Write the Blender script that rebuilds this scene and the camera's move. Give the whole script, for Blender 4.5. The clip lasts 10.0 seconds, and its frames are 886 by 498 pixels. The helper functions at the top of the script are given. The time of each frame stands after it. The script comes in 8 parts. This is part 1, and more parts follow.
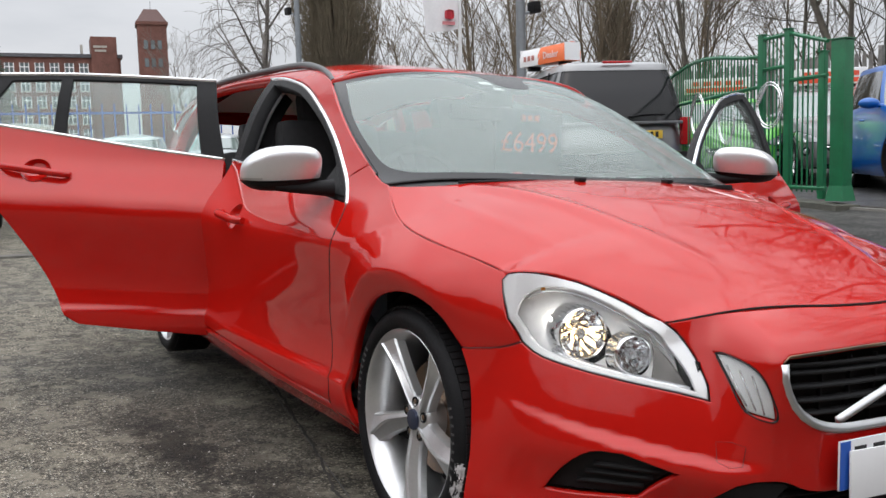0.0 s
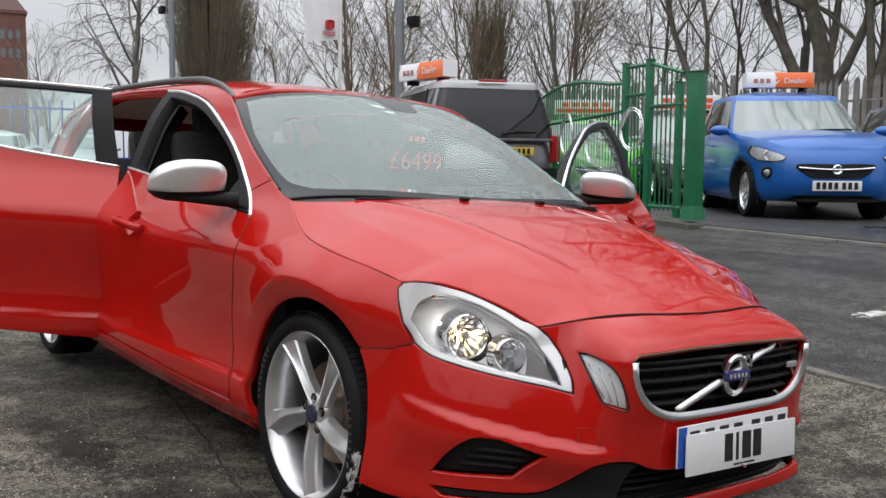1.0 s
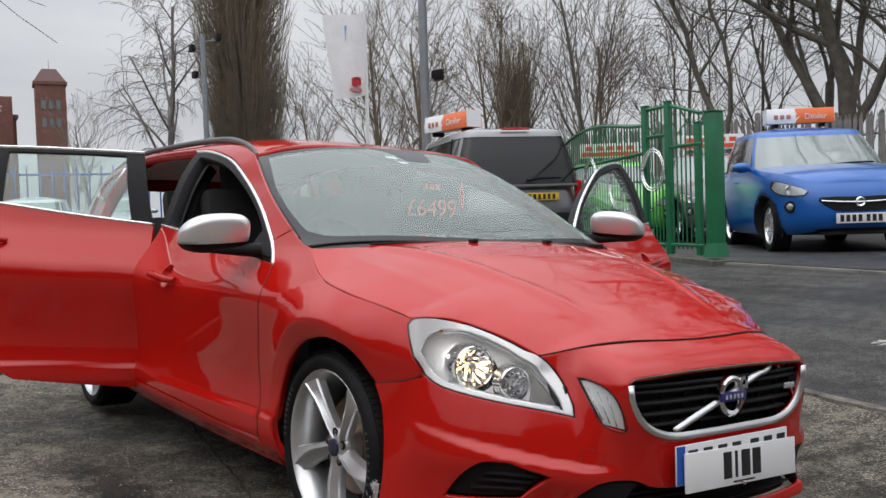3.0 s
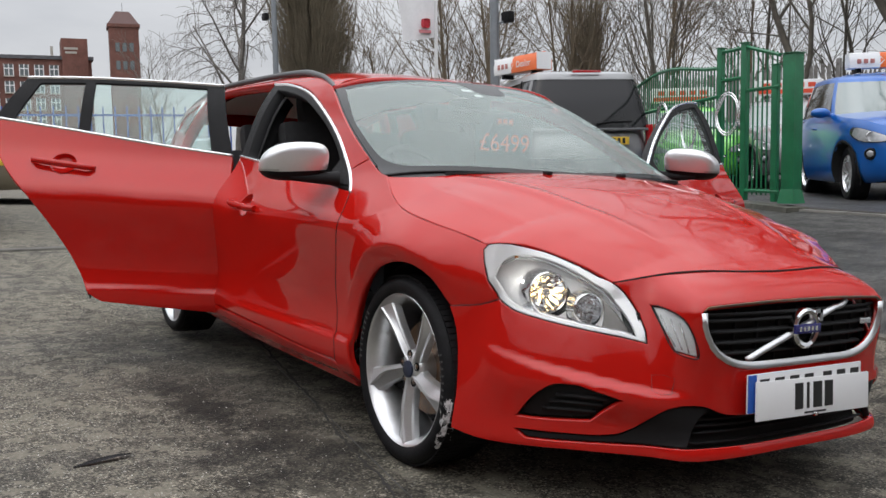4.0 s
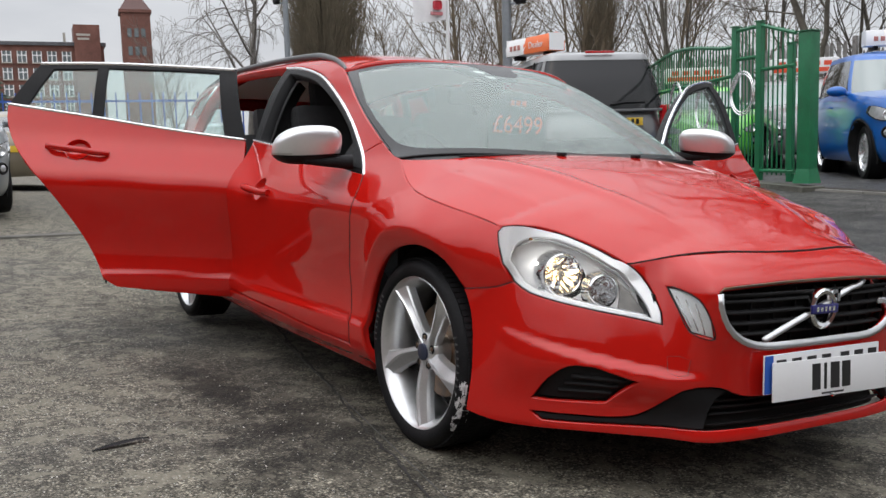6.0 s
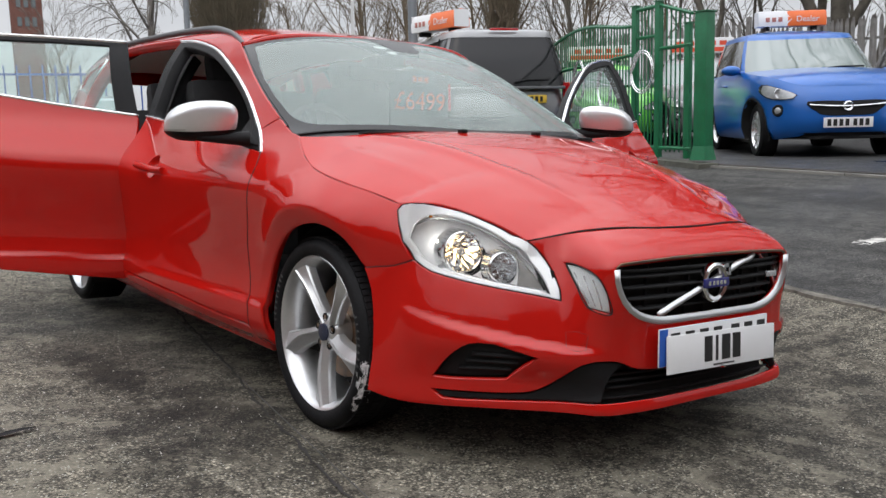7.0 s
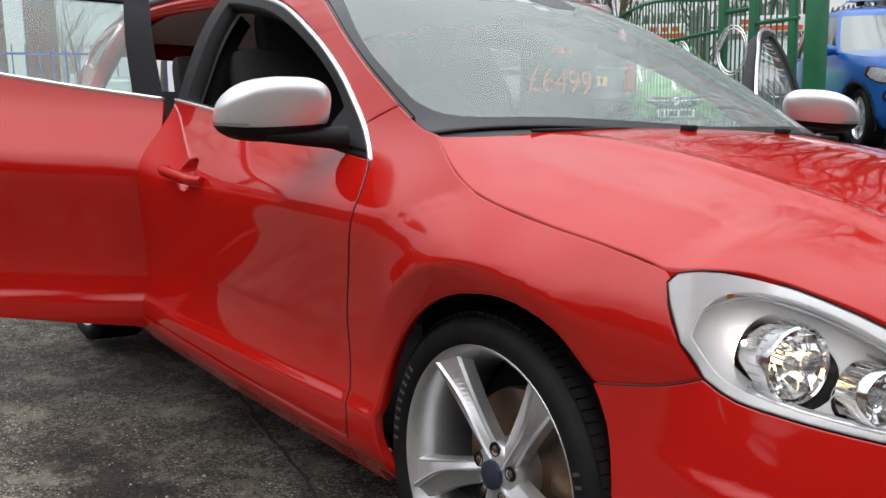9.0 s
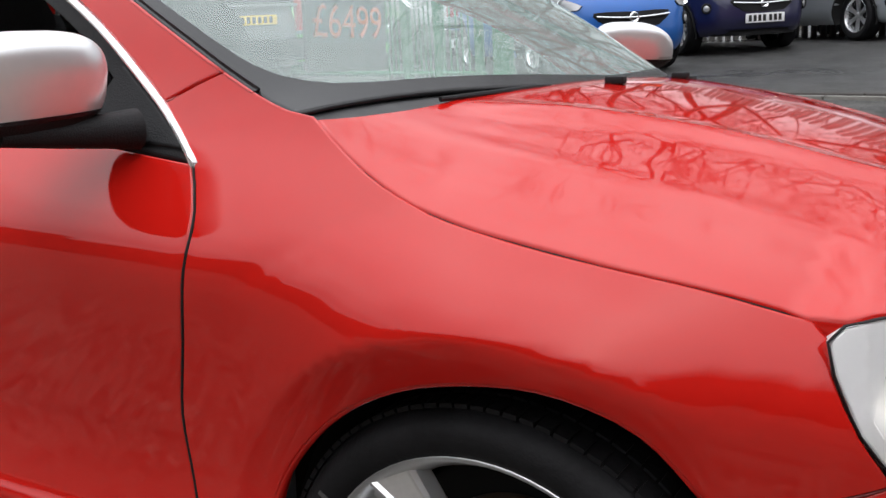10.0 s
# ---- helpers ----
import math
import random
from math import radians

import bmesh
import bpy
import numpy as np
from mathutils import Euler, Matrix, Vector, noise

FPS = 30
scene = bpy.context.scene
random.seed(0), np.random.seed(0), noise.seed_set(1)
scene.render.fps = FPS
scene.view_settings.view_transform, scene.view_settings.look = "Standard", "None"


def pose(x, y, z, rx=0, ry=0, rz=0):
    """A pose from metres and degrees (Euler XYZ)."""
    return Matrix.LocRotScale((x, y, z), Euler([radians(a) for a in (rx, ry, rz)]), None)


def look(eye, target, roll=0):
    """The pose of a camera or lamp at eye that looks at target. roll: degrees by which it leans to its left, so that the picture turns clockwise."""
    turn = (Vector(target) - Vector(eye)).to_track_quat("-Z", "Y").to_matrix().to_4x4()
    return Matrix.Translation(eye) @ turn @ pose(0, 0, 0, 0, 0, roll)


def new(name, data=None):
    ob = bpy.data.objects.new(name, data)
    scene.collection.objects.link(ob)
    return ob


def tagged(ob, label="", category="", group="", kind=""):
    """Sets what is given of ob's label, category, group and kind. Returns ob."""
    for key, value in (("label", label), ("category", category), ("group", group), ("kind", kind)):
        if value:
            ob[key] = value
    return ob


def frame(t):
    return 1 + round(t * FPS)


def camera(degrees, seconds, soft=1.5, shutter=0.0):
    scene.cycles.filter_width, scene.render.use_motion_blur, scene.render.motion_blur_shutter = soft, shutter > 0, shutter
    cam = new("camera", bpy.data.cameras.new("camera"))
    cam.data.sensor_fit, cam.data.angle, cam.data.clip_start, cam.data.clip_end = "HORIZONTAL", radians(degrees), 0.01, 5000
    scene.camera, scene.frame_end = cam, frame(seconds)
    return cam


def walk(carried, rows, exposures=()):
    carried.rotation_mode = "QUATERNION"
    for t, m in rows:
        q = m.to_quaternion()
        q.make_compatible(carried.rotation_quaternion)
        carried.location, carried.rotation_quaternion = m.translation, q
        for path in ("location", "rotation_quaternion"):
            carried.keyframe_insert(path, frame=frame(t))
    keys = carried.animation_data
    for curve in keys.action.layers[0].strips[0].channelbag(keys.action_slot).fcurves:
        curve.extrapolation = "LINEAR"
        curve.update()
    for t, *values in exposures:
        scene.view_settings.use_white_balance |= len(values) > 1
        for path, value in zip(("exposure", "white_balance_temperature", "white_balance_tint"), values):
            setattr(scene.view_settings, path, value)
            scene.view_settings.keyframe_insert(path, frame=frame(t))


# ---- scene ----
cam = camera(52.4, 10.0)
PATH = [
    (0, (2.163, -1.938, 1.092), (0.435, -0.952, 0.886), -1.6),
    (0.5, (2.293, -2.069, 1.102), (0.606, -1.012, 0.905), -0.7),
    (1, (2.363, -2.151, 1.133), (0.792, -0.928, 0.942), 0.4),
    (1.5, (2.421, -2.161, 1.148), (0.997, -0.762, 1.018), -0.3),
    (2, (2.532, -2.14, 1.142), (1.083, -0.764, 1.047), -0.8),
    (2.5, (2.554, -2.151, 1.133), (1.031, -0.857, 1.05), -1.8),
    (3, (2.564, -2.193, 1.113), (0.941, -1.028, 1.033), -1.9),
    (3.2, (2.579, -2.21, 1.103), (0.921, -1.096, 0.998), -1.6),
    (4.3, (2.589, -2.263, 1.049), (0.883, -1.242, 0.835), -1.1),
    (4.5, (2.59, -2.266, 1.053), (0.866, -1.277, 0.837), -1.3),
    (5, (2.579, -2.278, 1.056), (0.82, -1.351, 0.844), -1.4),
    (6.5, (2.582, -2.238, 1.053), (0.93, -1.141, 0.798), -1.8),
    (7, (2.57, -2.216, 1.052), (0.978, -1.04, 0.766), -1.4),
    (7.5, (2.388, -2.153, 1.028), (0.815, -0.957, 0.718), 0.2),
    (8, (2.069, -2.065, 1.083), (0.439, -0.946, 0.781), 0.3),
    (8.5, (1.642, -1.927, 1.082), (-0.034, -0.882, 0.771), -1.5),
    (9, (1.271, -1.839, 1.075), (-0.331, -0.685, 0.753), -1.1),
    (9.5, (0.814, -1.776, 1.121), (-0.531, -0.351, 0.72), -1.2),
    (10, (0.476, -1.645, 1.114), (-0.563, -0.005, 0.633), -3.4),
]
CAR = pose(0, 0, 0, -3.15)
walk(cam, [(t, look(eye, target, roll)) for t, eye, target, roll in PATH],
     [(0, 0.10), (0.5, -0.08), (1.5, 0.07), (2.5, -0.19), (3.2, -0.15), (4.5, -0.02), (5.0, 0.03), (6.5, 0.0), (7.0, 0.05), (7.5, 0.20), (8.0, 0.24), (8.5, 0.18), (9.0, 0.06), (9.5, 0.04), (10, 0.20)])

# ---- world and light: a bright overcast winter day ----
world = bpy.data.worlds.new("world")
scene.world = world
world.use_nodes = True
wn, wl = world.node_tree.nodes, world.node_tree.links
wn.clear()
w_out, w_bg = wn.new("ShaderNodeOutputWorld"), wn.new("ShaderNodeBackground")
w_sky = wn.new("ShaderNodeTexSky")
w_sky.sky_type, w_sky.sun_disc, w_sky.sun_elevation, w_sky.sun_rotation = "NISHITA", False, radians(50), radians(150)
w_sky.air_density, w_sky.dust_density = 1.0, 4.0
w_scale = wn.new("ShaderNodeVectorMath")
w_scale.operation = "SCALE"
w_scale.inputs["Scale"].default_value = 0.10
w_tc, w_map, w_noise, w_ramp, w_mix = wn.new("ShaderNodeTexCoord"), wn.new("ShaderNodeMapping"), wn.new("ShaderNodeTexNoise"), wn.new("ShaderNodeValToRGB"), wn.new("ShaderNodeMix")
w_map.inputs["Scale"].default_value = (1.3, 1.3, 4.0)
w_noise.inputs["Scale"].default_value, w_noise.inputs["Detail"].default_value, w_noise.inputs["Roughness"].default_value = 1.6, 6.0, 0.55
w_ramp.color_ramp.elements[0].position, w_ramp.color_ramp.elements[0].color = 0.30, (0.54, 0.56, 0.60, 1)
w_ramp.color_ramp.elements[1].position, w_ramp.color_ramp.elements[1].color = 0.68, (0.80, 0.81, 0.84, 1)
w_mix.data_type, w_mix.inputs["Factor"].default_value = "RGBA", 0.93
wl.new(w_tc.outputs["Generated"], w_map.inputs["Vector"])
wl.new(w_map.outputs["Vector"], w_noise.inputs["Vector"])
wl.new(w_noise.outputs["Fac"], w_ramp.inputs["Fac"])
wl.new(w_sky.outputs["Color"], w_scale.inputs[0])
wl.new(w_scale.outputs["Vector"], w_mix.inputs["A"])
wl.new(w_ramp.outputs["Color"], w_mix.inputs["B"])
wl.new(w_mix.outputs["Result"], w_bg.inputs["Color"])
# an overcast sky grows brighter from the horizon to the zenith
w_sep, w_grow = wn.new("ShaderNodeSeparateXYZ"), wn.new("ShaderNodeMath")
w_grow.operation, w_grow.inputs[1].default_value, w_grow.inputs[2].default_value = "MULTIPLY_ADD", 3.15, 1.0
w_up = wn.new("ShaderNodeMath")
w_up.operation, w_up.inputs[1].default_value = "MAXIMUM", 0.0
wl.new(w_tc.outputs["Generated"], w_sep.inputs["Vector"])
wl.new(w_sep.outputs["Z"], w_up.inputs[0])
w_sq = wn.new("ShaderNodeMath")
w_sq.operation, w_sq.inputs[1].default_value = "POWER", 2.0
wl.new(w_up.outputs["Value"], w_sq.inputs[0])
wl.new(w_sq.outputs["Value"], w_grow.inputs[0])
wl.new(w_grow.outputs["Value"], w_bg.inputs["Strength"])
wl.new(w_bg.outputs["Background"], w_out.inputs["Surface"])
sun = new("sun", bpy.data.lights.new("sun", "SUN"))
sun.data.energy, sun.data.angle, sun.data.color = 0.5, radians(150), (1.0, 0.97, 0.93)
sun.matrix_world = pose(0, 0, 20, 22, 0, 60)


# ---- materials ----
def shader(name, color, rough=0.5, metal=0.0, coat=0.0, spec=0.5, mottle=0.0, scale=8.0, bump=0.0, bump_scale=60.0, glow=None, tone=None, vary=0.0):
    """A principled surface with mottling at two scales and fine relief."""
    m = bpy.data.materials.new(name)
    m.use_nodes = True
    nodes, links = m.node_tree.nodes, m.node_tree.links
    b = nodes["Principled BSDF"]
    b.inputs["Base Color"].default_value = (*color, 1)
    b.inputs["Roughness"].default_value, b.inputs["Metallic"].default_value = rough, metal
    b.inputs["Coat Weight"].default_value, b.inputs["Coat Roughness"].default_value = coat, 0.03
    b.inputs["Coat IOR"].default_value = 1.48
    b.inputs["Specular IOR Level"].default_value = spec
    if mottle or bump or vary:
        tc = nodes.new("ShaderNodeTexCoord")
    if mottle or vary:
        n1, n2 = nodes.new("ShaderNodeTexNoise"), nodes.new("ShaderNodeTexNoise")
        n1.inputs["Scale"].default_value, n1.inputs["Detail"].default_value = scale, 5
        n2.inputs["Scale"].default_value, n2.inputs["Detail"].default_value = scale * 9, 3
        add = nodes.new("ShaderNodeMath")
        add.operation = "MULTIPLY_ADD"
        add.inputs[1].default_value = 0.4
        links.new(tc.outputs["Object"], n1.inputs["Vector"])
        links.new(tc.outputs["Object"], n2.inputs["Vector"])
        links.new(n2.outputs["Fac"], add.inputs[0])
        links.new(n1.outputs["Fac"], add.inputs[2])
        last = add.outputs[0]
        if vary:
            info, v = nodes.new("ShaderNodeObjectInfo"), nodes.new("ShaderNodeMath")
            v.operation = "MULTIPLY_ADD"
            v.inputs[1].default_value = vary
            links.new(info.outputs["Random"], v.inputs[0])
            links.new(last, v.inputs[2])
            last = v.outputs[0]
        ramp = nodes.new("ShaderNodeValToRGB")
        low = tuple(c * (1 - mottle) for c in color)
        high = tone or tuple(min(1, c * (1 + mottle)) for c in color)
        ramp.color_ramp.elements[0].position, ramp.color_ramp.elements[0].color = 0.45, (*low, 1)
        ramp.color_ramp.elements[1].position, ramp.color_ramp.elements[1].color = 0.95 + vary, (*high, 1)
        links.new(last, ramp.inputs["Fac"])
        links.new(ramp.outputs["Color"], b.inputs["Base Color"])
    if bump:
        n3, bm_node = nodes.new("ShaderNodeTexNoise"), nodes.new("ShaderNodeBump")
        n3.inputs["Scale"].default_value, n3.inputs["Detail"].default_value = bump_scale, 4
        bm_node.inputs["Strength"].default_value, bm_node.inputs["Distance"].default_value = bump, 0.01
        links.new(tc.outputs["Object"], n3.inputs["Vector"])
        links.new(n3.outputs["Fac"], bm_node.inputs["Height"])
        links.new(bm_node.outputs["Normal"], b.inputs["Normal"])
    if glow:
        b.inputs["Emission Color"].default_value, b.inputs["Emission Strength"].default_value = (*glow[0], 1), glow[1]
    return m


def glass(name, tint=(0.9, 0.95, 0.93), ior=1.5, painted_haze=0.0, haze_tone=(0.72, 0.86, 0.82)):
    """A thin pane: clear straight through, mirroring more at a slant."""
    m = bpy.data.materials.new(name)
    m.use_nodes = True
    nodes, links = m.node_tree.nodes, m.node_tree.links
    nodes.clear()
    out, mix, t, g, f = nodes.new("ShaderNodeOutputMaterial"), nodes.new("ShaderNodeMixShader"), nodes.new("ShaderNodeBsdfTransparent"), nodes.new("ShaderNodeBsdfGlossy"), nodes.new("ShaderNodeFresnel")
    t.inputs["Color"].default_value = (*tint, 1)
    g.inputs["Roughness"].default_value = 0.01
    f.inputs["IOR"].default_value = ior
    links.new(f.outputs["Fac"], mix.inputs["Fac"])
    links.new(t.outputs[0], mix.inputs[1])
    links.new(g.outputs[0], mix.inputs[2])
    last = mix.outputs[0]
    if painted_haze:
        # a diffuse veil paints the pale haze of reflected sky onto the pane
        haze_bsdf, veil = nodes.new("ShaderNodeBsdfDiffuse"), nodes.new("ShaderNodeMixShader")
        haze_bsdf.inputs["Color"].default_value = (*haze_tone, 1)
        veil.inputs["Fac"].default_value = painted_haze
        links.new(last, veil.inputs[1])
        links.new(haze_bsdf.outputs[0], veil.inputs[2])
        last = veil.outputs[0]
    links.new(last, out.inputs["Surface"])
    return m


RED = shader("red_metallic_paint", (0.445, 0.0085, 0.0055), 0.45, 0.0, 1.0, spec=0.0, mottle=0.04, scale=3.0)
RED.node_tree.nodes["Principled BSDF"].inputs["Coat Roughness"].default_value = 0.045
BLACK_TRIM = shader("textured_black_plastic", (0.012, 0.012, 0.013), 0.55, spec=0.16, bump=0.25, bump_scale=400, mottle=0.2, scale=6)
BLACK_GLOSS = shader("gloss_black", (0.010, 0.010, 0.011), 0.25, spec=0.30)
RUBBER = shader("tyre_rubber", (0.010, 0.010, 0.011), 0.62, spec=0.14, mottle=0.35, scale=14, bump=0.15, bump_scale=120)
SILVER = shader("silver_wheel_paint", (0.66, 0.67, 0.68), 0.30, 0.80, 0.2, mottle=0.10, scale=10)
SATIN = shader("satin_silver", (0.78, 0.79, 0.81), 0.26, 0.75, mottle=0.05, scale=5)
CHROME = shader("bright_chrome", (0.82, 0.83, 0.84), 0.10, 1.0)
CAP = shader("mirror_cap_paint", (0.76, 0.77, 0.78), 0.33, 0.70, mottle=0.04, scale=6)
STEEL = shader("brake_steel", (0.26, 0.24, 0.22), 0.45, 0.9, mottle=0.4, scale=20, tone=(0.34, 0.20, 0.11))
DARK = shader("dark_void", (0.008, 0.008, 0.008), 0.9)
FABRIC = shader("charcoal_fabric", (0.020, 0.020, 0.022), 0.9, mottle=0.2, scale=30, bump=0.2, bump_scale=500)
DASH = shader("dashboard_plastic", (0.12, 0.125, 0.125), 0.6, bump=0.15, bump_scale=300, mottle=0.1)
PLATE = shader("white_plate", (0.78, 0.79, 0.80), 0.30, coat=0.3, mottle=0.02)
PLATE_Y = shader("yellow_plate", (0.75, 0.50, 0.05), 0.35, mottle=0.03)
INK = shader("black_print", (0.012, 0.012, 0.012), 0.5)
BLUE_PRINT = shader("blue_print", (0.02, 0.10, 0.45), 0.4)
LAMP_WHITE = shader("lamp_bezel", (0.97, 0.97, 0.98), 0.32, 0.30, coat=0.5, mottle=0.03)
REFLECTOR = shader("lamp_reflector", (0.85, 0.86, 0.87), 0.08, 1.0)
# glow of an added emitter that brightens the headlight's chamber
CHAMBER_FILL = shader("chamber_fill_glow", (1.0, 0.97, 0.92), 0.3, glow=((1.0, 0.95, 0.88), 14.0))
BULB = shader("lit_bulb", (1.0, 0.85, 0.55), 0.3, glow=((1.0, 0.72, 0.38), 6.0))
AMBER = shader("amber_plastic", (0.65, 0.22, 0.02), 0.25)
RED_LENS = shader("red_lamp_lens", (0.45, 0.01, 0.015), 0.12, coat=1.0)
SCREEN_GLASS = glass("windscreen_glass", (0.93, 1.0, 0.97), 1.52, 0.175, (0.84, 1.0, 0.95))
PANE_GLASS = glass("side_glass", (0.90, 0.96, 0.94), 1.50, 0.06)
HAZE_GLASS = glass("hazy_side_glass", (0.62, 0.75, 0.72), 1.50, 0.20, (0.66, 0.78, 0.75))
LAMP_GLASS = glass("lamp_cover", (0.99, 1.0, 1.0), 1.40)

RED_DARK = shader("red_joint", (0.12, 0.005, 0.005), 0.5)
BRIGHT = shader("bright_moulding", (0.90, 0.91, 0.92), 0.22, 0.75, mottle=0.04, scale=5)
RAIL_GREY = shader("dark_grey_rail", (0.07, 0.072, 0.075), 0.4, mottle=0.1, scale=5)
GRILLE_SATIN = shader("grille_satin", (0.55, 0.56, 0.57), 0.28, 0.85, mottle=0.04, scale=5)
SENSOR_GREY = shader("sensor_grey", (0.62, 0.64, 0.64), 0.4)
SIGN_WHITE = shader("sign_white", (0.78, 0.79, 0.80), 0.35, mottle=0.04, scale=4)
# ---- surfaces of the red estate car, in its own axes: x ahead from the front axle, w out from the middle, z up ----
def curve(*pts):
    """A monotone cubic through (t, value) pairs, held flat past its ends in slope."""
    xs = [p[0] for p in pts]
    ys = [p[1] for p in pts]
    n = len(xs)
    h = [xs[i + 1] - xs[i] for i in range(n - 1)]
    d = [(ys[i + 1] - ys[i]) / h[i] for i in range(n - 1)]
    m = [d[0]] + [0.0] * (n - 2) + [d[-1]]
    for i in range(1, n - 1):
        if d[i - 1] * d[i] > 0:
            a, b = 2 * h[i] + h[i - 1], h[i] + 2 * h[i - 1]
            m[i] = (a + b) / (a / d[i - 1] + b / d[i])

    def f(x):
        if x <= xs[0]:
            return ys[0] + m[0] * (x - xs[0])
        if x >= xs[-1]:
            return ys[-1] + m[-1] * (x - xs[-1])
        i = 0
        while x > xs[i + 1]:
            i += 1
        t = (x - xs[i]) / h[i]
        u = 1 - t
        return (1 + 2 * t) * u * u * ys[i] + t * u * u * h[i] * m[i] + t * t * (3 - 2 * t) * ys[i + 1] - t * t * u * h[i] * m[i + 1]

    return f


def ease(x, a, b):
    t = min(1.0, max(0.0, (x - a) / (b - a)))
    return t * t * (3 - 2 * t)


SHOULDER = curve((-3.7, 0.895), (-2.8, 0.87), (-1.4, 0.815), (-0.4, 0.80), (0.0, 0.755), (0.33, 0.685), (0.5, 0.64))
TAPER = curve((-3.75, 0.80), (-3.55, 0.89), (-3.1, 0.965), (-2.6, 0.995), (-1.5, 1.0), (-0.8, 0.985), (-0.45, 0.972), (0.0, 0.955), (0.15, 0.93), (0.26, 0.895), (0.317, 0.865), (0.41, 0.825), (0.55, 0.75))
LOW = curve((0.10, 0.80), (0.20, 0.868), (0.262, 0.915), (0.30, 0.923), (0.350, 0.924), (0.368, 0.911), (0.45, 0.902), (0.60, 0.918), (0.70, 0.934), (0.76, 0.941), (0.79, 0.938))
HIGH = curve((0.0, 0.938), (0.025, 0.924), (0.10, 0.870), (0.18, 0.815), (0.32, 0.757), (0.45, 0.70), (0.55, 0.638), (0.60, 0.597), (0.64, 0.555), (0.68, 0.47))


def eased(f, w):
    """The curve f averaged over a stretch of w to either side."""
    table = {}

    def g(x):
        k = math.floor(x / 0.01)
        for q in (k, k + 1):
            if q not in table:
                table[q] = sum(f(q * 0.01 + w * d / 4) * (5 - abs(d)) for d in range(-4, 5)) / 25
        t = x / 0.01 - k
        return table[k] * (1 - t) + table[k + 1] * t

    return g


SHOULDER, TAPER = eased(SHOULDER, 0.14), eased(TAPER, 0.08)


def flare(x, z):
    """The wing swells over the front wheel up to a crease that runs round the arch."""
    r = math.hypot(x - 0.01, z - 0.325)
    back = ease(-x, 0.10, 0.40)
    t = (r - 0.413) / 0.135
    e = 0.07
    s = 0.0 if t < 0 else t * t / (2 * e) if t < e else t - e / 2 if t < 1 - 2 * e else 1 - 1.5 * e - 1.0 * e * (1 - ease(t, 1 - 2 * e, 1 + 2 * e)) + 2.5 * e * ease(t, 1 - 2 * e, 1 + 2 * e)
    lip = 0.30 * max(0.0, 0.413 - r) * ease(z, 0.30, 0.50) * (1 - 0.7 * back)
    hollow = 0.016 * (1 - ease(r, 0.46, 0.78))
    return ((0.040 * max(0.0, 1 - s) - hollow) * (1 - 0.88 * back) - lip) * (1 - ease(x, 0.12, 0.30)) * ease(z, 0.26, 0.42)


def plain_side(x, z):
    """Half the width of the car's side at x and z, with no swelling over the wheel."""
    zs = SHOULDER(x)
    if z < zs:
        return TAPER(x) * LOW(z * 0.79 / zs)
    d = z - zs
    return TAPER(x) * HIGH(d) - 0.02 * ease(d, 0.03, 0.18) * ease(x, -0.7, -0.28)


def side(x, z):
    """The side, its shoulder rounded off, with the swelling over the wheel."""
    if z < 0.52:
        return plain_side(x, z) + flare(x, z)
    return 0.30 * plain_side(x, z) + 0.22 * (plain_side(x, z - 0.018) + plain_side(x, z + 0.018)) + 0.13 * (plain_side(x, z - 0.036) + plain_side(x, z + 0.036)) + flare(x, z)


FRONT_W = curve((-0.2, -0.20), (0.0, 0.0), (0.2, 0.20), (0.41, 0.408), (0.57, 0.52), (0.75, 0.64), (0.94, 0.755), (1.09, 0.825), (1.21, 0.862))
FRONT_X = curve((-0.2, 0.900), (0.0, 0.903), (0.2, 0.900), (0.41, 0.868), (0.57, 0.765), (0.75, 0.645), (0.94, 0.50), (1.09, 0.365), (1.21, 0.25))
LEDGE = curve((0.40, 0.372), (0.56, 0.383), (0.71, 0.403), (0.865, 0.428), (1.07, 0.474))
NOSE = curve((0.14, -0.01), (0.20, 0.012), (0.26, -0.005), (0.42, 0.0), (0.52, 0.012), (0.60, 0.016), (0.64, -0.01), (0.67, -0.05), (0.705, -0.145))
CHEEK = curve((0.14, -0.02), (0.20, 0.008), (0.26, 0.004), (0.36, 0.012), (0.44, 0.0), (0.52, -0.022), (0.60, -0.05), (0.70, -0.085))


def front(s, z):
    """The bumper's skin: s runs round from the middle of the nose to the wheel arch."""
    w, x = FRONT_W(abs(s)), FRONT_X(abs(s))
    a = ease(w, 0.40, 0.52)
    d = NOSE(z) * (1 - a) + CHEEK(z) * a
    fade = 1 - ease(abs(s), 0.9, 1.18)
    d = d * max(fade, 0.45 * ease(z, 0.56, 0.68))
    # a ledge runs down from the arch to the nose below the lamp
    ridge = LEDGE(abs(s))
    d += (0.006 + 0.016 * (1 - ease(abs(s), 0.70, 1.0))) * ease(ridge + 0.010 - z, 0.0, 0.024) * (1 - ease(ridge - z, 0.03, 0.13)) * ease(abs(s), 0.40, 0.54) * (1 - ease(abs(s), 0.98, 1.10))
    # normal of the plan curve
    e = 0.01
    tx, tw = FRONT_X(abs(s) + e) - FRONT_X(abs(s) - e), FRONT_W(abs(s) + e) - FRONT_W(abs(s) - e)
    n = math.hypot(tx, tw)
    nx, nw = tw / n, -tx / n
    return x + d * nx, (w + d * nw) * (1 if s >= 0 else -1), z


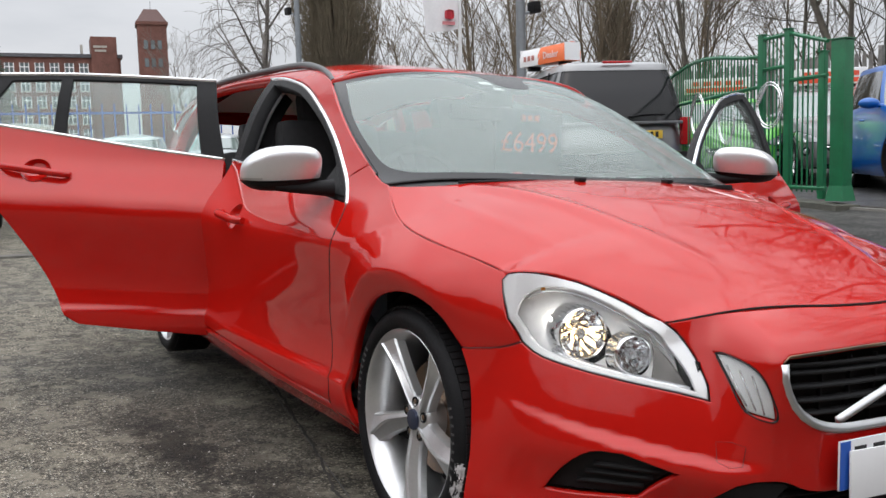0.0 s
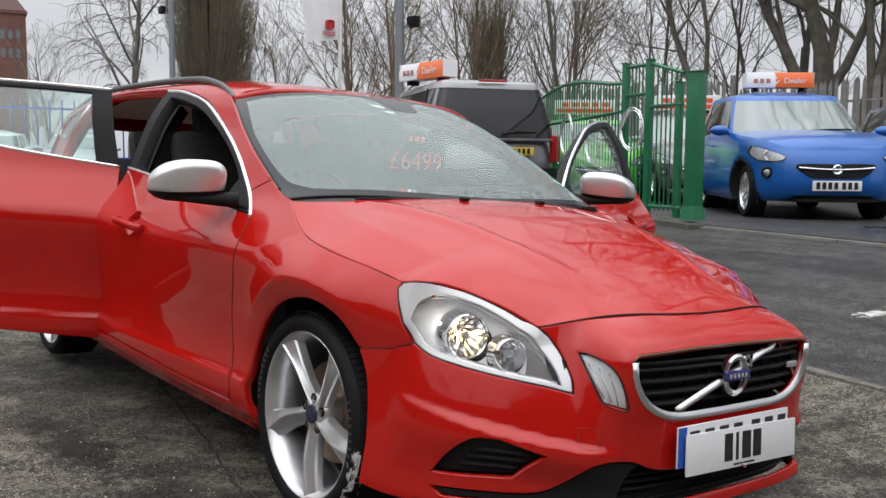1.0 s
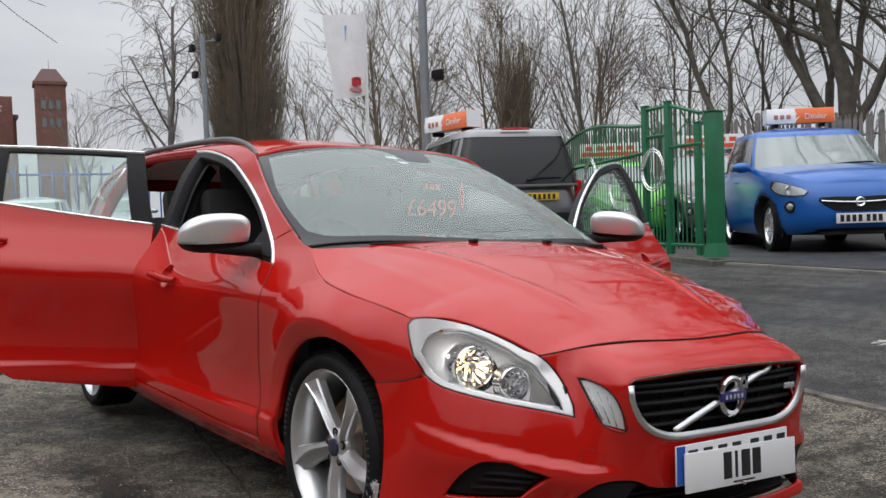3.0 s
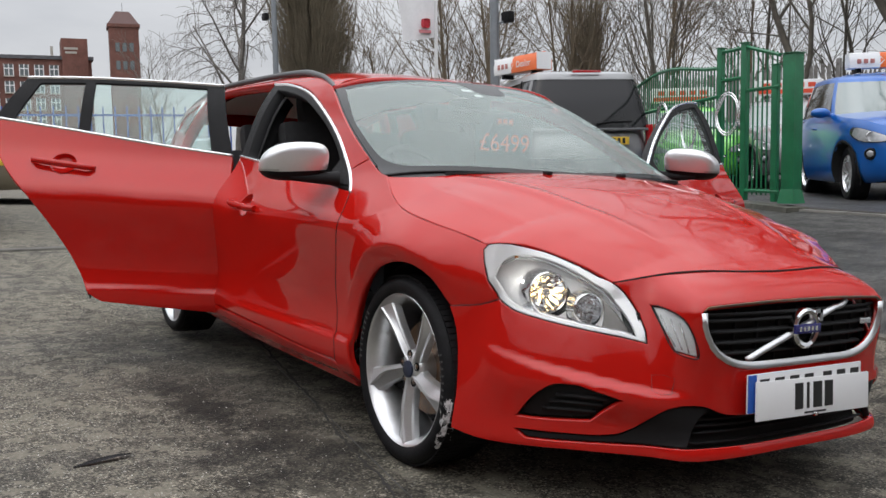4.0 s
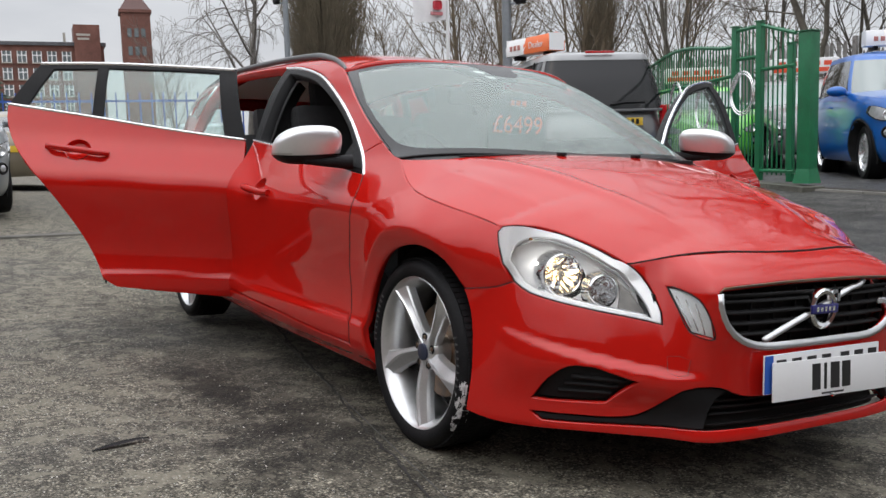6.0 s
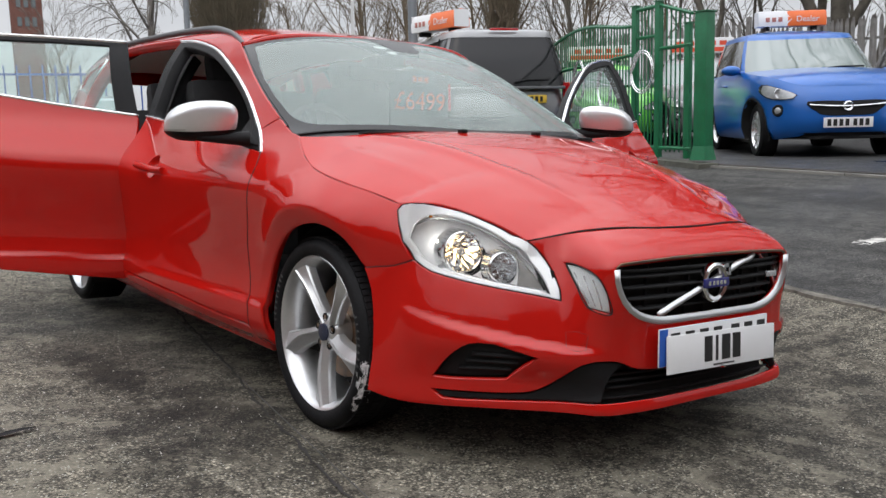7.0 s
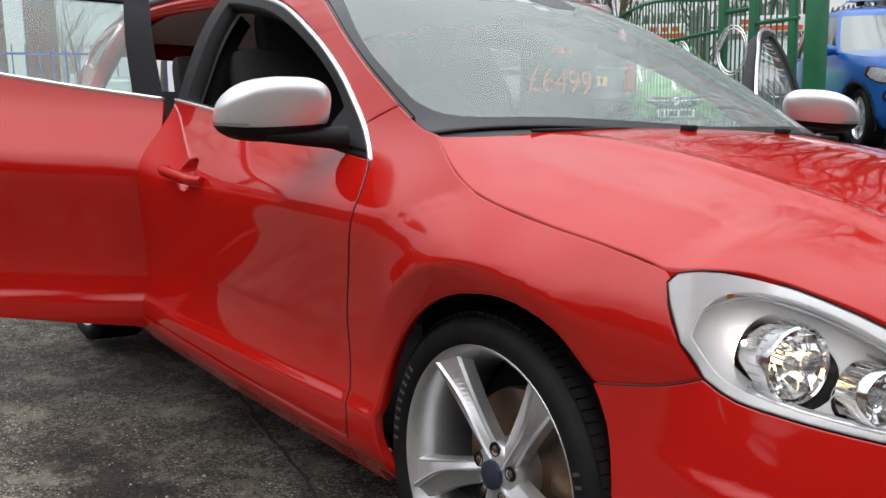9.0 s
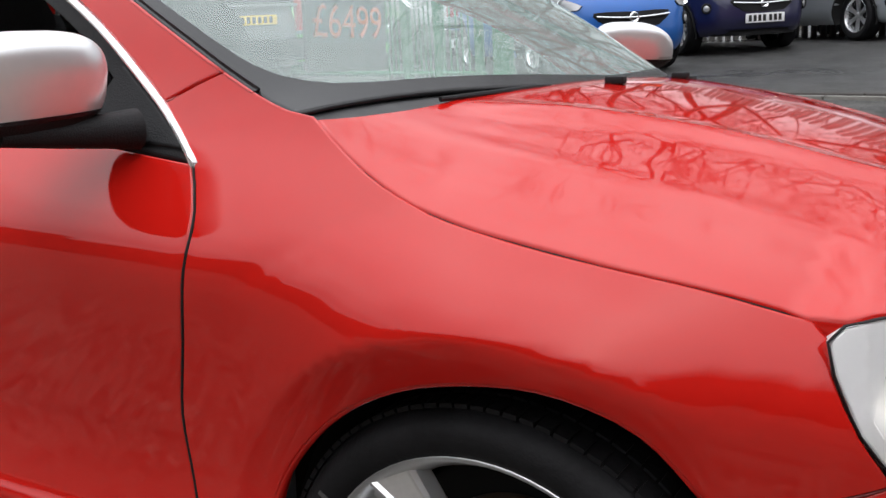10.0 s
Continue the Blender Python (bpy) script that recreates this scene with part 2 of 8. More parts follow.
SEAM = curve((-0.32, 0.985), (-0.295, 0.966), (-0.235, 0.925), (-0.166, 0.887), (-0.09, 0.859), (0.0, 0.839), (0.12, 0.815), (0.223, 0.793), (0.32, 0.765))
SEAM2_W = curve((0.32, 0.762), (0.36, 0.766), (0.405, 0.724), (0.473, 0.650), (0.533, 0.611), (0.59, 0.573), (0.656, 0.538))
SEAM2_Z = curve((0.32, 0.767), (0.36, 0.768), (0.405, 0.770), (0.473, 0.753), (0.533, 0.731), (0.59, 0.705), (0.656, 0.670))
CROWN = curve((-0.40, 1.01), (-0.15, 0.992), (0.1, 0.947), (0.3, 0.890), (0.5, 0.822), (0.65, 0.765), (0.775, 0.705), (0.80, 0.69))


def bonnet_edge(x):
    if x < 0.32:
        z = SEAM(x)
        return side(x, z), z
    return SEAM2_W(x), SEAM2_Z(x)


def bonnet(x, y):
    we, ze = bonnet_edge(min(x, 0.656))
    if x > 0.656:
        ze -= 0.3 * (x - 0.656)
    t = abs(y) / we
    zc = CROWN(x)
    line, outer = 0.468 - 0.285 * x, 0.672 - 0.22 * max(0.0, x - 0.05)
    fold = 0.006 * math.exp(-(((abs(y) - line) / 0.030) ** 2)) + 0.006 * (1 - ease(abs(y), line, line + 0.07))
    fold += 0.004 * math.exp(-(((abs(y) - outer) / 0.028) ** 2)) * (1 - ease(x, 0.25, 0.40))
    fold *= ease(x, -0.30, -0.05) * (1 - ease(x, 0.48, 0.66))
    return x, y, zc - (zc - ze) * (0.25 * t ** 2 + 0.75 * t ** 3.4) + fold


NOSE_X = curve((0.0, 0.776), (0.10, 0.773), (0.25, 0.753), (0.42, 0.713), (0.50, 0.680), (0.538, 0.656))
NOSE_Z = curve((0.0, 0.705), (0.30, 0.700), (0.50, 0.686), (0.672, 0.667))


def front_skin(u, v):
    """The bumper's skin, its upper edge drawn to the bonnet's front edge."""
    x, w, z = front(u, v)
    a = abs(u)
    if a > 0.93 and 0.20 < v < 0.66:
        # flush with the wing along their joint
        k = ease(v, 0.20, 0.57) * (1 - ease(v, 0.61, 0.66)) * ease(a, 0.94, 1.10)
        jx, jw, jz = front(a, 0.582)
        w += (side(jx, jz) - jw) * (1 if u >= 0 else -1) * k
    if a < 0.76 and v > 0.635:
        zt = NOSE_Z(a)
        ex, ew, ez = front(a, zt)
        ew = max(0.0, ew)
        tw = min(ew, 0.538)
        tz = bonnet(NOSE_X(tw), tw)[2]
        k = ease(v, zt - 0.06, zt) * (1 - ease(a, 0.672, 0.715))
        x += (NOSE_X(tw) - ex) * k
        w += (tw - ew) * k * (1 if u >= 0 else -1)
        z += (tz - zt) * k
    return x, w, z




def screen(u, v):
    """The windscreen: u from -1 to 1 across, v from the scuttle up to the roof; its sides lie in the pillars' edges."""
    a = abs(u)

    def plain(q):
        bx, bw, bz = -0.165 - 0.17 * q ** 2.2, 0.752, 0.985 + 0.018 * q
        tx, tw, tz = -0.915 - 0.155 * q ** 2.0, 0.605, 1.412 - 0.020 * q ** 2
        bulge = 0.035 * 4 * v * (1 - v)
        return bx + (tx - bx) * v + 0.45 * bulge, q * (bw + (tw - bw) * v + 0.022 * 4 * v * (1 - v)), bz + (tz - bz) * v + bulge * (0.9 - 0.3 * q * q)

    px, pw, pz = plain(a)
    sx, sw, sz = plain(1.0)
    ex = -0.338 - 0.737 * v
    ez = CANT(ex) - 0.004
    ew = side(ex, ez) - 0.008
    k = a ** 5
    return px + (ex - sx) * k, (pw + (ew - sw) * k) * (1 if u >= 0 else -1), pz + (ez - sz) * k


CANT = curve((-3.45, 1.385), (-3.1, 1.442), (-2.6, 1.476), (-2.0, 1.473), (-1.5, 1.444), (-1.17, 1.385), (-1.01, 1.322), (-0.76, 1.186), (-0.57, 1.084), (-0.47, 1.030), (-0.40, 0.997), (-0.34, 0.976))
RIDGE = curve((-3.55, 1.38), (-3.2, 1.455), (-2.7, 1.502), (-2.0, 1.505), (-1.5, 1.490), (-1.15, 1.453), (-0.90, 1.408))


def roof(x, y):
    ze = CANT(min(x, -1.09)) - 0.004
    we = side(x, ze)
    zc = RIDGE(x)
    t = min(1.0, abs(y) / max(we, 0.3))
    return x, y, zc - (zc - ze) * (0.3 * t ** 2 + 0.7 * t ** 5)


# ---- mesh helpers ----
def mesh_from(name, verts, faces, material=None, smooth=True, normals=None):
    me = bpy.data.meshes.new(name)
    me.from_pydata([tuple(v) for v in verts], [], faces)
    me.update()
    if smooth:
        me.polygons.foreach_set("use_smooth", [True] * len(me.polygons))
    if normals:
        me.normals_split_custom_set_from_vertices(normals)
    if material:
        me.materials.append(material)
    return me


def hang(name, me, parent, label=""):
    ob = new(name, me)
    ob.parent = parent
    if label:
        tagged(ob, label)
    return ob


def part(name, bm, material, parent, label="", smooth=True, m=None):
    """Links a bmesh as one mesh object under a thing or a part."""
    me = bpy.data.meshes.new(name)
    bmesh.ops.recalc_face_normals(bm, faces=bm.faces)
    bm.to_mesh(me)
    bm.free()
    me.materials.append(material)
    if smooth:
        me.polygons.foreach_set("use_smooth", [True] * len(me.polygons))
        me.set_sharp_from_angle(angle=radians(38))
    ob = hang(name, me, parent, label)
    if m is not None:
        ob.matrix_basis = m
    return ob


def empty(name, m, label, category, group=""):
    ob = new(name)
    ob.matrix_basis = m
    ob.empty_display_size = 0.2
    return tagged(ob, label, category, group)


def box(bm, cx, cy, cz, sx, sy, sz, m=None, bevel=0.0):
    r = bmesh.ops.create_cube(bm, size=1.0, matrix=(m or Matrix()) @ Matrix.Translation((cx, cy, cz)) @ Matrix.Diagonal((sx, sy, sz, 1)))
    if bevel:
        edges = list({e for v in r["verts"] for e in v.link_edges})
        bmesh.ops.bevel(bm, geom=edges, offset=bevel, segments=2, affect="EDGES", profile=0.6)
    return bm


def boxed(*a, **k):
    return box(bmesh.new(), *a, **k)


def tube(bm, pts, radius, sides=8, cap=True, closed=False):
    """A round bar along points; radius a number or one for each point."""
    pts = [Vector(p) for p in pts]
    n = len(pts)
    rings, ref = [], None
    for i, p in enumerate(pts):
        a, b = pts[i - 1] if i or closed else p, pts[(i + 1) % n] if i < n - 1 or closed else p
        d = (b - a).normalized()
        if ref is None:
            ref = d.orthogonal().normalized()
        ref = (ref - d * ref.dot(d)).normalized()
        other = d.cross(ref)
        r = radius[i] if isinstance(radius, (list, tuple)) else radius
        rings.append([bm.verts.new(p + (ref * math.cos(k * math.tau / sides) + other * math.sin(k * math.tau / sides)) * r) for k in range(sides)])
    for i in range(n if closed else n - 1):
        a, b = rings[i], rings[(i + 1) % n]
        for k in range(sides):
            bm.faces.new((a[k], a[(k + 1) % sides], b[(k + 1) % sides], b[k]))
    if cap and not closed:
        bm.faces.new(rings[0][::-1])
        bm.faces.new(rings[-1])
    return bm


def lathe(bm, profile, sides=48, m=None, closed=False):
    """Turns (radius, height) pairs round the y axis."""
    m = m or Matrix()
    rings = []
    for r, h in profile:
        rings.append([bm.verts.new(m @ Vector((r * math.cos(k * math.tau / sides), h, r * math.sin(k * math.tau / sides)))) for k in range(sides)])
    n = len(rings)
    for i in range(n if closed else n - 1):
        a, b = rings[i], rings[(i + 1) % n]
        for k in range(sides):
            bm.faces.new((a[k], a[(k + 1) % sides], b[(k + 1) % sides], b[k]))
    return bm


def spline(pts, step=0.03, closed=False):
    """Points along a Catmull-Rom curve."""
    pts = [Vector(p) for p in pts]
    if len(pts) < 3 and not closed:
        n = max(1, int((pts[-1] - pts[0]).length / step))
        return [pts[0].lerp(pts[-1], i / n) for i in range(n + 1)]
    n = len(pts)
    out = []
    for i in range(n if closed else n - 1):
        p1, p2 = pts[i], pts[(i + 1) % n]
        p0 = pts[i - 1] if i or closed else p1 * 2 - p2
        p3 = pts[(i + 2) % n] if i + 2 < n or closed else p2 * 2 - p1
        k = max(1, int((p2 - p1).length / step))
        for j in range(k):
            t = j / k
            out.append(0.5 * (2 * p1 + (p2 - p0) * t + (2 * p0 - 5 * p1 + 4 * p2 - p3) * t * t + (3 * p1 - p0 - 3 * p2 + p3) * t ** 3))
    if not closed:
        out.append(pts[-1])
    return out


def loop(*runs, step=0.03):
    """A closed outline from smooth runs that meet in corners."""
    out = []
    for run in runs:
        pts = spline(run, step)
        if out and (out[-1] - pts[0]).length < 1e-4:
            pts = pts[1:]
        out += pts
    if (out[0] - out[-1]).length < 1e-4:
        out.pop()
    return out


def area2(poly):
    return sum(a.x * b.y - b.x * a.y for a, b in zip(poly, poly[1:] + poly[:1])) / 2


def inside(poly, x, y):
    c = False
    for a, b in zip(poly, poly[1:] + poly[:1]):
        if (a.y > y) != (b.y > y) and x < (b.x - a.x) * (y - a.y) / (b.y - a.y) + a.x:
            c = not c
    return c


def inset(poly, d):
    """The outline drawn in by d (out, where d is negative), counter-clockwise."""
    n, out = len(poly), []
    for i, p in enumerate(poly):
        a, b = (p - poly[i - 1]).normalized(), (poly[(i + 1) % n] - p).normalized()
        m = Vector((-(a.y + b.y), a.x + b.x))
        k = max(0.45, m.length / 2)
        out.append(p + (m.normalized() * (d / k) if m.length > 1e-6 else Vector((-a.y, a.x)) * d))
    return out


def to_segment(p, a, b):
    ab = b - a
    t = max(0.0, min(1.0, (p - a).dot(ab) / max(ab.length_squared, 1e-12)))
    return (p - (a + ab * t)).length


def panel(name, surf, outline, material, parent, sgn=-1, holes=(), step=0.035, thick=0.014, gap=0.002, proud=0.0, label="", m=None, flip=False):
    """A skin over surf(u, v) -> (x, w, z), cut to an outline with holes, with rolled edges; sgn -1 lays it on the car's right side."""
    from mathutils.geometry import delaunay_2d_cdt
    loops = []
    for k, o in enumerate([outline, *holes]):
        o = [Vector((p[0], p[1])) for p in o]
        if area2(o) < 0:
            o.reverse()
        loops.append(inset(o, gap if k == 0 else -gap) if gap else o)
    r = min(0.003, thick * 0.4)
    inner = [inset(o, r if k == 0 else -r) for k, o in enumerate(loops)]
    pts, edges = [], []
    for o in inner:
        base = len(pts)
        pts += o
        edges += [(base + i, base + (i + 1) % len(o)) for i in range(len(o))]
    lo_x, hi_x = min(p.x for p in inner[0]), max(p.x for p in inner[0])
    lo_y, hi_y = min(p.y for p in inner[0]), max(p.y for p in inner[0])
    segs = [(o[i], o[(i + 1) % len(o)]) for o in inner for i in range(len(o))]
    j, y = 0, lo_y + step * 0.5
    while y < hi_y:
        x = lo_x + (step * 0.5 if j % 2 else step)
        while x < hi_x:
            if inside(inner[0], x, y) and not any(inside(h, x, y) for h in inner[1:]):
                p = Vector((x, y))
                if all(to_segment(p, a, b) > step * 0.45 for a, b in segs if abs(a.x - x) < 2 * step and abs(a.y - y) < 2 * step):
                    pts.append(p)
            x += step
        y += step * 0.87
        j += 1
    v2, _, faces, _, _, _ = delaunay_2d_cdt(pts, edges, [], 0, 1e-6)
    keep = []
    for f in faces:
        c = (v2[f[0]] + v2[f[1]] + v2[f[2]]) / 3
        if inside(inner[0], c.x, c.y) and not any(inside(h, c.x, c.y) for h in inner[1:]):
            keep.append(tuple(f))

    def place(p):
        x, w, z = surf(p.x, p.y)
        return Vector((x, sgn * w, z))

    def normal(p):
        e = 0.004
        a = place(Vector((p.x + e, p.y))) - place(Vector((p.x - e, p.y)))
        b = place(Vector((p.x, p.y + e))) - place(Vector((p.x, p.y - e)))
        return a.cross(b).normalized() * turn

    turn = 1
    c0 = v2[keep[0][0]]
    n0 = normal(c0)
    if flip == "up":
        turn = 1 if n0.z > 0 else -1
    elif flip == "front":
        turn = 1 if n0.x > 0 else -1
    else:
        turn = 1 if n0.y * sgn > 0 else -1
    verts, normals = [], []
    for p in v2:
        n = normal(p)
        verts.append(place(p) + n * proud)
        normals.append(n)
    tri = []
    way = sum((verts[b] - verts[a]).cross(verts[c] - verts[a]).dot(normals[a]) for a, b, c in keep) > 0
    for f in keep:
        tri.append(f if way else f[::-1])
    for o_in, o_out in zip(inner, loops):
        n = len(o_in)
        base = len(verts)
        for p, q in zip(o_in, o_out):
            nn = normal(p)
            pin, pout = place(p), place(q)
            side_way = pout - pin
            side_way = (side_way - nn * side_way.dot(nn)).normalized() if side_way.length > 1e-7 else nn
            verts += [pin + nn * proud, pout + nn * (proud - r), pout + nn * (proud - thick)]
            normals += [nn, (nn + side_way).normalized(), side_way]
        for i in range(n):
            k, l = base + 3 * i, base + 3 * ((i + 1) % n)
            for h in (0, 1):
                q = (k + h, l + h, l + h + 1, k + h + 1)
                fn = (verts[q[1]] - verts[q[0]]).cross(verts[q[3]] - verts[q[0]])
                ref = normals[q[0]] + normals[q[3]]
                tri.append(q if fn.dot(ref) > 0 else q[::-1])
    me = mesh_from(name, verts, tri, material, True, normals)
    ob = hang(name, me, parent, label)
    if m is not None:
        ob.matrix_basis = m
    return ob


def strip(name, surf, line, width, height, material, parent, sgn=-1, closed=False, step=0.025, label="", m=None, lift=0.0):
    """A rounded moulding laid along a line on a surface."""
    pts = spline([(*p, 0) for p in line], step, closed)
    n = len(pts)
    verts, faces = [], []
    rows = 5
    for i, p in enumerate(pts):
        a, b = pts[i - 1] if i or closed else p, pts[(i + 1) % n] if i < n - 1 or closed else p
        x, w, z = surf(p.x, p.y)
        c = Vector((x, sgn * w, z))
        e = 0.004
        dx, dy = Vector(surf(p.x + e, p.y)) - Vector(surf(p.x - e, p.y)), Vector(surf(p.x, p.y + e)) - Vector(surf(p.x, p.y - e))
        nn = dx.cross(dy).normalized()
        nn = Vector((nn.x, sgn * nn.y, nn.z))
        if nn.dot(Vector((1.0, 0.0, 0.3)) if surf is front_skin else Vector((0.2, sgn, 0.4))) < 0:
            nn = -nn
        pa, pb = surf(a.x, a.y), surf(b.x, b.y)
        d = (Vector((pb[0], sgn * pb[1], pb[2])) - Vector((pa[0], sgn * pa[1], pa[2]))).normalized()
        t = nn.cross(d).normalized()
        for k in range(rows):
            s = k / (rows - 1) * 2 - 1
            verts.append(c + t * (s * width / 2) + nn * (lift + height * math.sqrt(max(0.0, 1 - s ** 4)) - (0.004 if abs(s) == 1 else 0)))
    for i in range(n if closed else n - 1):
        for k in range(rows - 1):
            a, b = i * rows + k, ((i + 1) % n) * rows + k
            faces.append((a, b, b + 1, a + 1))
    if not closed:
        faces += [tuple(range(rows)), tuple((n - 1) * rows + k for k in range(rows))[::-1]]
    me = mesh_from(name, verts, faces, material)
    bm = bmesh.new()
    bm.from_mesh(me)
    bmesh.ops.recalc_face_normals(bm, faces=bm.faces)
    bm.to_mesh(me)
    bm.free()
    ob = hang(name, me, parent, label)
    if m is not None:
        ob.matrix_basis = m
    return ob


# ---- the red estate car ----
def side_skin(u, v):
    return u, side(u, v), v


def flipx(pts):
    return [(-p[0], p[1]) for p in pts]


car = empty("estate_car", CAR, "red estate car with open doors, silver mirrors and alloy wheels", "car")

ARCH_F = [(-0.31, 0.215), (-0.338, 0.30), (-0.342, 0.38), (-0.308, 0.485), (-0.215, 0.590), (-0.10, 0.658), (0.02, 0.686), (0.108, 0.683), (0.185, 0.648), (0.246, 0.568)]
DOOR_FRONT = [(-0.467, 0.908), (-0.425, 0.850), (-0.417, 0.80), (-0.440, 0.69), (-0.475, 0.56), (-0.472, 0.45), (-0.450, 0.33), (-0.455, 0.272)]
BELT = [(-0.467, 0.908), (-0.90, 0.958), (-1.477, 1.021), (-1.83, 1.056)]
BELT_REAR = [(-1.845, 1.058), (-2.2, 1.100), (-2.60, 1.157), (-3.03, 1.215)]
FRAME = [(-0.467, 0.908), (-0.604, 1.010), (-0.775, 1.125), (-1.02, 1.245), (-1.32, 1.352), (-1.66, 1.418), (-1.90, 1.440)]
FRAME_REAR = [(-1.915, 1.440), (-2.2, 1.447), (-2.55, 1.450), (-2.90, 1.440)]
ARCH_R = [(-2.776 + 0.345 * math.cos(a), 0.335 + 0.345 * math.sin(a)) for a in [radians(d) for d in range(-14, 195, 16)]]
HEAD = [(1.092, 0.747), (1.075, 0.763), (1.010, 0.768), (0.90, 0.750), (0.82, 0.728), (0.75, 0.702), (0.672, 0.667)]
HEAD_IN = [(0.672, 0.667), (0.618, 0.632), (0.580, 0.580), (0.562, 0.540), (0.558, 0.510)]
HEAD_LOW = [(0.558, 0.510), (0.632, 0.522), (0.76, 0.538), (0.879, 0.556), (0.965, 0.574), (1.022, 0.604)]
HEAD_OUT = [(1.022, 0.604), (1.058, 0.655), (1.085, 0.715), (1.092, 0.747)]


def front_end():
    nose = [(0.672, 0.667), (0.50, 0.686), (0.30, 0.700), (0.0, 0.705), (-0.30, 0.700), (-0.50, 0.686), (-0.672, 0.667)]
    arch = [(1.215, 0.566), (1.185, 0.50), (1.165, 0.40), (1.155, 0.30), (1.165, 0.195)]
    under = [(1.165, 0.195), (1.03, 0.182), (0.764, 0.190), (0.515, 0.190), (0.40, 0.186), (0.0, 0.190), (-0.40, 0.186), (-0.515, 0.190), (-0.764, 0.190), (-1.03, 0.182), (-1.165, 0.195)]
    outline = loop([(1.022, 0.604), (1.10, 0.582), (1.215, 0.566)], arch, under, flipx(arch[::-1]), [(-1.215, 0.566), (-1.10, 0.582), (-1.022, 0.604)], flipx(HEAD_LOW[::-1]), flipx(HEAD_IN[::-1]), nose[::-1], HEAD_IN, HEAD_LOW)
    grille_half = [(0.0, 0.634), (0.20, 0.631), (0.385, 0.621), (0.405, 0.610), (0.402, 0.570), (0.372, 0.514), (0.318, 0.472), (0.235, 0.450), (0.10, 0.447), (0.0, 0.447)]
    grille_line = loop(grille_half + flipx(grille_half[1:-1])[::-1] + [(0.0, 0.634)], step=0.02)
    drl = [(0.550, 0.612), (0.515, 0.608), (0.464, 0.587), (0.434, 0.546), (0.412, 0.480), (0.482, 0.496), (0.522, 0.560)]
    drl_line = loop([drl[0], drl[1], drl[2], drl[3], drl[4]], [drl[4], drl[5]], [drl[5], drl[6], drl[0]], step=0.015)
    fog = loop([(0.935, 0.274), (0.884, 0.335), (0.822, 0.379), (0.748, 0.383)], [(0.748, 0.383), (0.624, 0.350)], [(0.624, 0.350), (0.714, 0.281)], [(0.714, 0.281), (0.86, 0.274), (0.935, 0.274)], step=0.02)
    low = [(0.937, 0.234), (0.80, 0.236), (0.666, 0.242), (0.591, 0.265), (0.492, 0.333), (0.456, 0.342), (0.373, 0.337), (0.305, 0.312), (0.20, 0.303), (0.0, 0.303)]
    lower = loop(low + flipx(low[:-1])[::-1], [(-0.937, 0.234), (-0.905, 0.214), (-0.666, 0.221), (-0.44, 0.226), (0.0, 0.226), (0.44, 0.226), (0.666, 0.221), (0.905, 0.214), (0.937, 0.234)], step=0.02)
    bumper = panel("front_bumper", front_skin, outline, RED, car, holes=[grille_line, drl_line, [Vector((-p.x, p.y)) for p in drl_line], fog, [Vector((-p.x, p.y)) for p in fog], lower], step=0.012, thick=0.022, flip="front")
    for k in (1, -1):
        strip("joint_filler", front_skin, [(k * 1.025, 0.6035), (k * 1.10, 0.582), (k * 1.20, 0.568)], 0.016, 0.002, RED, bumper, lift=-0.006)
        strip("joint_line", front_skin, [(k * 1.025, 0.6030), (k * 1.10, 0.5815), (k * 1.205, 0.5665)], 0.0035, 0.0008, RED_DARK, bumper, lift=-0.0003)
    # towing-eye cover, its outline a thin joint
    strip("towing_cover_joint", front_skin, [(0.541, 0.425), (0.478, 0.419), (0.484, 0.377), (0.536, 0.383)], 0.0022, 0.0006, RED_DARK, bumper, closed=True)
    for k in (1, -1):
        side_name = [Vector((k * p.x, p.y)) for p in fog]
        insert = panel("fog_insert", front_skin, side_name, BLACK_TRIM, bumper, proud=-0.026, step=0.03, thick=0.004, flip="front", label="textured black bumper insert")
        for j in range(3):
            z = 0.298 + 0.021 * j
            strip("slat", front_skin, [(k * (0.86 - 0.02 * j), z), (k * 0.80, z), (k * (0.70 - 0.02 * j), z)], 0.012, 0.008, BLACK_TRIM, insert, lift=-0.024)
        wing = loop([(0.937, 0.234), (0.80, 0.236), (0.666, 0.242), (0.591, 0.265), (0.492, 0.333), (0.456, 0.342), (0.373, 0.337), (0.345, 0.326)], [(0.345, 0.326), (0.385, 0.300), (0.430, 0.226)], [(0.430, 0.226), (0.666, 0.221), (0.905, 0.214), (0.937, 0.234)], step=0.02)
        panel("bumper_winglet", front_skin, [Vector((k * p.x, p.y)) for p in wing], BLACK_TRIM, bumper, proud=-0.010, step=0.03, thick=0.02, flip="front", label="textured black lower bumper trim")
        d = [Vector((k * p.x, p.y)) for p in drl_line]
        lamp = panel("daytime_lamp", front_skin, d, SIGN_WHITE, car, proud=-0.008, step=0.02, thick=0.004, gap=0.001, flip="front", label="slim vertical position lamp with clear cover")
        panel("lamp_cover", front_skin, d, LAMP_GLASS, lamp, proud=-0.001, step=0.02, thick=0.006, gap=0.004, flip="front")
        strip("lamp_surround", front_skin, [(k * p[0], p[1]) for p in drl], 0.004, 0.001, BLACK_GLOSS, lamp, closed=True, step=0.012)
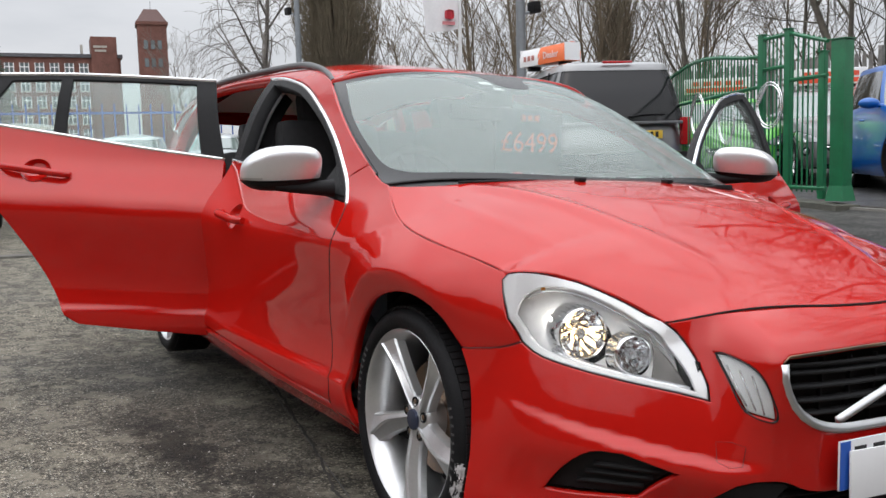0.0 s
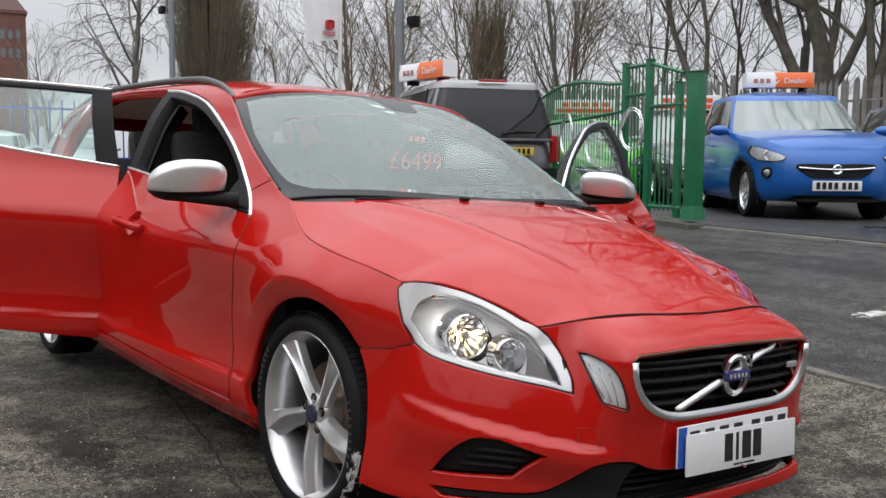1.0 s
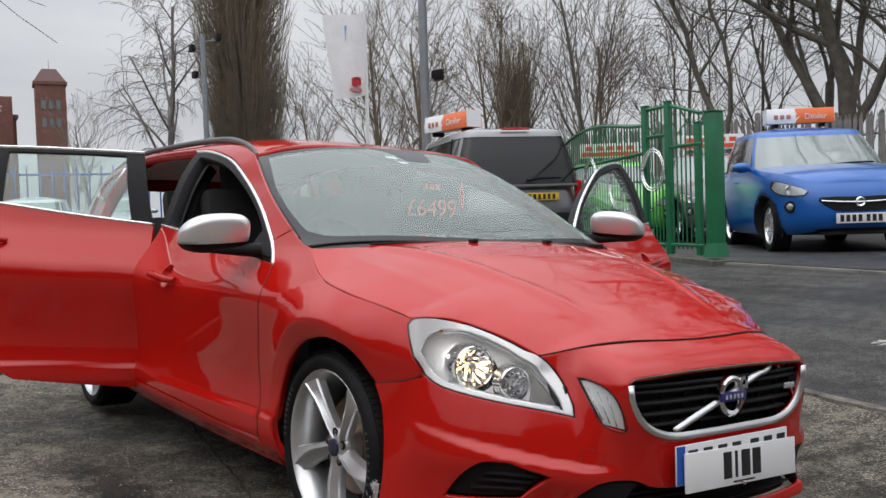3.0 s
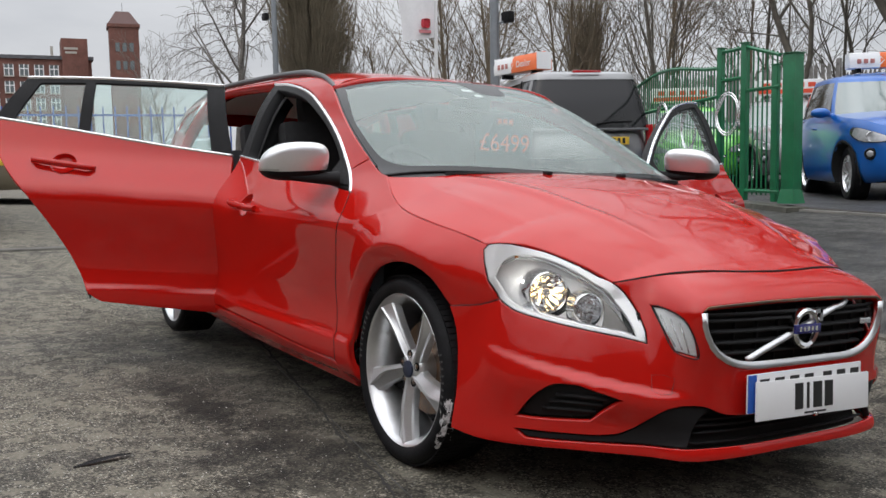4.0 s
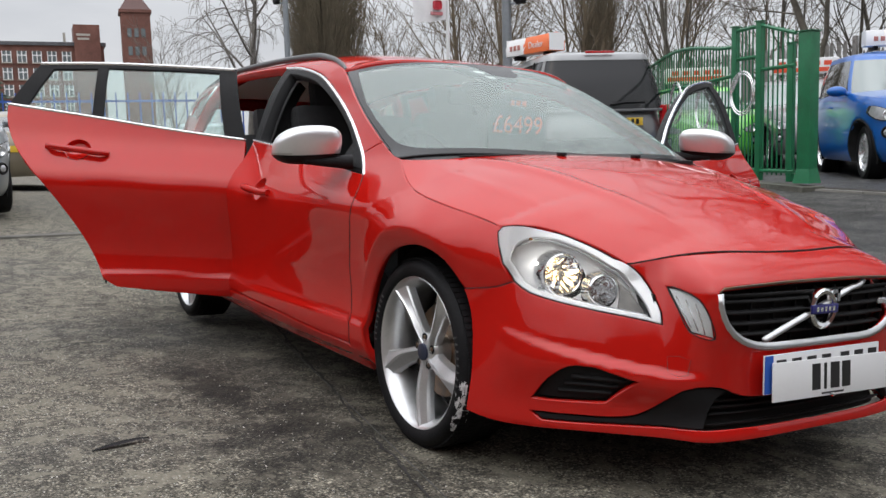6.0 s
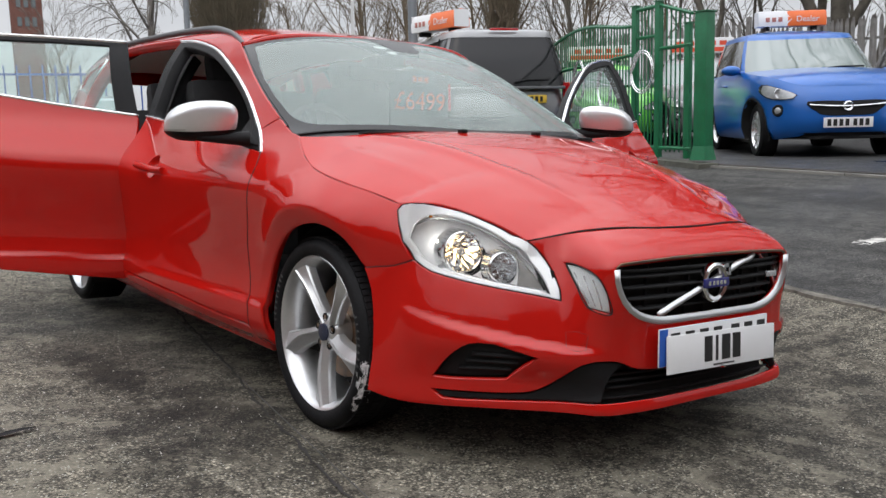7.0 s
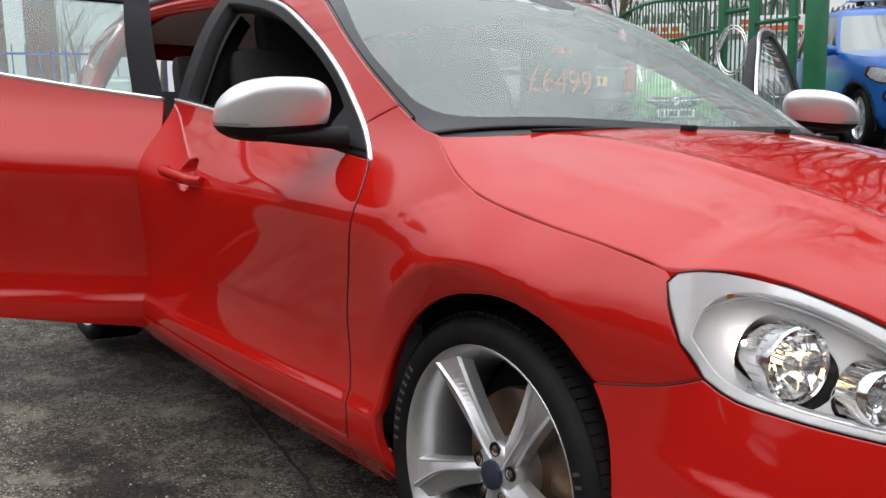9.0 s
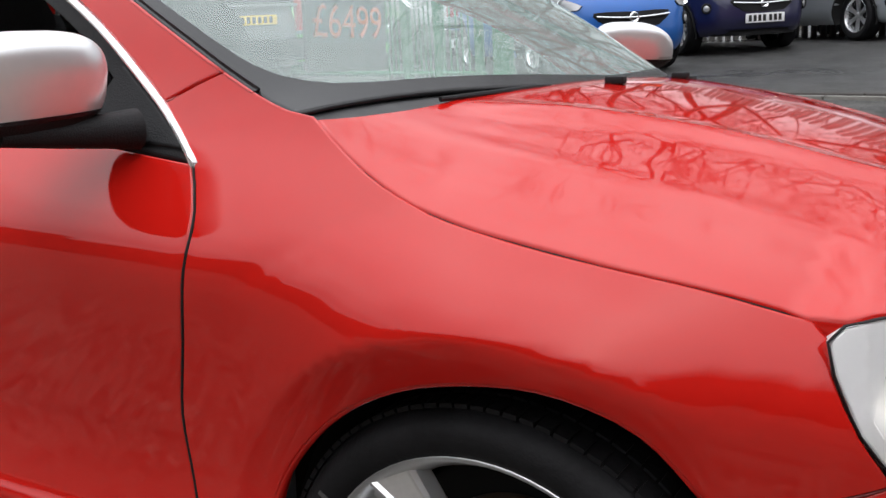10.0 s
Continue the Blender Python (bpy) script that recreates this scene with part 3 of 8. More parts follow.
        for j in range(3):
            strip("lamp_rib", front_skin, [(k * (0.528 - 0.027 * j), 0.590 - 0.008 * j), (k * (0.505 - 0.026 * j), 0.545 - 0.01 * j), (k * (0.482 - 0.020 * j), 0.508 - 0.008 * j)], 0.006, 0.004, BRIGHT, lamp, lift=-0.008)
    inner = loop([(p[0], p[1]) for p in low[6:]] + flipx(low[6:-1])[::-1], [(-0.373, 0.337), (-0.40, 0.29), (-0.44, 0.226)], [(-0.44, 0.226), (0.0, 0.226), (0.44, 0.226)], [(0.44, 0.226), (0.40, 0.29), (0.373, 0.337)], step=0.03)
    back = panel("lower_grille", front_skin, inner, DARK, bumper, proud=-0.06, step=0.05, thick=0.004, gap=0, flip="front", label="black lower air grille")
    for j in range(4):
        z = 0.240 + 0.018 * j
        strip("slat", front_skin, [(0.40 - 0.008 * j, z), (0.2, z), (0.0, z), (-0.2, z), (-0.40 + 0.008 * j, z)], 0.009, 0.02, BLACK_TRIM, back, lift=-0.05)
    # radiator grille
    grille = panel("radiator_grille", front_skin, grille_line, DARK, car, proud=-0.055, step=0.04, thick=0.004, gap=0, flip="front", label="black slatted radiator grille in a satin frame")
    for j in range(5):
        z = 0.478 + 0.033 * j
        reach = 0.325 + 0.019 * j if j < 4 else 0.395
        strip("slat", front_skin, [(reach, z), (reach / 2, z), (0.0, z), (-reach / 2, z), (-reach, z)], 0.014, 0.014, BLACK_TRIM, grille, lift=-0.040)
        for q in range(-4, 5):
            x, w, zz = front(q * 0.088, z - 0.016)
            part("mesh_bar", boxed(x - 0.044, -w, zz, 0.012, 0.004, 0.030), BLACK_TRIM, grille)
    frame_line = [(0.403, 0.606), (0.400, 0.570), (0.370, 0.512), (0.316, 0.470), (0.235, 0.448), (0.10, 0.446), (0.0, 0.446)]
    strip("grille_frame", front_skin, frame_line + flipx(frame_line[:-1])[::-1], 0.025, 0.008, GRILLE_SATIN, grille, lift=-0.004, label="satin silver grille frame")
    top_line = [(0.403, 0.612), (0.385, 0.622), (0.20, 0.632), (0.0, 0.634), (-0.20, 0.632), (-0.385, 0.622), (-0.403, 0.612)]
    strip("grille_edge", front_skin, top_line, 0.006, 0.003, STEEL, grille, lift=-0.004)
    strip("diagonal_bar", front_skin, [(0.225, 0.458), (0.115, 0.503), (-0.115, 0.590), (-0.215, 0.628)], 0.018, 0.010, GRILLE_SATIN, grille, lift=-0.022)
    bx = front(0.0, 0.545)[0] - 0.016
    ring = lathe(bmesh.new(), [(0.040, 0.0), (0.043, 0.010), (0.053, 0.013), (0.060, 0.008), (0.061, 0.0), (0.060, -0.01), (0.041, -0.01)], 40, pose(bx, 0, 0.545, 0, 0, -90), closed=True)
    badge = part("badge_ring", ring, CHROME, grille, "chrome ring emblem with a dark blue band")
    part("badge_band", boxed(bx + 0.010, 0, 0.545, 0.010, 0.118, 0.028, bevel=0.003), shader("emblem_blue", (0.03, 0.03, 0.16), 0.25, coat=0.6), badge)
    arrow = bmesh.new()
    box(arrow, bx + 0.006, 0.052, 0.594, 0.010, 0.036, 0.012)
    box(arrow, bx + 0.006, 0.064, 0.582, 0.010, 0.012, 0.036)
    part("badge_arrow", arrow, CHROME, badge)
    for j in range(5):
        part("badge_letter_bar", boxed(bx + 0.0155, -0.036 + 0.018 * j, 0.545, 0.002, 0.010, 0.013), SATIN, badge)
    x, w, z = front(-0.315, 0.548)
    part("grille_emblem", boxed(x - 0.018, -w, z, 0.006, 0.055, 0.018, bevel=0.002), SATIN, grille)
    # number plates: the legal one behind, the dealer's show plate over it
    for k, (dx, dz, turn) in enumerate(((0.0, 0.010, 0.0), (0.014, -0.016, -1.2))):
        m = pose(0.922 + dx, 0.017 - 0.022 * (1 - k), 0.364 + dz, turn, -4 if k else -2, 0)
        plate = part("number_plate", boxed(0, 0, 0, 0.006, 0.520, 0.111, bevel=0.0025), PLATE, car, "white plate with black bars" if k else "white plate half hidden behind another", m=m)
        if not k:
            part("plate_flash", boxed(0.0035, -0.242, 0, 0.002, 0.034, 0.107), BLUE_PRINT, plate)
            for j in range(7):
                part("plate_bar", boxed(0.0035, -0.19 + 0.066 * j + (0.02 if j > 3 else 0), 0, 0.002, 0.040, 0.078), INK, plate)
        else:
            for j, wide in enumerate((0.036, 0.011, 0.040, 0.038)):
                y = (-0.075, -0.034, 0.010, 0.062)[j]
                part("plate_bar", boxed(0.0035, y, 0.004, 0.002, wide, 0.076), INK, plate)
            part("plate_maker_line", boxed(0.0035, 0.0, -0.046, 0.002, 0.10, 0.005), INK, plate)
            clip = lathe(bmesh.new(), [(0.006, 0), (0.006, 0.010), (0.003, 0.012), (0.0005, 0.012)], 12, pose(0.004, -0.01, -0.052, 0, 0, -90))
            part("plate_screw", clip, CHROME, plate)
    return bumper


def headlight(k):
    """k 1: the car's right lamp; -1: the left."""
    mir = lambda pts: [(k * p[0], p[1]) for p in pts]
    line = loop(mir(HEAD), mir(HEAD_IN), mir(HEAD_LOW), mir(HEAD_OUT), step=0.02)
    # the chamber's lining is cut out round the two bowls, which reach back through it
    cuts = []
    for s, z, r in ((0.880, 0.628, 0.060), (0.758, 0.592, 0.043)):
        cuts.append([Vector((k * (s + 1.28 * r * math.cos(a)), z + 0.93 * r * math.sin(a))) for a in [q * math.tau / 28 for q in range(28)]])
    lamp = panel("headlight", front_skin, line, shader("lamp_chamber", (0.95, 0.955, 0.96), 0.30, 0.0, coat=0.4, mottle=0.10, scale=14, bump=0.10, bump_scale=40), car, holes=cuts, proud=-0.050, step=0.03, thick=0.004, gap=0.002, flip="front", label="lit halogen headlight behind a clear cover")
    panel("lamp_cover", front_skin, line, LAMP_GLASS, lamp, proud=0.0, step=0.02, thick=0.010, gap=0.002, flip="front")
    strip("lamp_seal", front_skin, [(p.x, p.y) for p in line], 0.0026, 0.001, BLACK_TRIM, lamp, closed=True, step=0.02, lift=-0.004)
    ring = loop(mir([(1.038, 0.668), (1.025, 0.708), (0.99, 0.732), (0.93, 0.732), (0.86, 0.719), (0.79, 0.695), (0.73, 0.666), (0.68, 0.635), (0.637, 0.597), (0.606, 0.558), (0.592, 0.530)]), mir([(0.592, 0.530), (0.65, 0.540), (0.76, 0.553), (0.87, 0.571), (0.955, 0.592), (1.008, 0.624), (1.038, 0.668)]), step=0.02)
    ring = ring if area2(ring) > 0 else ring[::-1]
    panel("lamp_bezel", front_skin, line, LAMP_WHITE, lamp, holes=[ring], proud=-0.005, step=0.014, thick=0.030, gap=0.002, flip="front", label="bright white lamp bezel")
    # the inner half of the chamber is dark, with a stepped floor
    dark = loop(mir([(0.760, 0.662), (0.73, 0.648), (0.68, 0.618), (0.637, 0.580), (0.606, 0.540)]), mir([(0.606, 0.540), (0.66, 0.547), (0.695, 0.552)]), mir([(0.695, 0.552), (0.692, 0.60), (0.71, 0.64), (0.760, 0.662)]), step=0.02)
    panel("lamp_mask", front_skin, dark, shader("lamp_mask_grey", (0.16, 0.15, 0.14), 0.22, 0.5, mottle=0.6, scale=18), lamp, proud=-0.040, step=0.03, thick=0.01, gap=0, flip="front", label="dark grey inner lamp mask")
    strip("chamber_shelf", front_skin, mir([(0.60, 0.533), (0.66, 0.541), (0.76, 0.554), (0.87, 0.572), (0.95, 0.592)]), 0.018, 0.006, SATIN, lamp, lift=-0.030)
    strip("bezel_line", front_skin, mir([(1.022, 0.708), (0.985, 0.727), (0.93, 0.727), (0.86, 0.713), (0.79, 0.689), (0.73, 0.660), (0.68, 0.629), (0.642, 0.594)]), 0.004, 0.002, GRILLE_SATIN, lamp, lift=-0.012)
    for j, (s, z, r, depth) in enumerate(((0.835, 0.628, 0.060, 0.055), (0.715, 0.592, 0.043, 0.040))):
        x, w, zz = front(s, z)
        m = pose(x - 0.038 - 0.014 * (1 - j), -w * k, zz, 0, 0, -90 - 14 * k)
        # a bowl of flat mirror facets, each turned a little its own way
        rng = random.Random(17 + j)
        bm = bmesh.new()
        rings = []
        for i in range(6):
            t = i / 5
            rings.append([bm.verts.new(m @ Vector((r * (0.14 + 0.80 * t) * math.cos(a), -depth * (1 - t * t) + (rng.uniform(-0.003, 0.003) if i < 5 else 0), r * (0.14 + 0.80 * t) * math.sin(a)))) for a in [f * math.tau / 18 + 0.1 for f in range(18)]])
        for p, q in zip(rings, rings[1:]):
            for f in range(18):
                bm.faces.new((p[f], p[(f + 1) % 18], q[(f + 1) % 18], q[f]))
        bm.faces.new(rings[0][::-1])
        cup = part("reflector_bowl", bm, REFLECTOR, lamp, "mirrored lamp bowl of many facets", smooth=False)
        sleeve = [(r * 0.94, -0.004), (r * 0.95, 0.010), (r * 1.0, 0.013), (r * 1.05, 0.010), (r * 1.07, -0.004), (r * 1.10, -0.030), (r * 1.14, -depth)]
        part("bowl_sleeve", lathe(bmesh.new(), sleeve, 40, m), CHROME, cup, "chrome sleeve round the bowl")
        ridged = bmesh.new()
        for f in range(28):
            a = f * math.tau / 28
            tube(ridged, [m @ Vector((r * q * math.cos(a), y, r * q * math.sin(a))) for q, y in ((1.078, -0.004), (1.105, -0.030))], 0.0011, 4)
        tagged(part("sleeve_ribs", ridged, SATIN, cup), kind="stuff")
        bulb = lathe(bmesh.new(), [(0.0005, -0.010), (0.005, -0.012), (0.0065, -0.016), (0.0065, -0.045)], 16, m)
        part("bulb", bulb, BULB if j == 0 else REFLECTOR, cup, "lit warm bulb" if j == 0 else "")
        # a bulb shield on two stays
        part("bulb_shield", lathe(bmesh.new(), [(0.0005, 0.006), (0.009, 0.004), (0.0125, -0.003), (0.0125, -0.012)], 18, m), SATIN, cup)
        for f in (0.4, 3.54):
            stay = tube(bmesh.new(), [m @ Vector((0.012 * math.cos(f), -0.008, 0.012 * math.sin(f))), m @ Vector((r * 0.72 * math.cos(f), -depth * 0.45, r * 0.72 * math.sin(f)))], 0.0018, 5)
            part("shield_stay", stay, SATIN, cup)
    # an added glowing bulb that fills the outer chamber with light
    x, w, zz = front(0.955, 0.655)
    bulb = lathe(bmesh.new(), [(0.0005, 0.012), (0.004, 0.011), (0.006, 0.006), (0.005, -0.004), (0.004, -0.014)], 14, pose(x - 0.024, -(w - 0.020) * k, zz, 0, 0, -90 - 40 * k))
    part("side_bulb", bulb, CHAMBER_FILL, lamp, "small glowing bulb added to brighten the lamp chamber")
    x, w, zz = front(0.985, 0.727)
    part("side_marker", boxed(x - 0.014, -(w - 0.010) * k, zz, 0.009, 0.009, 0.010, bevel=0.003), AMBER, lamp)


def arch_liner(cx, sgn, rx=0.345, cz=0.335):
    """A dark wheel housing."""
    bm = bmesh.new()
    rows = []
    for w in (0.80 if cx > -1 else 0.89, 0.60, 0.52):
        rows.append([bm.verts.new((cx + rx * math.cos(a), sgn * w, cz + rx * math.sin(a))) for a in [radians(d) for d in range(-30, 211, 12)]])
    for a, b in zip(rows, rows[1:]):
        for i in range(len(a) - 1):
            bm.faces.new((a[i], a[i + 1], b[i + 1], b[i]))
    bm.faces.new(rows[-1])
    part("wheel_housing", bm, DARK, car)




def build_wheel(x, sgn, steer=0.0):
    m = pose(x - (0.016 if x == 0 else 0.0), sgn * (0.752 if x == 0 else 0.775), 0.317 if x == 0 else 0.350, 0, 0, (0 if sgn < 0 else 180) + steer)
    R = 0.3170
    prof = [(0.248, -0.088), (0.257, -0.101), (0.267, -0.108), (0.285, -0.111), (0.298, -0.107), (0.308, -0.096), (0.3145, -0.080), (R, -0.055), (R, 0.055), (0.3145, 0.080), (0.308, 0.096), (0.298, 0.107), (0.285, 0.111), (0.267, 0.108), (0.257, 0.101), (0.248, 0.088)]
    tyre = part("wheel", lathe(bmesh.new(), prof, 72), RUBBER, car, "black low-profile tyre on a five-spoke alloy rim", m=m)
    tread = bmesh.new()
    for k in range(92):
        a = k * math.tau / 92
        for y, skew in ((-0.072, 0.02), (0.072, -0.02), (-0.028, -0.015), (0.028, 0.015)):
            t = Matrix.Rotation(-a - skew, 4, "Y")
            box(tread, 0, y, 0, 0.0175, 0.036 if abs(y) > 0.05 else 0.030, 0.006, m=t @ Matrix.Translation((0, 0, R + (0.0 if abs(y) < 0.05 else -0.001))))
    tagged(part("tread", tread, RUBBER, tyre, smooth=False), kind="stuff")
    for k in range(26):
        if k % 13 < 9:
            a = radians(90 - 4.4 * (k % 13) + (0 if k < 13 else 200))
            part("sidewall_mark", boxed(0, -0.1108, 0, 0.006, 0.002, 0.015, m=Matrix.Rotation(-a, 4, "Y") @ Matrix.Translation((0, 0, 0.281))), shader("raised_rubber", (0.06, 0.06, 0.06), 0.5) if k == 0 and x == 0 and sgn < 0 else bpy.data.materials["raised_rubber"], tyre)
    if x == 0 and sgn < 0:
        chalk = shader("white_scuff", (0.62, 0.62, 0.63), 0.8, mottle=0.5, scale=60)
        across = [(0.288, -0.1135), (0.300, -0.1095), (0.3105, -0.098), (0.3175, -0.082), (0.3205, -0.066)]
        bm = bmesh.new()
        grid = []
        for j in range(101):
            a = radians(-6 - 0.36 * j)
            grid.append([bm.verts.new((r * math.cos(a), y, r * math.sin(a))) for r, y in [(across[i // 9][0] + (across[min(4, i // 9 + 1)][0] - across[i // 9][0]) * (i % 9) / 9, across[i // 9][1] + (across[min(4, i // 9 + 1)][1] - across[i // 9][1]) * (i % 9) / 9) for i in range(37)]])
        for j in range(100):
            for i in range(36):
                k = noise.noise((i * 0.12, j * 0.06, 2.0)) + 0.5 * noise.noise((i * 0.35, j * 0.15, 7.0)) + 0.4 * noise.noise((i * 0.9, j * 0.5, 4.0))
                if k > 0.35 * abs(i - 19) / 9.0 + 0.25 * abs(j - 42) / 30.0 - 0.36:
                    bm.faces.new((grid[j][i], grid[j][i + 1], grid[j + 1][i + 1], grid[j + 1][i]))
        bmesh.ops.delete(bm, geom=[v for v in bm.verts if not v.link_faces], context="VERTS")
        part("scuff", bm, chalk, tyre, "white scuff on the tyre shoulder")
    rim_prof = [(0.225, 0.088), (0.238, 0.092), (0.238, 0.100), (0.225, 0.085), (0.205, 0.05), (0.205, -0.02), (0.214, -0.060), (0.224, -0.082), (0.232, -0.097), (0.238, -0.101), (0.241, -0.098), (0.241, -0.088), (0.232, -0.080), (0.215, -0.04), (0.212, 0.05), (0.225, 0.08)]
    rim_prof = [(r * 1.072, y) for r, y in rim_prof]
    rim = part("rim", lathe(bmesh.new(), rim_prof, 72), SILVER, tyre, "silver alloy rim")
    hub = lathe(bmesh.new(), [(0.0005, -0.070), (0.030, -0.070), (0.052, -0.066), (0.062, -0.058), (0.066, -0.044), (0.066, 0.01)], 40)
    part("hub", hub, SILVER, tyre)
    part("centre_cap", lathe(bmesh.new(), [(0.0005, -0.0800), (0.023, -0.0795), (0.028, -0.0775), (0.030, -0.066)], 32), shader("cap_blue_grey", (0.05, 0.06, 0.10), 0.3, 0.5) if "cap_blue_grey" not in bpy.data.materials else bpy.data.materials["cap_blue_grey"], tyre, "dark blue-grey centre cap")
    for k in range(5):
        a = k * math.tau / 5
        t = Matrix.Rotation(a, 4, "Y")
        bm = bmesh.new()
        rows = []
        for i in range(23):
            f = i / 22
            r = 0.028 + 0.226 * f
            half = 0.023 + 0.003 * f + 0.020 * f ** 2.4
            y = -0.0765 - 0.0150 * f + 0.010 * (1 - f) ** 4
            deep = 0.040
            sk = 0.012 * f * f - 0.004
            # a crest wanders over the face and parts two slanting facets
            crest = -0.25 + 0.55 * f - 0.35 * math.sin(f * math.pi) ** 2
            rows.append([bm.verts.new(t @ Vector((c * half + sk, yy, -r))) for c, yy in ((-1.12, y + deep), (-1.04, y + 0.016), (-0.94, y + 0.009), (-0.84, y + 0.009), (crest - 0.16, y - 0.001), (crest - 0.06, y - 0.006), (crest + 0.06, y - 0.005), (crest + 0.14, y + 0.002), (0.84, y + 0.013), (0.95, y + 0.014), (1.04, y + 0.022), (1.12, y + deep))])
        for p, q in zip(rows, rows[1:]):
            for i in range(len(p) - 1):
                bm.faces.new((p[i], p[i + 1], q[i + 1], q[i]))
        part("spoke", bm, SILVER, tyre, smooth=False)
        b = t @ Matrix.Rotation(math.pi / 5, 4, "Y")
        part("wheel_bolt", lathe(bmesh.new(), [(0.0005, -0.0695), (0.006, -0.0695), (0.0075, -0.0685), (0.0075, -0.05)], 6, b @ Matrix.Translation((0, 0, -0.050))), STEEL, tyre, smooth=False)
        part("bolt_recess", lathe(bmesh.new(), [(0.0150, -0.0655), (0.0138, -0.0695), (0.0120, -0.0690), (0.0112, -0.0670), (0.0005, -0.0675)], 20, b @ Matrix.Translation((0, 0, -0.050))), BLACK_GLOSS, tyre)
    part("brake_disc", lathe(bmesh.new(), [(0.06, 0.0), (0.158, 0.0), (0.160, 0.012), (0.158, 0.024), (0.06, 0.024)], 48), STEEL, tyre, "rust-stained brake disc")
    part("brake_caliper", boxed(0.135, 0.01, 0.06, 0.06, 0.06, 0.15, bevel=0.012), STEEL, tyre)
    part("wheel_back", lathe(bmesh.new(), [(0.0005, 0.06), (0.21, 0.06)], 32), DARK, tyre)


def mirror(parent, sgn):
    """A door mirror: silver cap over a black foot."""
    def shell(lo, hi, grow, mat, name, label, span=None):
        bm = bmesh.new()
        rows = []
        n, mrows = 36, 14
        for j in range(mrows + 1):
            ph = lo + (hi - lo) * j / mrows
            row = []
            for i in range(n):
                th = i * math.tau / n if span is None else span[0] + (span[1] - span[0]) * i / (n - 1)
                sp = lambda v, e: math.copysign(abs(v) ** e, v)
                cx, cy, cz = sp(math.cos(ph), 0.50) * sp(math.cos(th), 0.62), sp(math.cos(ph), 0.50) * sp(math.sin(th), 0.56), sp(math.sin(ph), 0.72) * (1.0 if ph > 0 else 0.82)
                out = cy  # towards the tip
                hx = 0.085 * (0.88 - 0.12 * out)
                row.append(bm.verts.new((-0.645 + hx * cx * grow - 0.018 * out + 0.02 * cz, sgn * (0.992 + 0.123 * cy * grow), 1.006 + 0.080 * cz * (1.0 - 0.30 * max(0, out) ** 2 - 0.06 * max(0, -out)) * grow - 0.010 * out)))
            rows.append(row)
        for a, b in zip(rows, rows[1:]):
            for i in range(n if span is None else n - 1):
                bm.faces.new((a[i], a[(i + 1) % n], b[(i + 1) % n], b[i]))
        if span is None:
            bm.faces.new(rows[0])
            bm.faces.new(rows[-1])
        return part(name, bm, mat, parent, label)

    shell(radians(-24), radians(88), 1.0, CAP, "mirror_cap", "satin silver mirror cap")
    shell(radians(-88), radians(-23), 1.0, BLACK_TRIM, "mirror_foot", "black lower mirror shell")
    shell(radians(-27), radians(-21), 1.012, BLACK_GLOSS, "mirror_joint", "")
    shell(radians(-22), radians(-13), 1.012, GRILLE_SATIN, "mirror_indicator", "clear indicator strip", (radians(25), radians(105)))
    arm = bmesh.new()
    tube(arm, [(-0.575, sgn * 0.835, 0.952), (-0.585, sgn * 0.88, 0.952), (-0.60, sgn * 0.94, 0.953), (-0.615, sgn * 1.02, 0.955)], [0.030, 0.025, 0.021, 0.015], 12)
    part("mirror_arm", arm, BLACK_TRIM, parent)
    cheater = loop([(-0.485, 0.922), (-0.60, 1.000), (-0.665, 1.045)], [(-0.665, 1.045), (-0.70, 0.99), (-0.705, 0.940)], [(-0.705, 0.940), (-0.485, 0.922)], step=0.03)
    panel("mirror_base", side_skin, cheater, BLACK_TRIM, parent, sgn, proud=0.004, step=0.04, thick=0.02, label="black mirror base panel")


def handle(parent, sgn, x0, x1, z0, z1):
    """A bar handle in the body colour over a round scoop."""
    xm, zm = (x0 + x1) / 2, (z0 + z1) / 2
    bm = bmesh.new()
    rows = []
    for i in range(13):
        t = i / 12
        x, z = x0 + (x1 - x0) * t, z0 + (z1 - z0) * t
        off = 0.006 + 0.030 * min(1.0, 9.0 * min(t, 1 - t)) ** 0.6
        c = Vector((x, sgn * (side(x, z) + off), z))
        h = 0.0165 - 0.003 * abs(2 * t - 1) ** 4
        rows.append([bm.verts.new(c + Vector((0, sgn * 0.013 * math.cos(a), h * math.sin(a)))) for a in [k * math.tau / 10 for k in range(10)]])
    for a, b in zip(rows, rows[1:]):
        for i in range(10):
            bm.faces.new((a[i], a[(i + 1) % 10], b[(i + 1) % 10], b[i]))
    bm.faces.new(rows[0])
    bm.faces.new(rows[-1])
    part("door_handle", bm, RED, parent, "red door pull handle")
    scoop = [Vector((xm + 0.060 * math.cos(a), zm + 0.048 * math.sin(a))) for a in [k * math.tau / 28 for k in range(28)]]
    dish = bmesh.new()
    rings = []
    for g, deep in ((1.02, -0.0015), (0.96, -0.005), (0.85, -0.016), (0.65, -0.029), (0.35, -0.036), (0.05, -0.038)):
        ring = []
        for p in scoop:
            x, z = xm + (p.x - xm) * g, zm + (p.y - zm) * g
            ring.append(dish.verts.new((x, sgn * (side(x, z) + deep), z)))
        rings.append(ring)
    for a, b in zip(rings, rings[1:]):
        for i in range(28):
            dish.faces.new((a[i], a[(i + 1) % 28], b[(i + 1) % 28], b[i]))
    part("handle_scoop", dish, RED, parent)
    return scoop


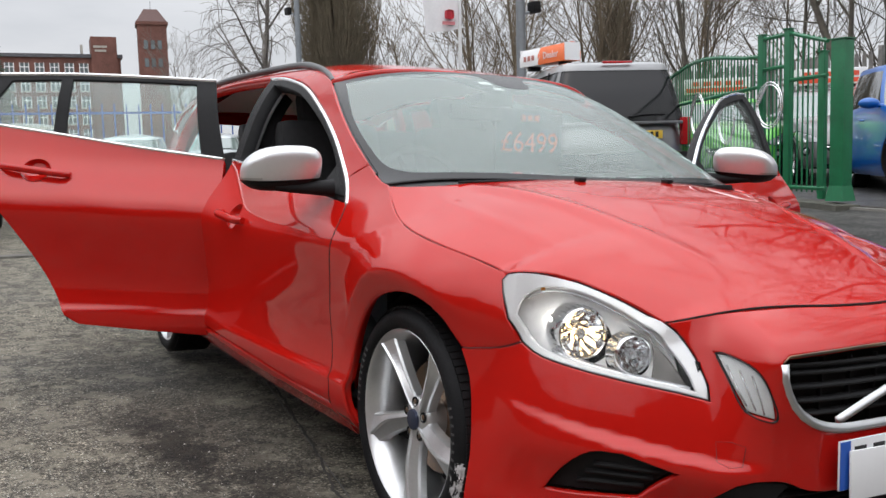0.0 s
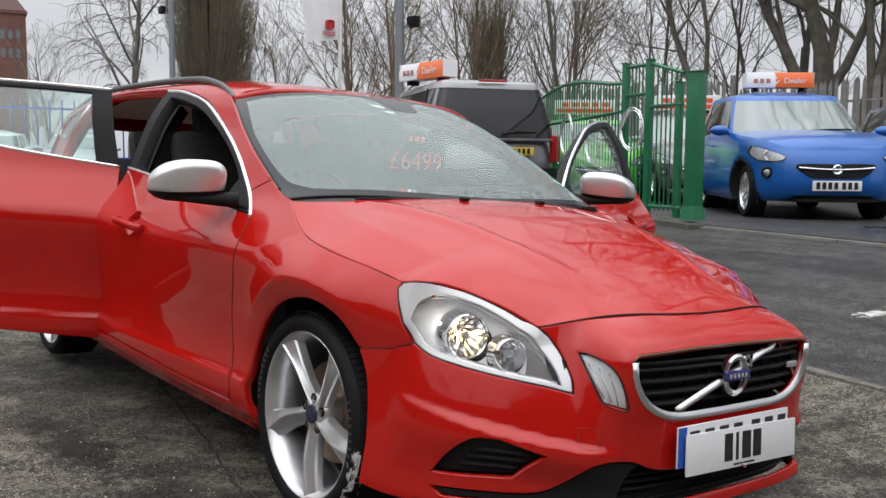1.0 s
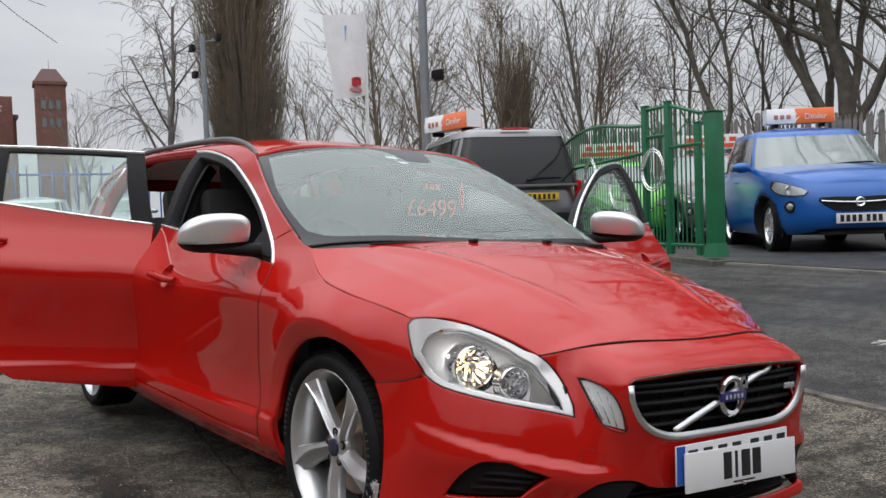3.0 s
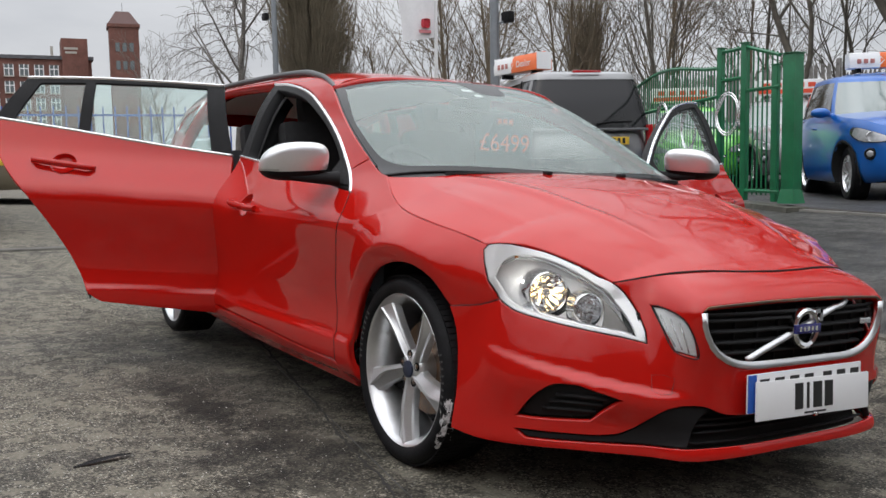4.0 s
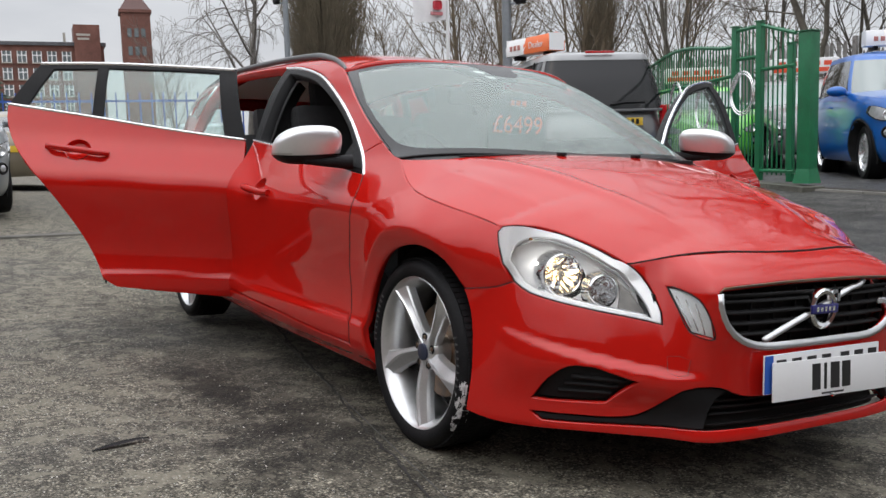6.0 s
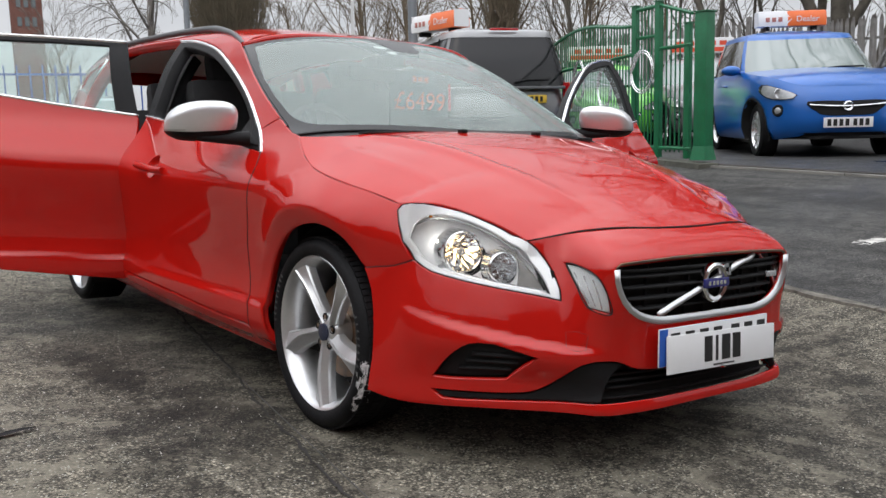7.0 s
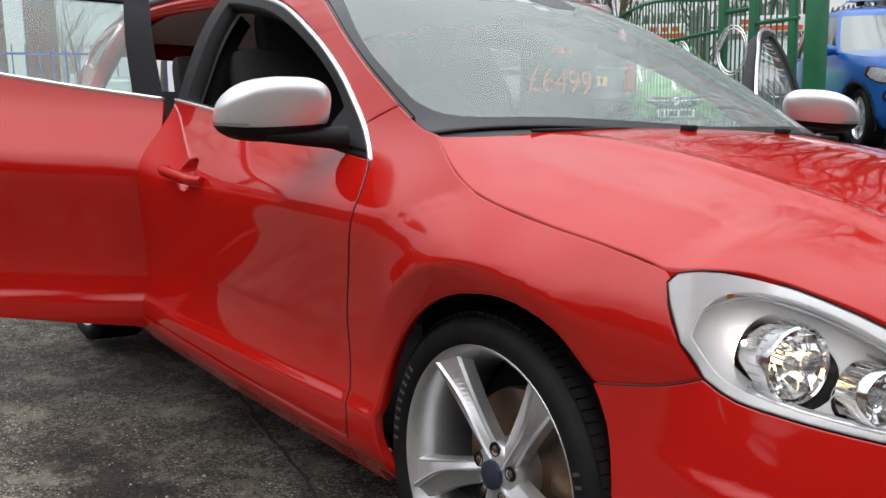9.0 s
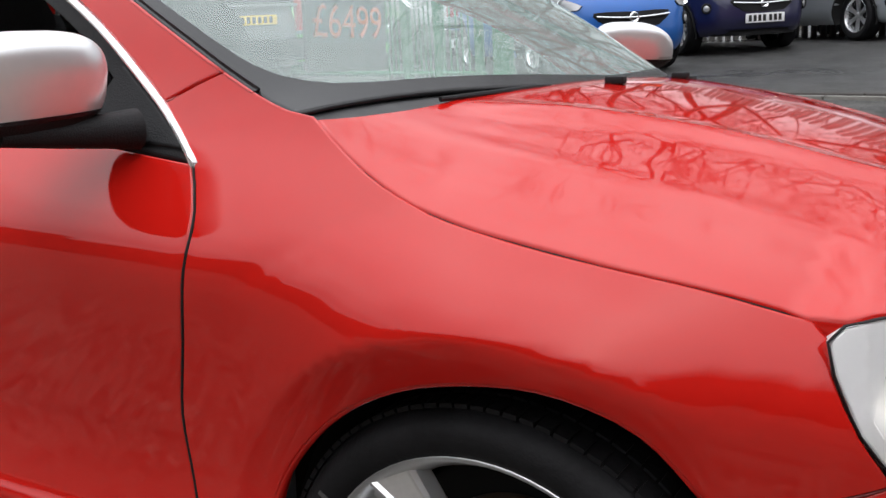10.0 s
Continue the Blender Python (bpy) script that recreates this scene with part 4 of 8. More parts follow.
def front_door(sgn, m=None, glazed=False):
    outline = loop(DOOR_FRONT[::-1], BELT, [(-1.83, 1.056), (-1.835, 0.8), (-1.835, 0.5), (-1.83, 0.318)], [(-1.83, 0.318), (-1.2, 0.302), (-0.8, 0.284), (-0.455, 0.272)])
    scoop = [Vector((-1.372 + 0.060 * math.cos(a), 0.826 + 0.048 * math.sin(a))) for a in [k * math.tau / 28 for k in range(28)]]
    door = panel("front_door", side_skin, outline, RED, car, sgn, holes=[scoop], step=0.022, thick=0.06, label="open red front door" if m is not None else "closed red front door with its window down", m=m)
    handle(door, sgn, -1.525, -1.222, 0.836, 0.814)
    panel("door_lining", side_skin, outline, FABRIC, door, sgn, proud=-0.065, thick=0.03, gap=0.006, step=0.06)
    inner = [(-0.640, 0.985), (-0.80, 1.102), (-1.04, 1.218), (-1.34, 1.322), (-1.64, 1.380), (-1.785, 1.398)]
    ring = loop(FRAME, [(-1.90, 1.440), (-1.865, 1.25), (-1.83, 1.056)], BELT[::-1])
    hole = loop([(-0.620, 0.950), *inner], [(-1.785, 1.398), (-1.755, 1.2), (-1.735, 1.064)], [(-1.735, 1.064), (-1.2, 1.006), (-0.620, 0.950)])
    panel("window_frame", side_skin, ring, BLACK_TRIM, door, sgn, holes=[hole], step=0.04, thick=0.05, proud=-0.003, label="black window frame")
    strip("window_moulding", side_skin, [(p[0] + 0.006, p[1] - 0.004) for p in FRAME], 0.015, 0.006, BRIGHT, door, sgn, label="bright window moulding")
    strip("belt_moulding", side_skin, [(-0.72, 0.941), (-1.2, 0.993), (-1.50, 1.026), (-1.826, 1.058)], 0.013, 0.007, BRIGHT, door, sgn)
    mirror(door, sgn)
    if glazed:
        panel("window_pane", side_skin, hole, PANE_GLASS, door, sgn, proud=-0.015, thick=0.004, gap=-0.004, step=0.06)
    return door


def rear_door(sgn, m=None):
    back = [(-3.03, 1.215), (-3.02, 1.12), (-2.96, 1.0), (-2.80, 0.82), (-2.645, 0.60), (-2.555, 0.43), (-2.525, 0.36), (-2.46, 0.318)]
    outline = loop(BELT_REAR, back, [(-2.46, 0.318), (-2.15, 0.288), (-1.845, 0.262)], [(-1.845, 0.262), (-1.848, 0.6), (-1.848, 0.9), (-1.845, 1.058)])
    scoop = [Vector((-2.66 + 0.060 * math.cos(a), 0.994 + 0.048 * math.sin(a))) for a in [k * math.tau / 28 for k in range(28)]]
    door = panel("rear_door", side_skin, outline, RED, car, sgn, holes=[scoop], step=0.022, thick=0.07, label="wide open red rear door" if m is not None else "closed red rear door", m=m)
    handle(door, sgn, -2.815, -2.505, 1.012, 0.976)
    panel("door_lining", side_skin, outline, FABRIC, door, sgn, proud=-0.072, thick=0.03, gap=0.006, step=0.06)
    ring = loop([(-1.845, 1.058), (-1.885, 1.25), (-1.915, 1.440)], FRAME_REAR, [(-2.90, 1.440), (-3.03, 1.215)], BELT_REAR[::-1])
    hole = loop([(-1.955, 1.075), (-1.985, 1.25), (-2.005, 1.412)], [(-2.005, 1.412), (-2.25, 1.418), (-2.56, 1.418)], [(-2.56, 1.418), (-2.555, 1.157)], [(-2.555, 1.157), (-2.2, 1.104), (-1.955, 1.075)])
    hole2 = loop([(-2.615, 1.414), (-2.83, 1.405)], [(-2.83, 1.405), (-2.88, 1.31), (-2.93, 1.213)], [(-2.93, 1.213), (-2.615, 1.166)], [(-2.615, 1.166), (-2.615, 1.414)])
    panel("window_frame", side_skin, ring, BLACK_TRIM, door, sgn, holes=[hole, hole2], step=0.04, thick=0.014, proud=-0.003, label="black window frame with an upright bar")
    for h in (hole, hole2):
        panel("window_pane", side_skin, h, HAZE_GLASS if m is not None else PANE_GLASS, door, sgn, proud=-0.014, thick=0.004, gap=-0.004, step=0.06, label="greenish side glass")
    strip("window_moulding", side_skin, [(p[0], p[1] - 0.006) for p in FRAME_REAR], 0.015, 0.006, BRIGHT, door, sgn, label="bright window moulding")
    strip("belt_moulding", side_skin, [(p[0], p[1] + 0.003) for p in BELT_REAR], 0.016, 0.007, BRIGHT, door, sgn, label="bright belt moulding")
    return door


def body_side(sgn):
    nose_edge = [(0.226, 0.585), (0.30, 0.590), (0.40, 0.604)]
    wing = loop([(-0.302, 0.969), *[(x, SEAM(x)) for x in (-0.235, -0.166, -0.09, 0.0, 0.12, 0.223, 0.31)]], [(0.328, SEAM(0.328)), *[(front(a, b)[0] - 0.003, b) for a, b in HEAD_OUT[::-1]]], [(front(1.022, 0.604)[0] - 0.004, 0.6015), (front(1.10, 0.582)[0], 0.5805), (ARCH_F[-1][0], ARCH_F[-1][1] - 0.003)], ARCH_F[::-1], [(-0.30, 0.215), (-0.38, 0.218), (-0.448, 0.255)], DOOR_FRONT[::-1], [(-0.467, 0.908), (-0.515, 0.945), (-0.565, 0.988)], [(-0.565, 0.988), (-0.52, 1.010), (-0.47, 1.030)], [(-0.47, 1.030), (-0.40, 0.997), (-0.345, 0.977), (-0.302, 0.969)], step=0.025)
    panel("front_wing", side_skin, wing, RED, car, sgn, thick=0.03, step=0.016, gap=0.0013)
    strip("shut_gap", side_skin, [(x, SEAM(x)) for x in (-0.29, -0.235, -0.166, -0.09, 0.0, 0.12, 0.223, 0.315)], 0.007, 0.002, DARK, car, sgn, lift=-0.008)
    strip("shut_gap", side_skin, DOOR_FRONT, 0.0020, 0.001, DARK, car, sgn, lift=-0.0004)
    strip("arch_lip", side_skin, ARCH_F, 0.010, 0.002, RED, car, sgn, lift=-0.004)
    frame = loop([(-0.47, 1.030), *[(x, CANT(x)) for x in (-0.57, -0.76, -1.01, -1.17, -1.5, -2.0, -2.6, -3.1, -3.45)]], [(-3.45, 1.385), (-3.52, 1.25), (-3.62, 1.02)], [(-3.62, 1.02), (-3.3, 1.01), (-3.0, 1.005), (-2.965, 0.995)], [(-2.965, 0.995), (-3.027, 1.12), (-3.037, 1.218)], [(-3.037, 1.218), (-2.91, 1.444)], [(-2.91, 1.444), (-2.55, 1.457), (-2.2, 1.455), (-1.905, 1.446)], [(-1.905, 1.446), (-1.66, 1.424), (-1.32, 1.358), (-1.02, 1.252), (-0.775, 1.132), (-0.604, 1.017), (-0.565, 0.988)], [(-0.565, 0.988), (-0.52, 1.010), (-0.47, 1.030)])
    quarter = loop([(-3.09, 1.232), (-3.22, 1.246), (-3.38, 1.258)], [(-3.38, 1.258), (-3.34, 1.33)], [(-3.34, 1.33), (-3.18, 1.372), (-3.00, 1.402)], [(-3.00, 1.402), (-3.09, 1.232)])
    panel("body_frame", side_skin, frame, RED, car, sgn, holes=[quarter], thick=0.05, gap=0.0015)
    panel("quarter_pane", side_skin, quarter, PANE_GLASS, car, sgn, proud=-0.006, thick=0.004, gap=0.001, step=0.06)
    strip("quarter_moulding", side_skin, [(-3.08, 1.228), (-3.22, 1.242), (-3.39, 1.254), (-3.345, 1.337), (-3.18, 1.378), (-2.99, 1.408)], 0.012, 0.006, CHROME, car, sgn, closed=True)
    haunch = loop([(-2.963, 0.99), (-3.3, 1.005), (-3.62, 1.015)], [(-3.62, 1.015), (-3.60, 0.80), (-3.45, 0.66), (-3.35, 0.58), (-3.15, 0.50)], [(-3.15, 0.50), (-3.112, 0.40), (-3.105, 0.25), *ARCH_R[::-1][1:-1], (-2.441, 0.30)], [(-2.441, 0.30), (-2.42, 0.34), (-2.50, 0.440), (-2.625, 0.615), (-2.805, 0.83), (-2.963, 0.99)])
    panel("rear_wing", side_skin, haunch, RED, car, sgn, thick=0.04, gap=0.0015)
    rear_bump = loop([(-3.112, 0.25), (-3.13, 0.45), (-3.155, 0.495)], [(-3.155, 0.495), (-3.35, 0.575), (-3.46, 0.655), (-3.66, 0.67)], [(-3.66, 0.67), (-3.70, 0.45), (-3.66, 0.25)], [(-3.66, 0.25), (-3.112, 0.25)])
    panel("rear_bumper_corner", side_skin, rear_bump, RED, car, sgn, thick=0.04)
    lamp = loop([(-3.622, 1.01), (-3.605, 0.82), (-3.47, 0.67)], [(-3.47, 0.67), (-3.66, 0.68)], [(-3.66, 0.68), (-3.69, 0.85), (-3.66, 1.01)], [(-3.66, 1.01), (-3.622, 1.01)])
    panel("tail_lamp", side_skin, lamp, RED_LENS, car, sgn, thick=0.03)
    sill = loop([(-0.375, 0.222), (-0.45, 0.252), (-0.47, 0.266), (-0.8, 0.278), (-1.2, 0.296), (-1.83, 0.312), (-2.36, 0.338), (-2.425, 0.33)], [(-2.425, 0.33), (-2.435, 0.250)], [(-2.435, 0.250), (-1.4, 0.212), (-0.375, 0.180)], [(-0.375, 0.180), (-0.375, 0.222)])
    panel("sill", side_skin, sill, RED, car, sgn, thick=0.05, gap=0.001)
    # the door opening: pillar and sill seen behind the open door
    b_post = loop([(-1.80, 0.33), (-1.80, 1.0), (-1.83, 1.30), (-1.86, 1.43)], [(-1.86, 1.43), (-2.02, 1.42)], [(-2.02, 1.42), (-1.98, 1.1), (-1.95, 0.33)], [(-1.95, 0.33), (-1.80, 0.33)])
    panel("centre_pillar", side_skin, b_post, BLACK_TRIM, car, sgn, proud=-0.085, thick=0.05)
    inner_sill = loop([(-0.48, 0.40), (-1.5, 0.40), (-2.40, 0.42)], [(-2.40, 0.42), (-2.40, 0.25)], [(-2.40, 0.25), (-0.48, 0.25)], [(-0.48, 0.25), (-0.48, 0.40)])
    panel("inner_sill", side_skin, inner_sill, RED, car, sgn, proud=-0.095, thick=0.03)
    rail = [(x, CANT(x) + 0.004) for x in (-1.10, -1.18, -1.4, -1.8, -2.3, -2.8, -3.2, -3.40)]
    bm = bmesh.new()
    pts = [Vector((x, sgn * (side(x, z) - 0.012), z - 0.006)) for x, z in rail]
    pts = spline([Vector(p) for p in pts], 0.05)
    n = len(pts)
    tube(bm, [p + Vector((0, 0, 0.024 * min(1, 5 * i / n, 5 * (n - 1 - i) / n))) for i, p in enumerate(pts)], [0.010 + 0.006 * min(1, 6 * i / n, 6 * (n - 1 - i) / n) for i in range(n)], 10)
    part("roof_rail", bm, RAIL_GREY, car, "dark grey roof rail")
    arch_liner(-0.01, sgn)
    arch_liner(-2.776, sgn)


def top_side():
    edge = [(x, bonnet_edge(x)[0]) for x in (-0.295, -0.235, -0.166, -0.09, 0.0, 0.12, 0.223, 0.32, 0.36, 0.405, 0.44, 0.473, 0.533, 0.59, 0.656)]
    nose = [(NOSE_X(abs(y)), y) for y in (0.538, 0.48, 0.42, 0.34, 0.25, 0.17, 0.10, 0.0, -0.10, -0.17, -0.25, -0.34, -0.42, -0.48, -0.538)]
    rear = [(-0.295, -edge[0][1]), (-0.235, -0.55), (-0.185, -0.3), (-0.165, 0.0), (-0.185, 0.3), (-0.235, 0.55), (-0.295, edge[0][1])]
    outline = loop(edge, nose, [(x, -w) for x, w in edge[::-1]], rear, step=0.025)
    hood = panel("bonnet", bonnet, outline, RED, car, step=0.025, thick=0.03, gap=0.0024, flip="up", label="glossy red bonnet")
    for y in (-0.19, 0.18):
        x, _, z = bonnet(-0.105, y)
        bm = boxed(x, y, z + 0.006, 0.034, 0.026, 0.014, bevel=0.005)
        part("washer_jet", bm, BLACK_TRIM, hood)
    # dark gaps round the bonnet
    nose_line = [(NOSE_X(abs(y)), y) for y in (0.538, 0.48, 0.42, 0.34, 0.25, 0.17, 0.10, 0.0, -0.10, -0.17, -0.25, -0.34, -0.42, -0.48, -0.538)]
    strip("shut_gap", bonnet, nose_line, 0.0030, 0.001, DARK, hood, sgn=1, lift=-0.0004)
    cowl = bmesh.new()
    rows = []
    for k in range(25):
        u = -1 + k / 12
        a = screen(u, 0.0)
        x = -0.165 - 0.125 * abs(u) ** 2
        rows.append([cowl.verts.new((a[0] - 0.06, a[1], a[2] - 0.0)), cowl.verts.new((a[0] + 0.01, a[1], a[2] - 0.012)), cowl.verts.new((x + 0.03, u * 0.755, 0.945))])
    for p, q in zip(rows, rows[1:]):
        for i in range(2):
            cowl.faces.new((p[i], p[i + 1], q[i + 1], q[i]))
    part("scuttle", cowl, shader("black_scuttle", (0.016, 0.016, 0.017), 0.45, mottle=0.2), car)
    whole = loop([(-1, 0.0), (0, 0.0), (1, 0.0)], [(1, 0.0), (1, 0.5), (1, 1.0)], [(1, 1.0), (0, 1.0), (-1, 1.0)], [(-1, 1.0), (-1, 0.5), (-1, 0.0)], step=0.06)
    clear = loop([(-0.963, 0.30), (-0.952, 0.17), (-0.915, 0.095), (-0.83, 0.055), (-0.6, 0.042), (0, 0.036), (0.6, 0.042), (0.83, 0.055), (0.915, 0.095), (0.952, 0.17), (0.963, 0.30)], [(0.963, 0.30), (0.965, 0.6), (0.94, 0.945)], [(0.94, 0.945), (0.26, 0.966)], [(0.26, 0.966), (0.16, 0.93), (0.12, 0.82), (0.07, 0.79), (-0.07, 0.79), (-0.12, 0.82), (-0.16, 0.93), (-0.26, 0.966)], [(-0.26, 0.966), (-0.94, 0.945)], [(-0.94, 0.945), (-0.965, 0.6), (-0.963, 0.30)], step=0.04)
    panel("screen_border", screen, whole, BLACK_GLOSS, car, holes=[clear], step=0.04, thick=0.008, gap=0.001, flip="up", label="black printed windscreen border")
    panel("windscreen", screen, clear, SCREEN_GLASS, car, step=0.08, thick=0.003, proud=-0.001, gap=-0.006, flip="up", label="greenish windscreen reflecting the sky")
    for u in (-1, 1):
        strip("screen_seal", screen, [(u, 0.10), (u, 0.3), (u, 0.7), (u, 0.98)], 0.016, 0.006, BLACK_TRIM, car, sgn=1)
    # roof
    back_x = -3.42
    header = [(-1.068, -0.603), (-1.0, -0.40), (-0.935, -0.15), (-0.922, 0.0), (-0.935, 0.15), (-1.0, 0.40), (-1.068, 0.603)]
    rim = [(x, side(x, CANT(x)) - 0.003) for x in (-1.10, -1.3, -1.6, -2.0, -2.5, -3.0, -3.42)]
    top = loop(header, rim, [(back_x, rim[-1][1]), (back_x - 0.05, 0.0), (back_x, -rim[-1][1])], [(x, -w) for x, w in rim[::-1]], step=0.05)
    panel("roof", roof, top, RED, car, step=0.06, thick=0.02, gap=0.002, flip="up")
    # wipers
    for y0, y1, x0 in ((-0.10, -0.56, -0.18), (0.55, 0.02, -0.25)):
        a = Vector(screen(y0 / 0.75, 0.0)) + Vector((0.03, 0, -0.026))
        b = Vector(screen(y1 / 0.75, 0.01)) + Vector((0.03, 0, -0.016))
        bm = bmesh.new()
        box(bm, a.x + 0.01, a.y, a.z + 0.012, 0.05, 0.065, 0.024, bevel=0.008)
        tube(bm, [a + Vector((0, 0, 0.012)), a.lerp(b, 0.5) + Vector((0, 0, 0.018)), b], [0.007, 0.006, 0.004], 8)
        tube(bm, [a.lerp(b, 0.1) + Vector((-0.03, 0, 0.010)), b + Vector((-0.035, 0, 0.002))], 0.006, 6)
        part("wiper", bm, BLACK_TRIM, car, "black windscreen wiper at rest")
    # a black printed patch runs down from the top edge, with two pale windows in it
    bm = bmesh.new()
    rows = []
    for v, half in ((0.95, 0.17), (0.89, 0.155), (0.83, 0.135), (0.77, 0.11), (0.735, 0.08)):
        rows.append([bm.verts.new(Vector(screen(u * half / 0.62 - 0.10, v)) + Vector((-0.006, 0, -0.008))) for u in (-1, -0.5, 0, 0.5, 1)])
    for a, b in zip(rows, rows[1:]):
        for j in range(4):
            bm.faces.new((a[j], a[j + 1], b[j + 1], b[j]))
    bmesh.ops.solidify(bm, geom=bm.faces[:], thickness=0.0015)
    patch_ob = part("sensor_patch", bm, BLACK_GLOSS, car, "black printed sensor patch on the screen")
    sx, sy, sz = screen(-0.10, 0.83)
    part("sensor_box", boxed(sx - 0.07, sy, sz - 0.055, 0.14, 0.15, 0.05, bevel=0.015), BLACK_TRIM, car)
    part("inner_mirror", boxed(sx - 0.13, sy - 0.02, sz - 0.10, 0.03, 0.24, 0.06, bevel=0.012), BLACK_TRIM, car)
    tilt = math.degrees(math.atan2(screen(0, 0.9)[2] - screen(0, 0.8)[2], screen(0, 0.8)[0] - screen(0, 0.9)[0]))
    for u, v, wide in ((-0.18, 0.85, 0.055), (-0.14, 0.775, 0.040)):
        p = screen(u, v)
        part("sensor_window", boxed(0, 0, 0, 0.026, wide, 0.002), SENSOR_GREY, patch_ob, m=pose(p[0] - 0.003, p[1], p[2] - 0.0035, 0, tilt, 0))


def tail():
    """Tailgate and rear bumper, out of sight from the front."""
    def back(y, z):
        return -3.70 + 0.30 * max(0.0, (z - 0.98) / 0.40) ** 1.2 + 0.16 * (abs(y) / 0.75) ** 2.5, y, z

    gate = loop([(-0.70, 0.66), (0.70, 0.66)], [(0.70, 0.66), (0.74, 0.9), (0.64, 1.12), (0.53, 1.355)], [(0.53, 1.355), (0.0, 1.375), (-0.53, 1.355)], [(-0.53, 1.355), (-0.64, 1.12), (-0.74, 0.9), (-0.70, 0.66)], step=0.05)
    hole = loop([(-0.60, 1.02), (0.60, 1.02)], [(0.60, 1.02), (0.50, 1.30)], [(0.50, 1.30), (-0.50, 1.30)], [(-0.50, 1.30), (-0.60, 1.02)], step=0.05)
    panel("tailgate", back, gate, RED, car, sgn=1, holes=[hole], step=0.06, thick=0.03)
    panel("rear_pane", back, hole, LAMP_GLASS, car, sgn=1, step=0.09, thick=0.004, proud=-0.004)
    low = loop([(-0.80, 0.25), (0.80, 0.25)], [(0.80, 0.25), (0.80, 0.66)], [(0.80, 0.66), (-0.80, 0.66)], [(-0.80, 0.66), (-0.80, 0.25)], step=0.06)
    panel("rear_bumper", back, low, RED, car, sgn=1, step=0.08, thick=0.03)


def cabin():
    tub = bmesh.new()
    box(tub, -1.75, 0, 0.24, 3.3, 1.55, 0.04)
    box(tub, -0.42, 0, 0.55, 0.04, 1.40, 0.55)
    box(tub, -3.45, 0, 0.6, 0.03, 1.3, 0.7)
    part("floor_pan", tub, DARK, car, smooth=False)
    part("engine_bay", boxed(0.25, 0, 0.42, 0.95, 1.0, 0.34), DARK, car, smooth=False)
    part("underbody", boxed(0.05, 0, 0.21, 0.8, 1.0, 0.04), DARK, car, smooth=False)
    dash = bmesh.new()
    rows = []
    for y in [-0.70 + 0.1 * i for i in range(15)]:
        bulge = 0.05 * math.exp(-(((y + 0.36) / 0.17) ** 2))
        rows.append([dash.verts.new(p) for p in ((-0.30, y, 0.955), (-0.48, y, 0.960 + bulge * 0.5), (-0.66, y, 0.950 + bulge), (-0.74, y, 0.92 + bulge), (-0.78, y, 0.80), (-0.70, y, 0.60), (-0.50, y, 0.50))])
    for a, b in zip(rows, rows[1:]):
        for i in range(6):
            dash.faces.new((a[i], a[i + 1], b[i + 1], b[i]))
    part("dashboard", dash, DASH, car, "grey dashboard")
    part("dash_slip", boxed(-0.42, -0.56, 0.975, 0.10, 0.16, 0.003, m=pose(0, 0, 0)), PLATE, car)
    part("dash_slip", boxed(-0.50, 0.20, 0.968, 0.07, 0.12, 0.003), PLATE, car)
    wheel_m = pose(-0.83, -0.36, 0.93, 0, -24, 0) @ pose(0, 0, 0, 0, 90, 0)
    bm = bmesh.new()
    tube(bm, [wheel_m @ Vector((0.185 * math.cos(a), 0.185 * math.sin(a), 0)) for a in [k * math.tau / 32 for k in range(32)]], 0.016, 8, closed=True)
    for a in (90, 205, 335):
        tube(bm, [wheel_m @ Vector((0.03 * math.cos(radians(a)), 0.03 * math.sin(radians(a)), -0.01)), wheel_m @ Vector((0.18 * math.cos(radians(a)), 0.18 * math.sin(radians(a)), 0))], 0.014, 6)
    bmesh.ops.create_uvsphere(bm, u_segments=16, v_segments=8, radius=0.06, matrix=wheel_m @ Matrix.Diagonal((1, 1, 0.5, 1)))
    part("steering_wheel", bm, BLACK_TRIM, car)

    def seat(x, y, drop=0.0):
        s = part("seat", boxed(x, y, 0.52, 0.50, 0.50, 0.18, bevel=0.06), FABRIC, car, "dark fabric car seat")
        lean = pose(x - 0.22, y, 0.60, 0, -17, 0)
        part("backrest", boxed(0, 0, 0.33 - drop / 2, 0.13, 0.50, 0.68 - drop, bevel=0.055), FABRIC, s, m=lean)
        part("head_restraint", boxed(-0.01, 0, 0.745 - drop, 0.10, 0.26, 0.19, bevel=0.045), FABRIC, s, m=lean)
        for d in (-0.06, 0.06):
            part("restraint_post", tube(bmesh.new(), [(0, d, 0.58 - drop), (-0.005, d, 0.68 - drop)], 0.007, 8), CHROME, s, m=lean)

    for y in (-0.36, 0.36):
        seat(-1.38, y)
    for y in (-0.40, 0.0, 0.40):
        seat(-2.18, y, 0.14)
    # price board hung inside the screen
    board_m = pose(-1.034, 0.262, 1.170, 0, 0, -1)
    board = part("price_board", boxed(0, 0, -0.01, 0.012, 0.34, 0.27, bevel=0.004), shader("board_black", (0.015, 0.015, 0.017), 0.4), car, "black price board with an orange price", m=board_m)
    orange = shader("orange_print", (0.85, 0.16, 0.05), 0.5)
    text = bpy.data.curves.new("price", "FONT")
    text.body, text.size, text.align_x, text.align_y, text.extrude = "£6499", 0.118, "CENTER", "CENTER", 0.001
    t = hang("price", text, board, "orange price figures")
    t.matrix_basis = pose(0.008, 0, -0.02, 90, 0, 90)
    text.materials.append(orange)
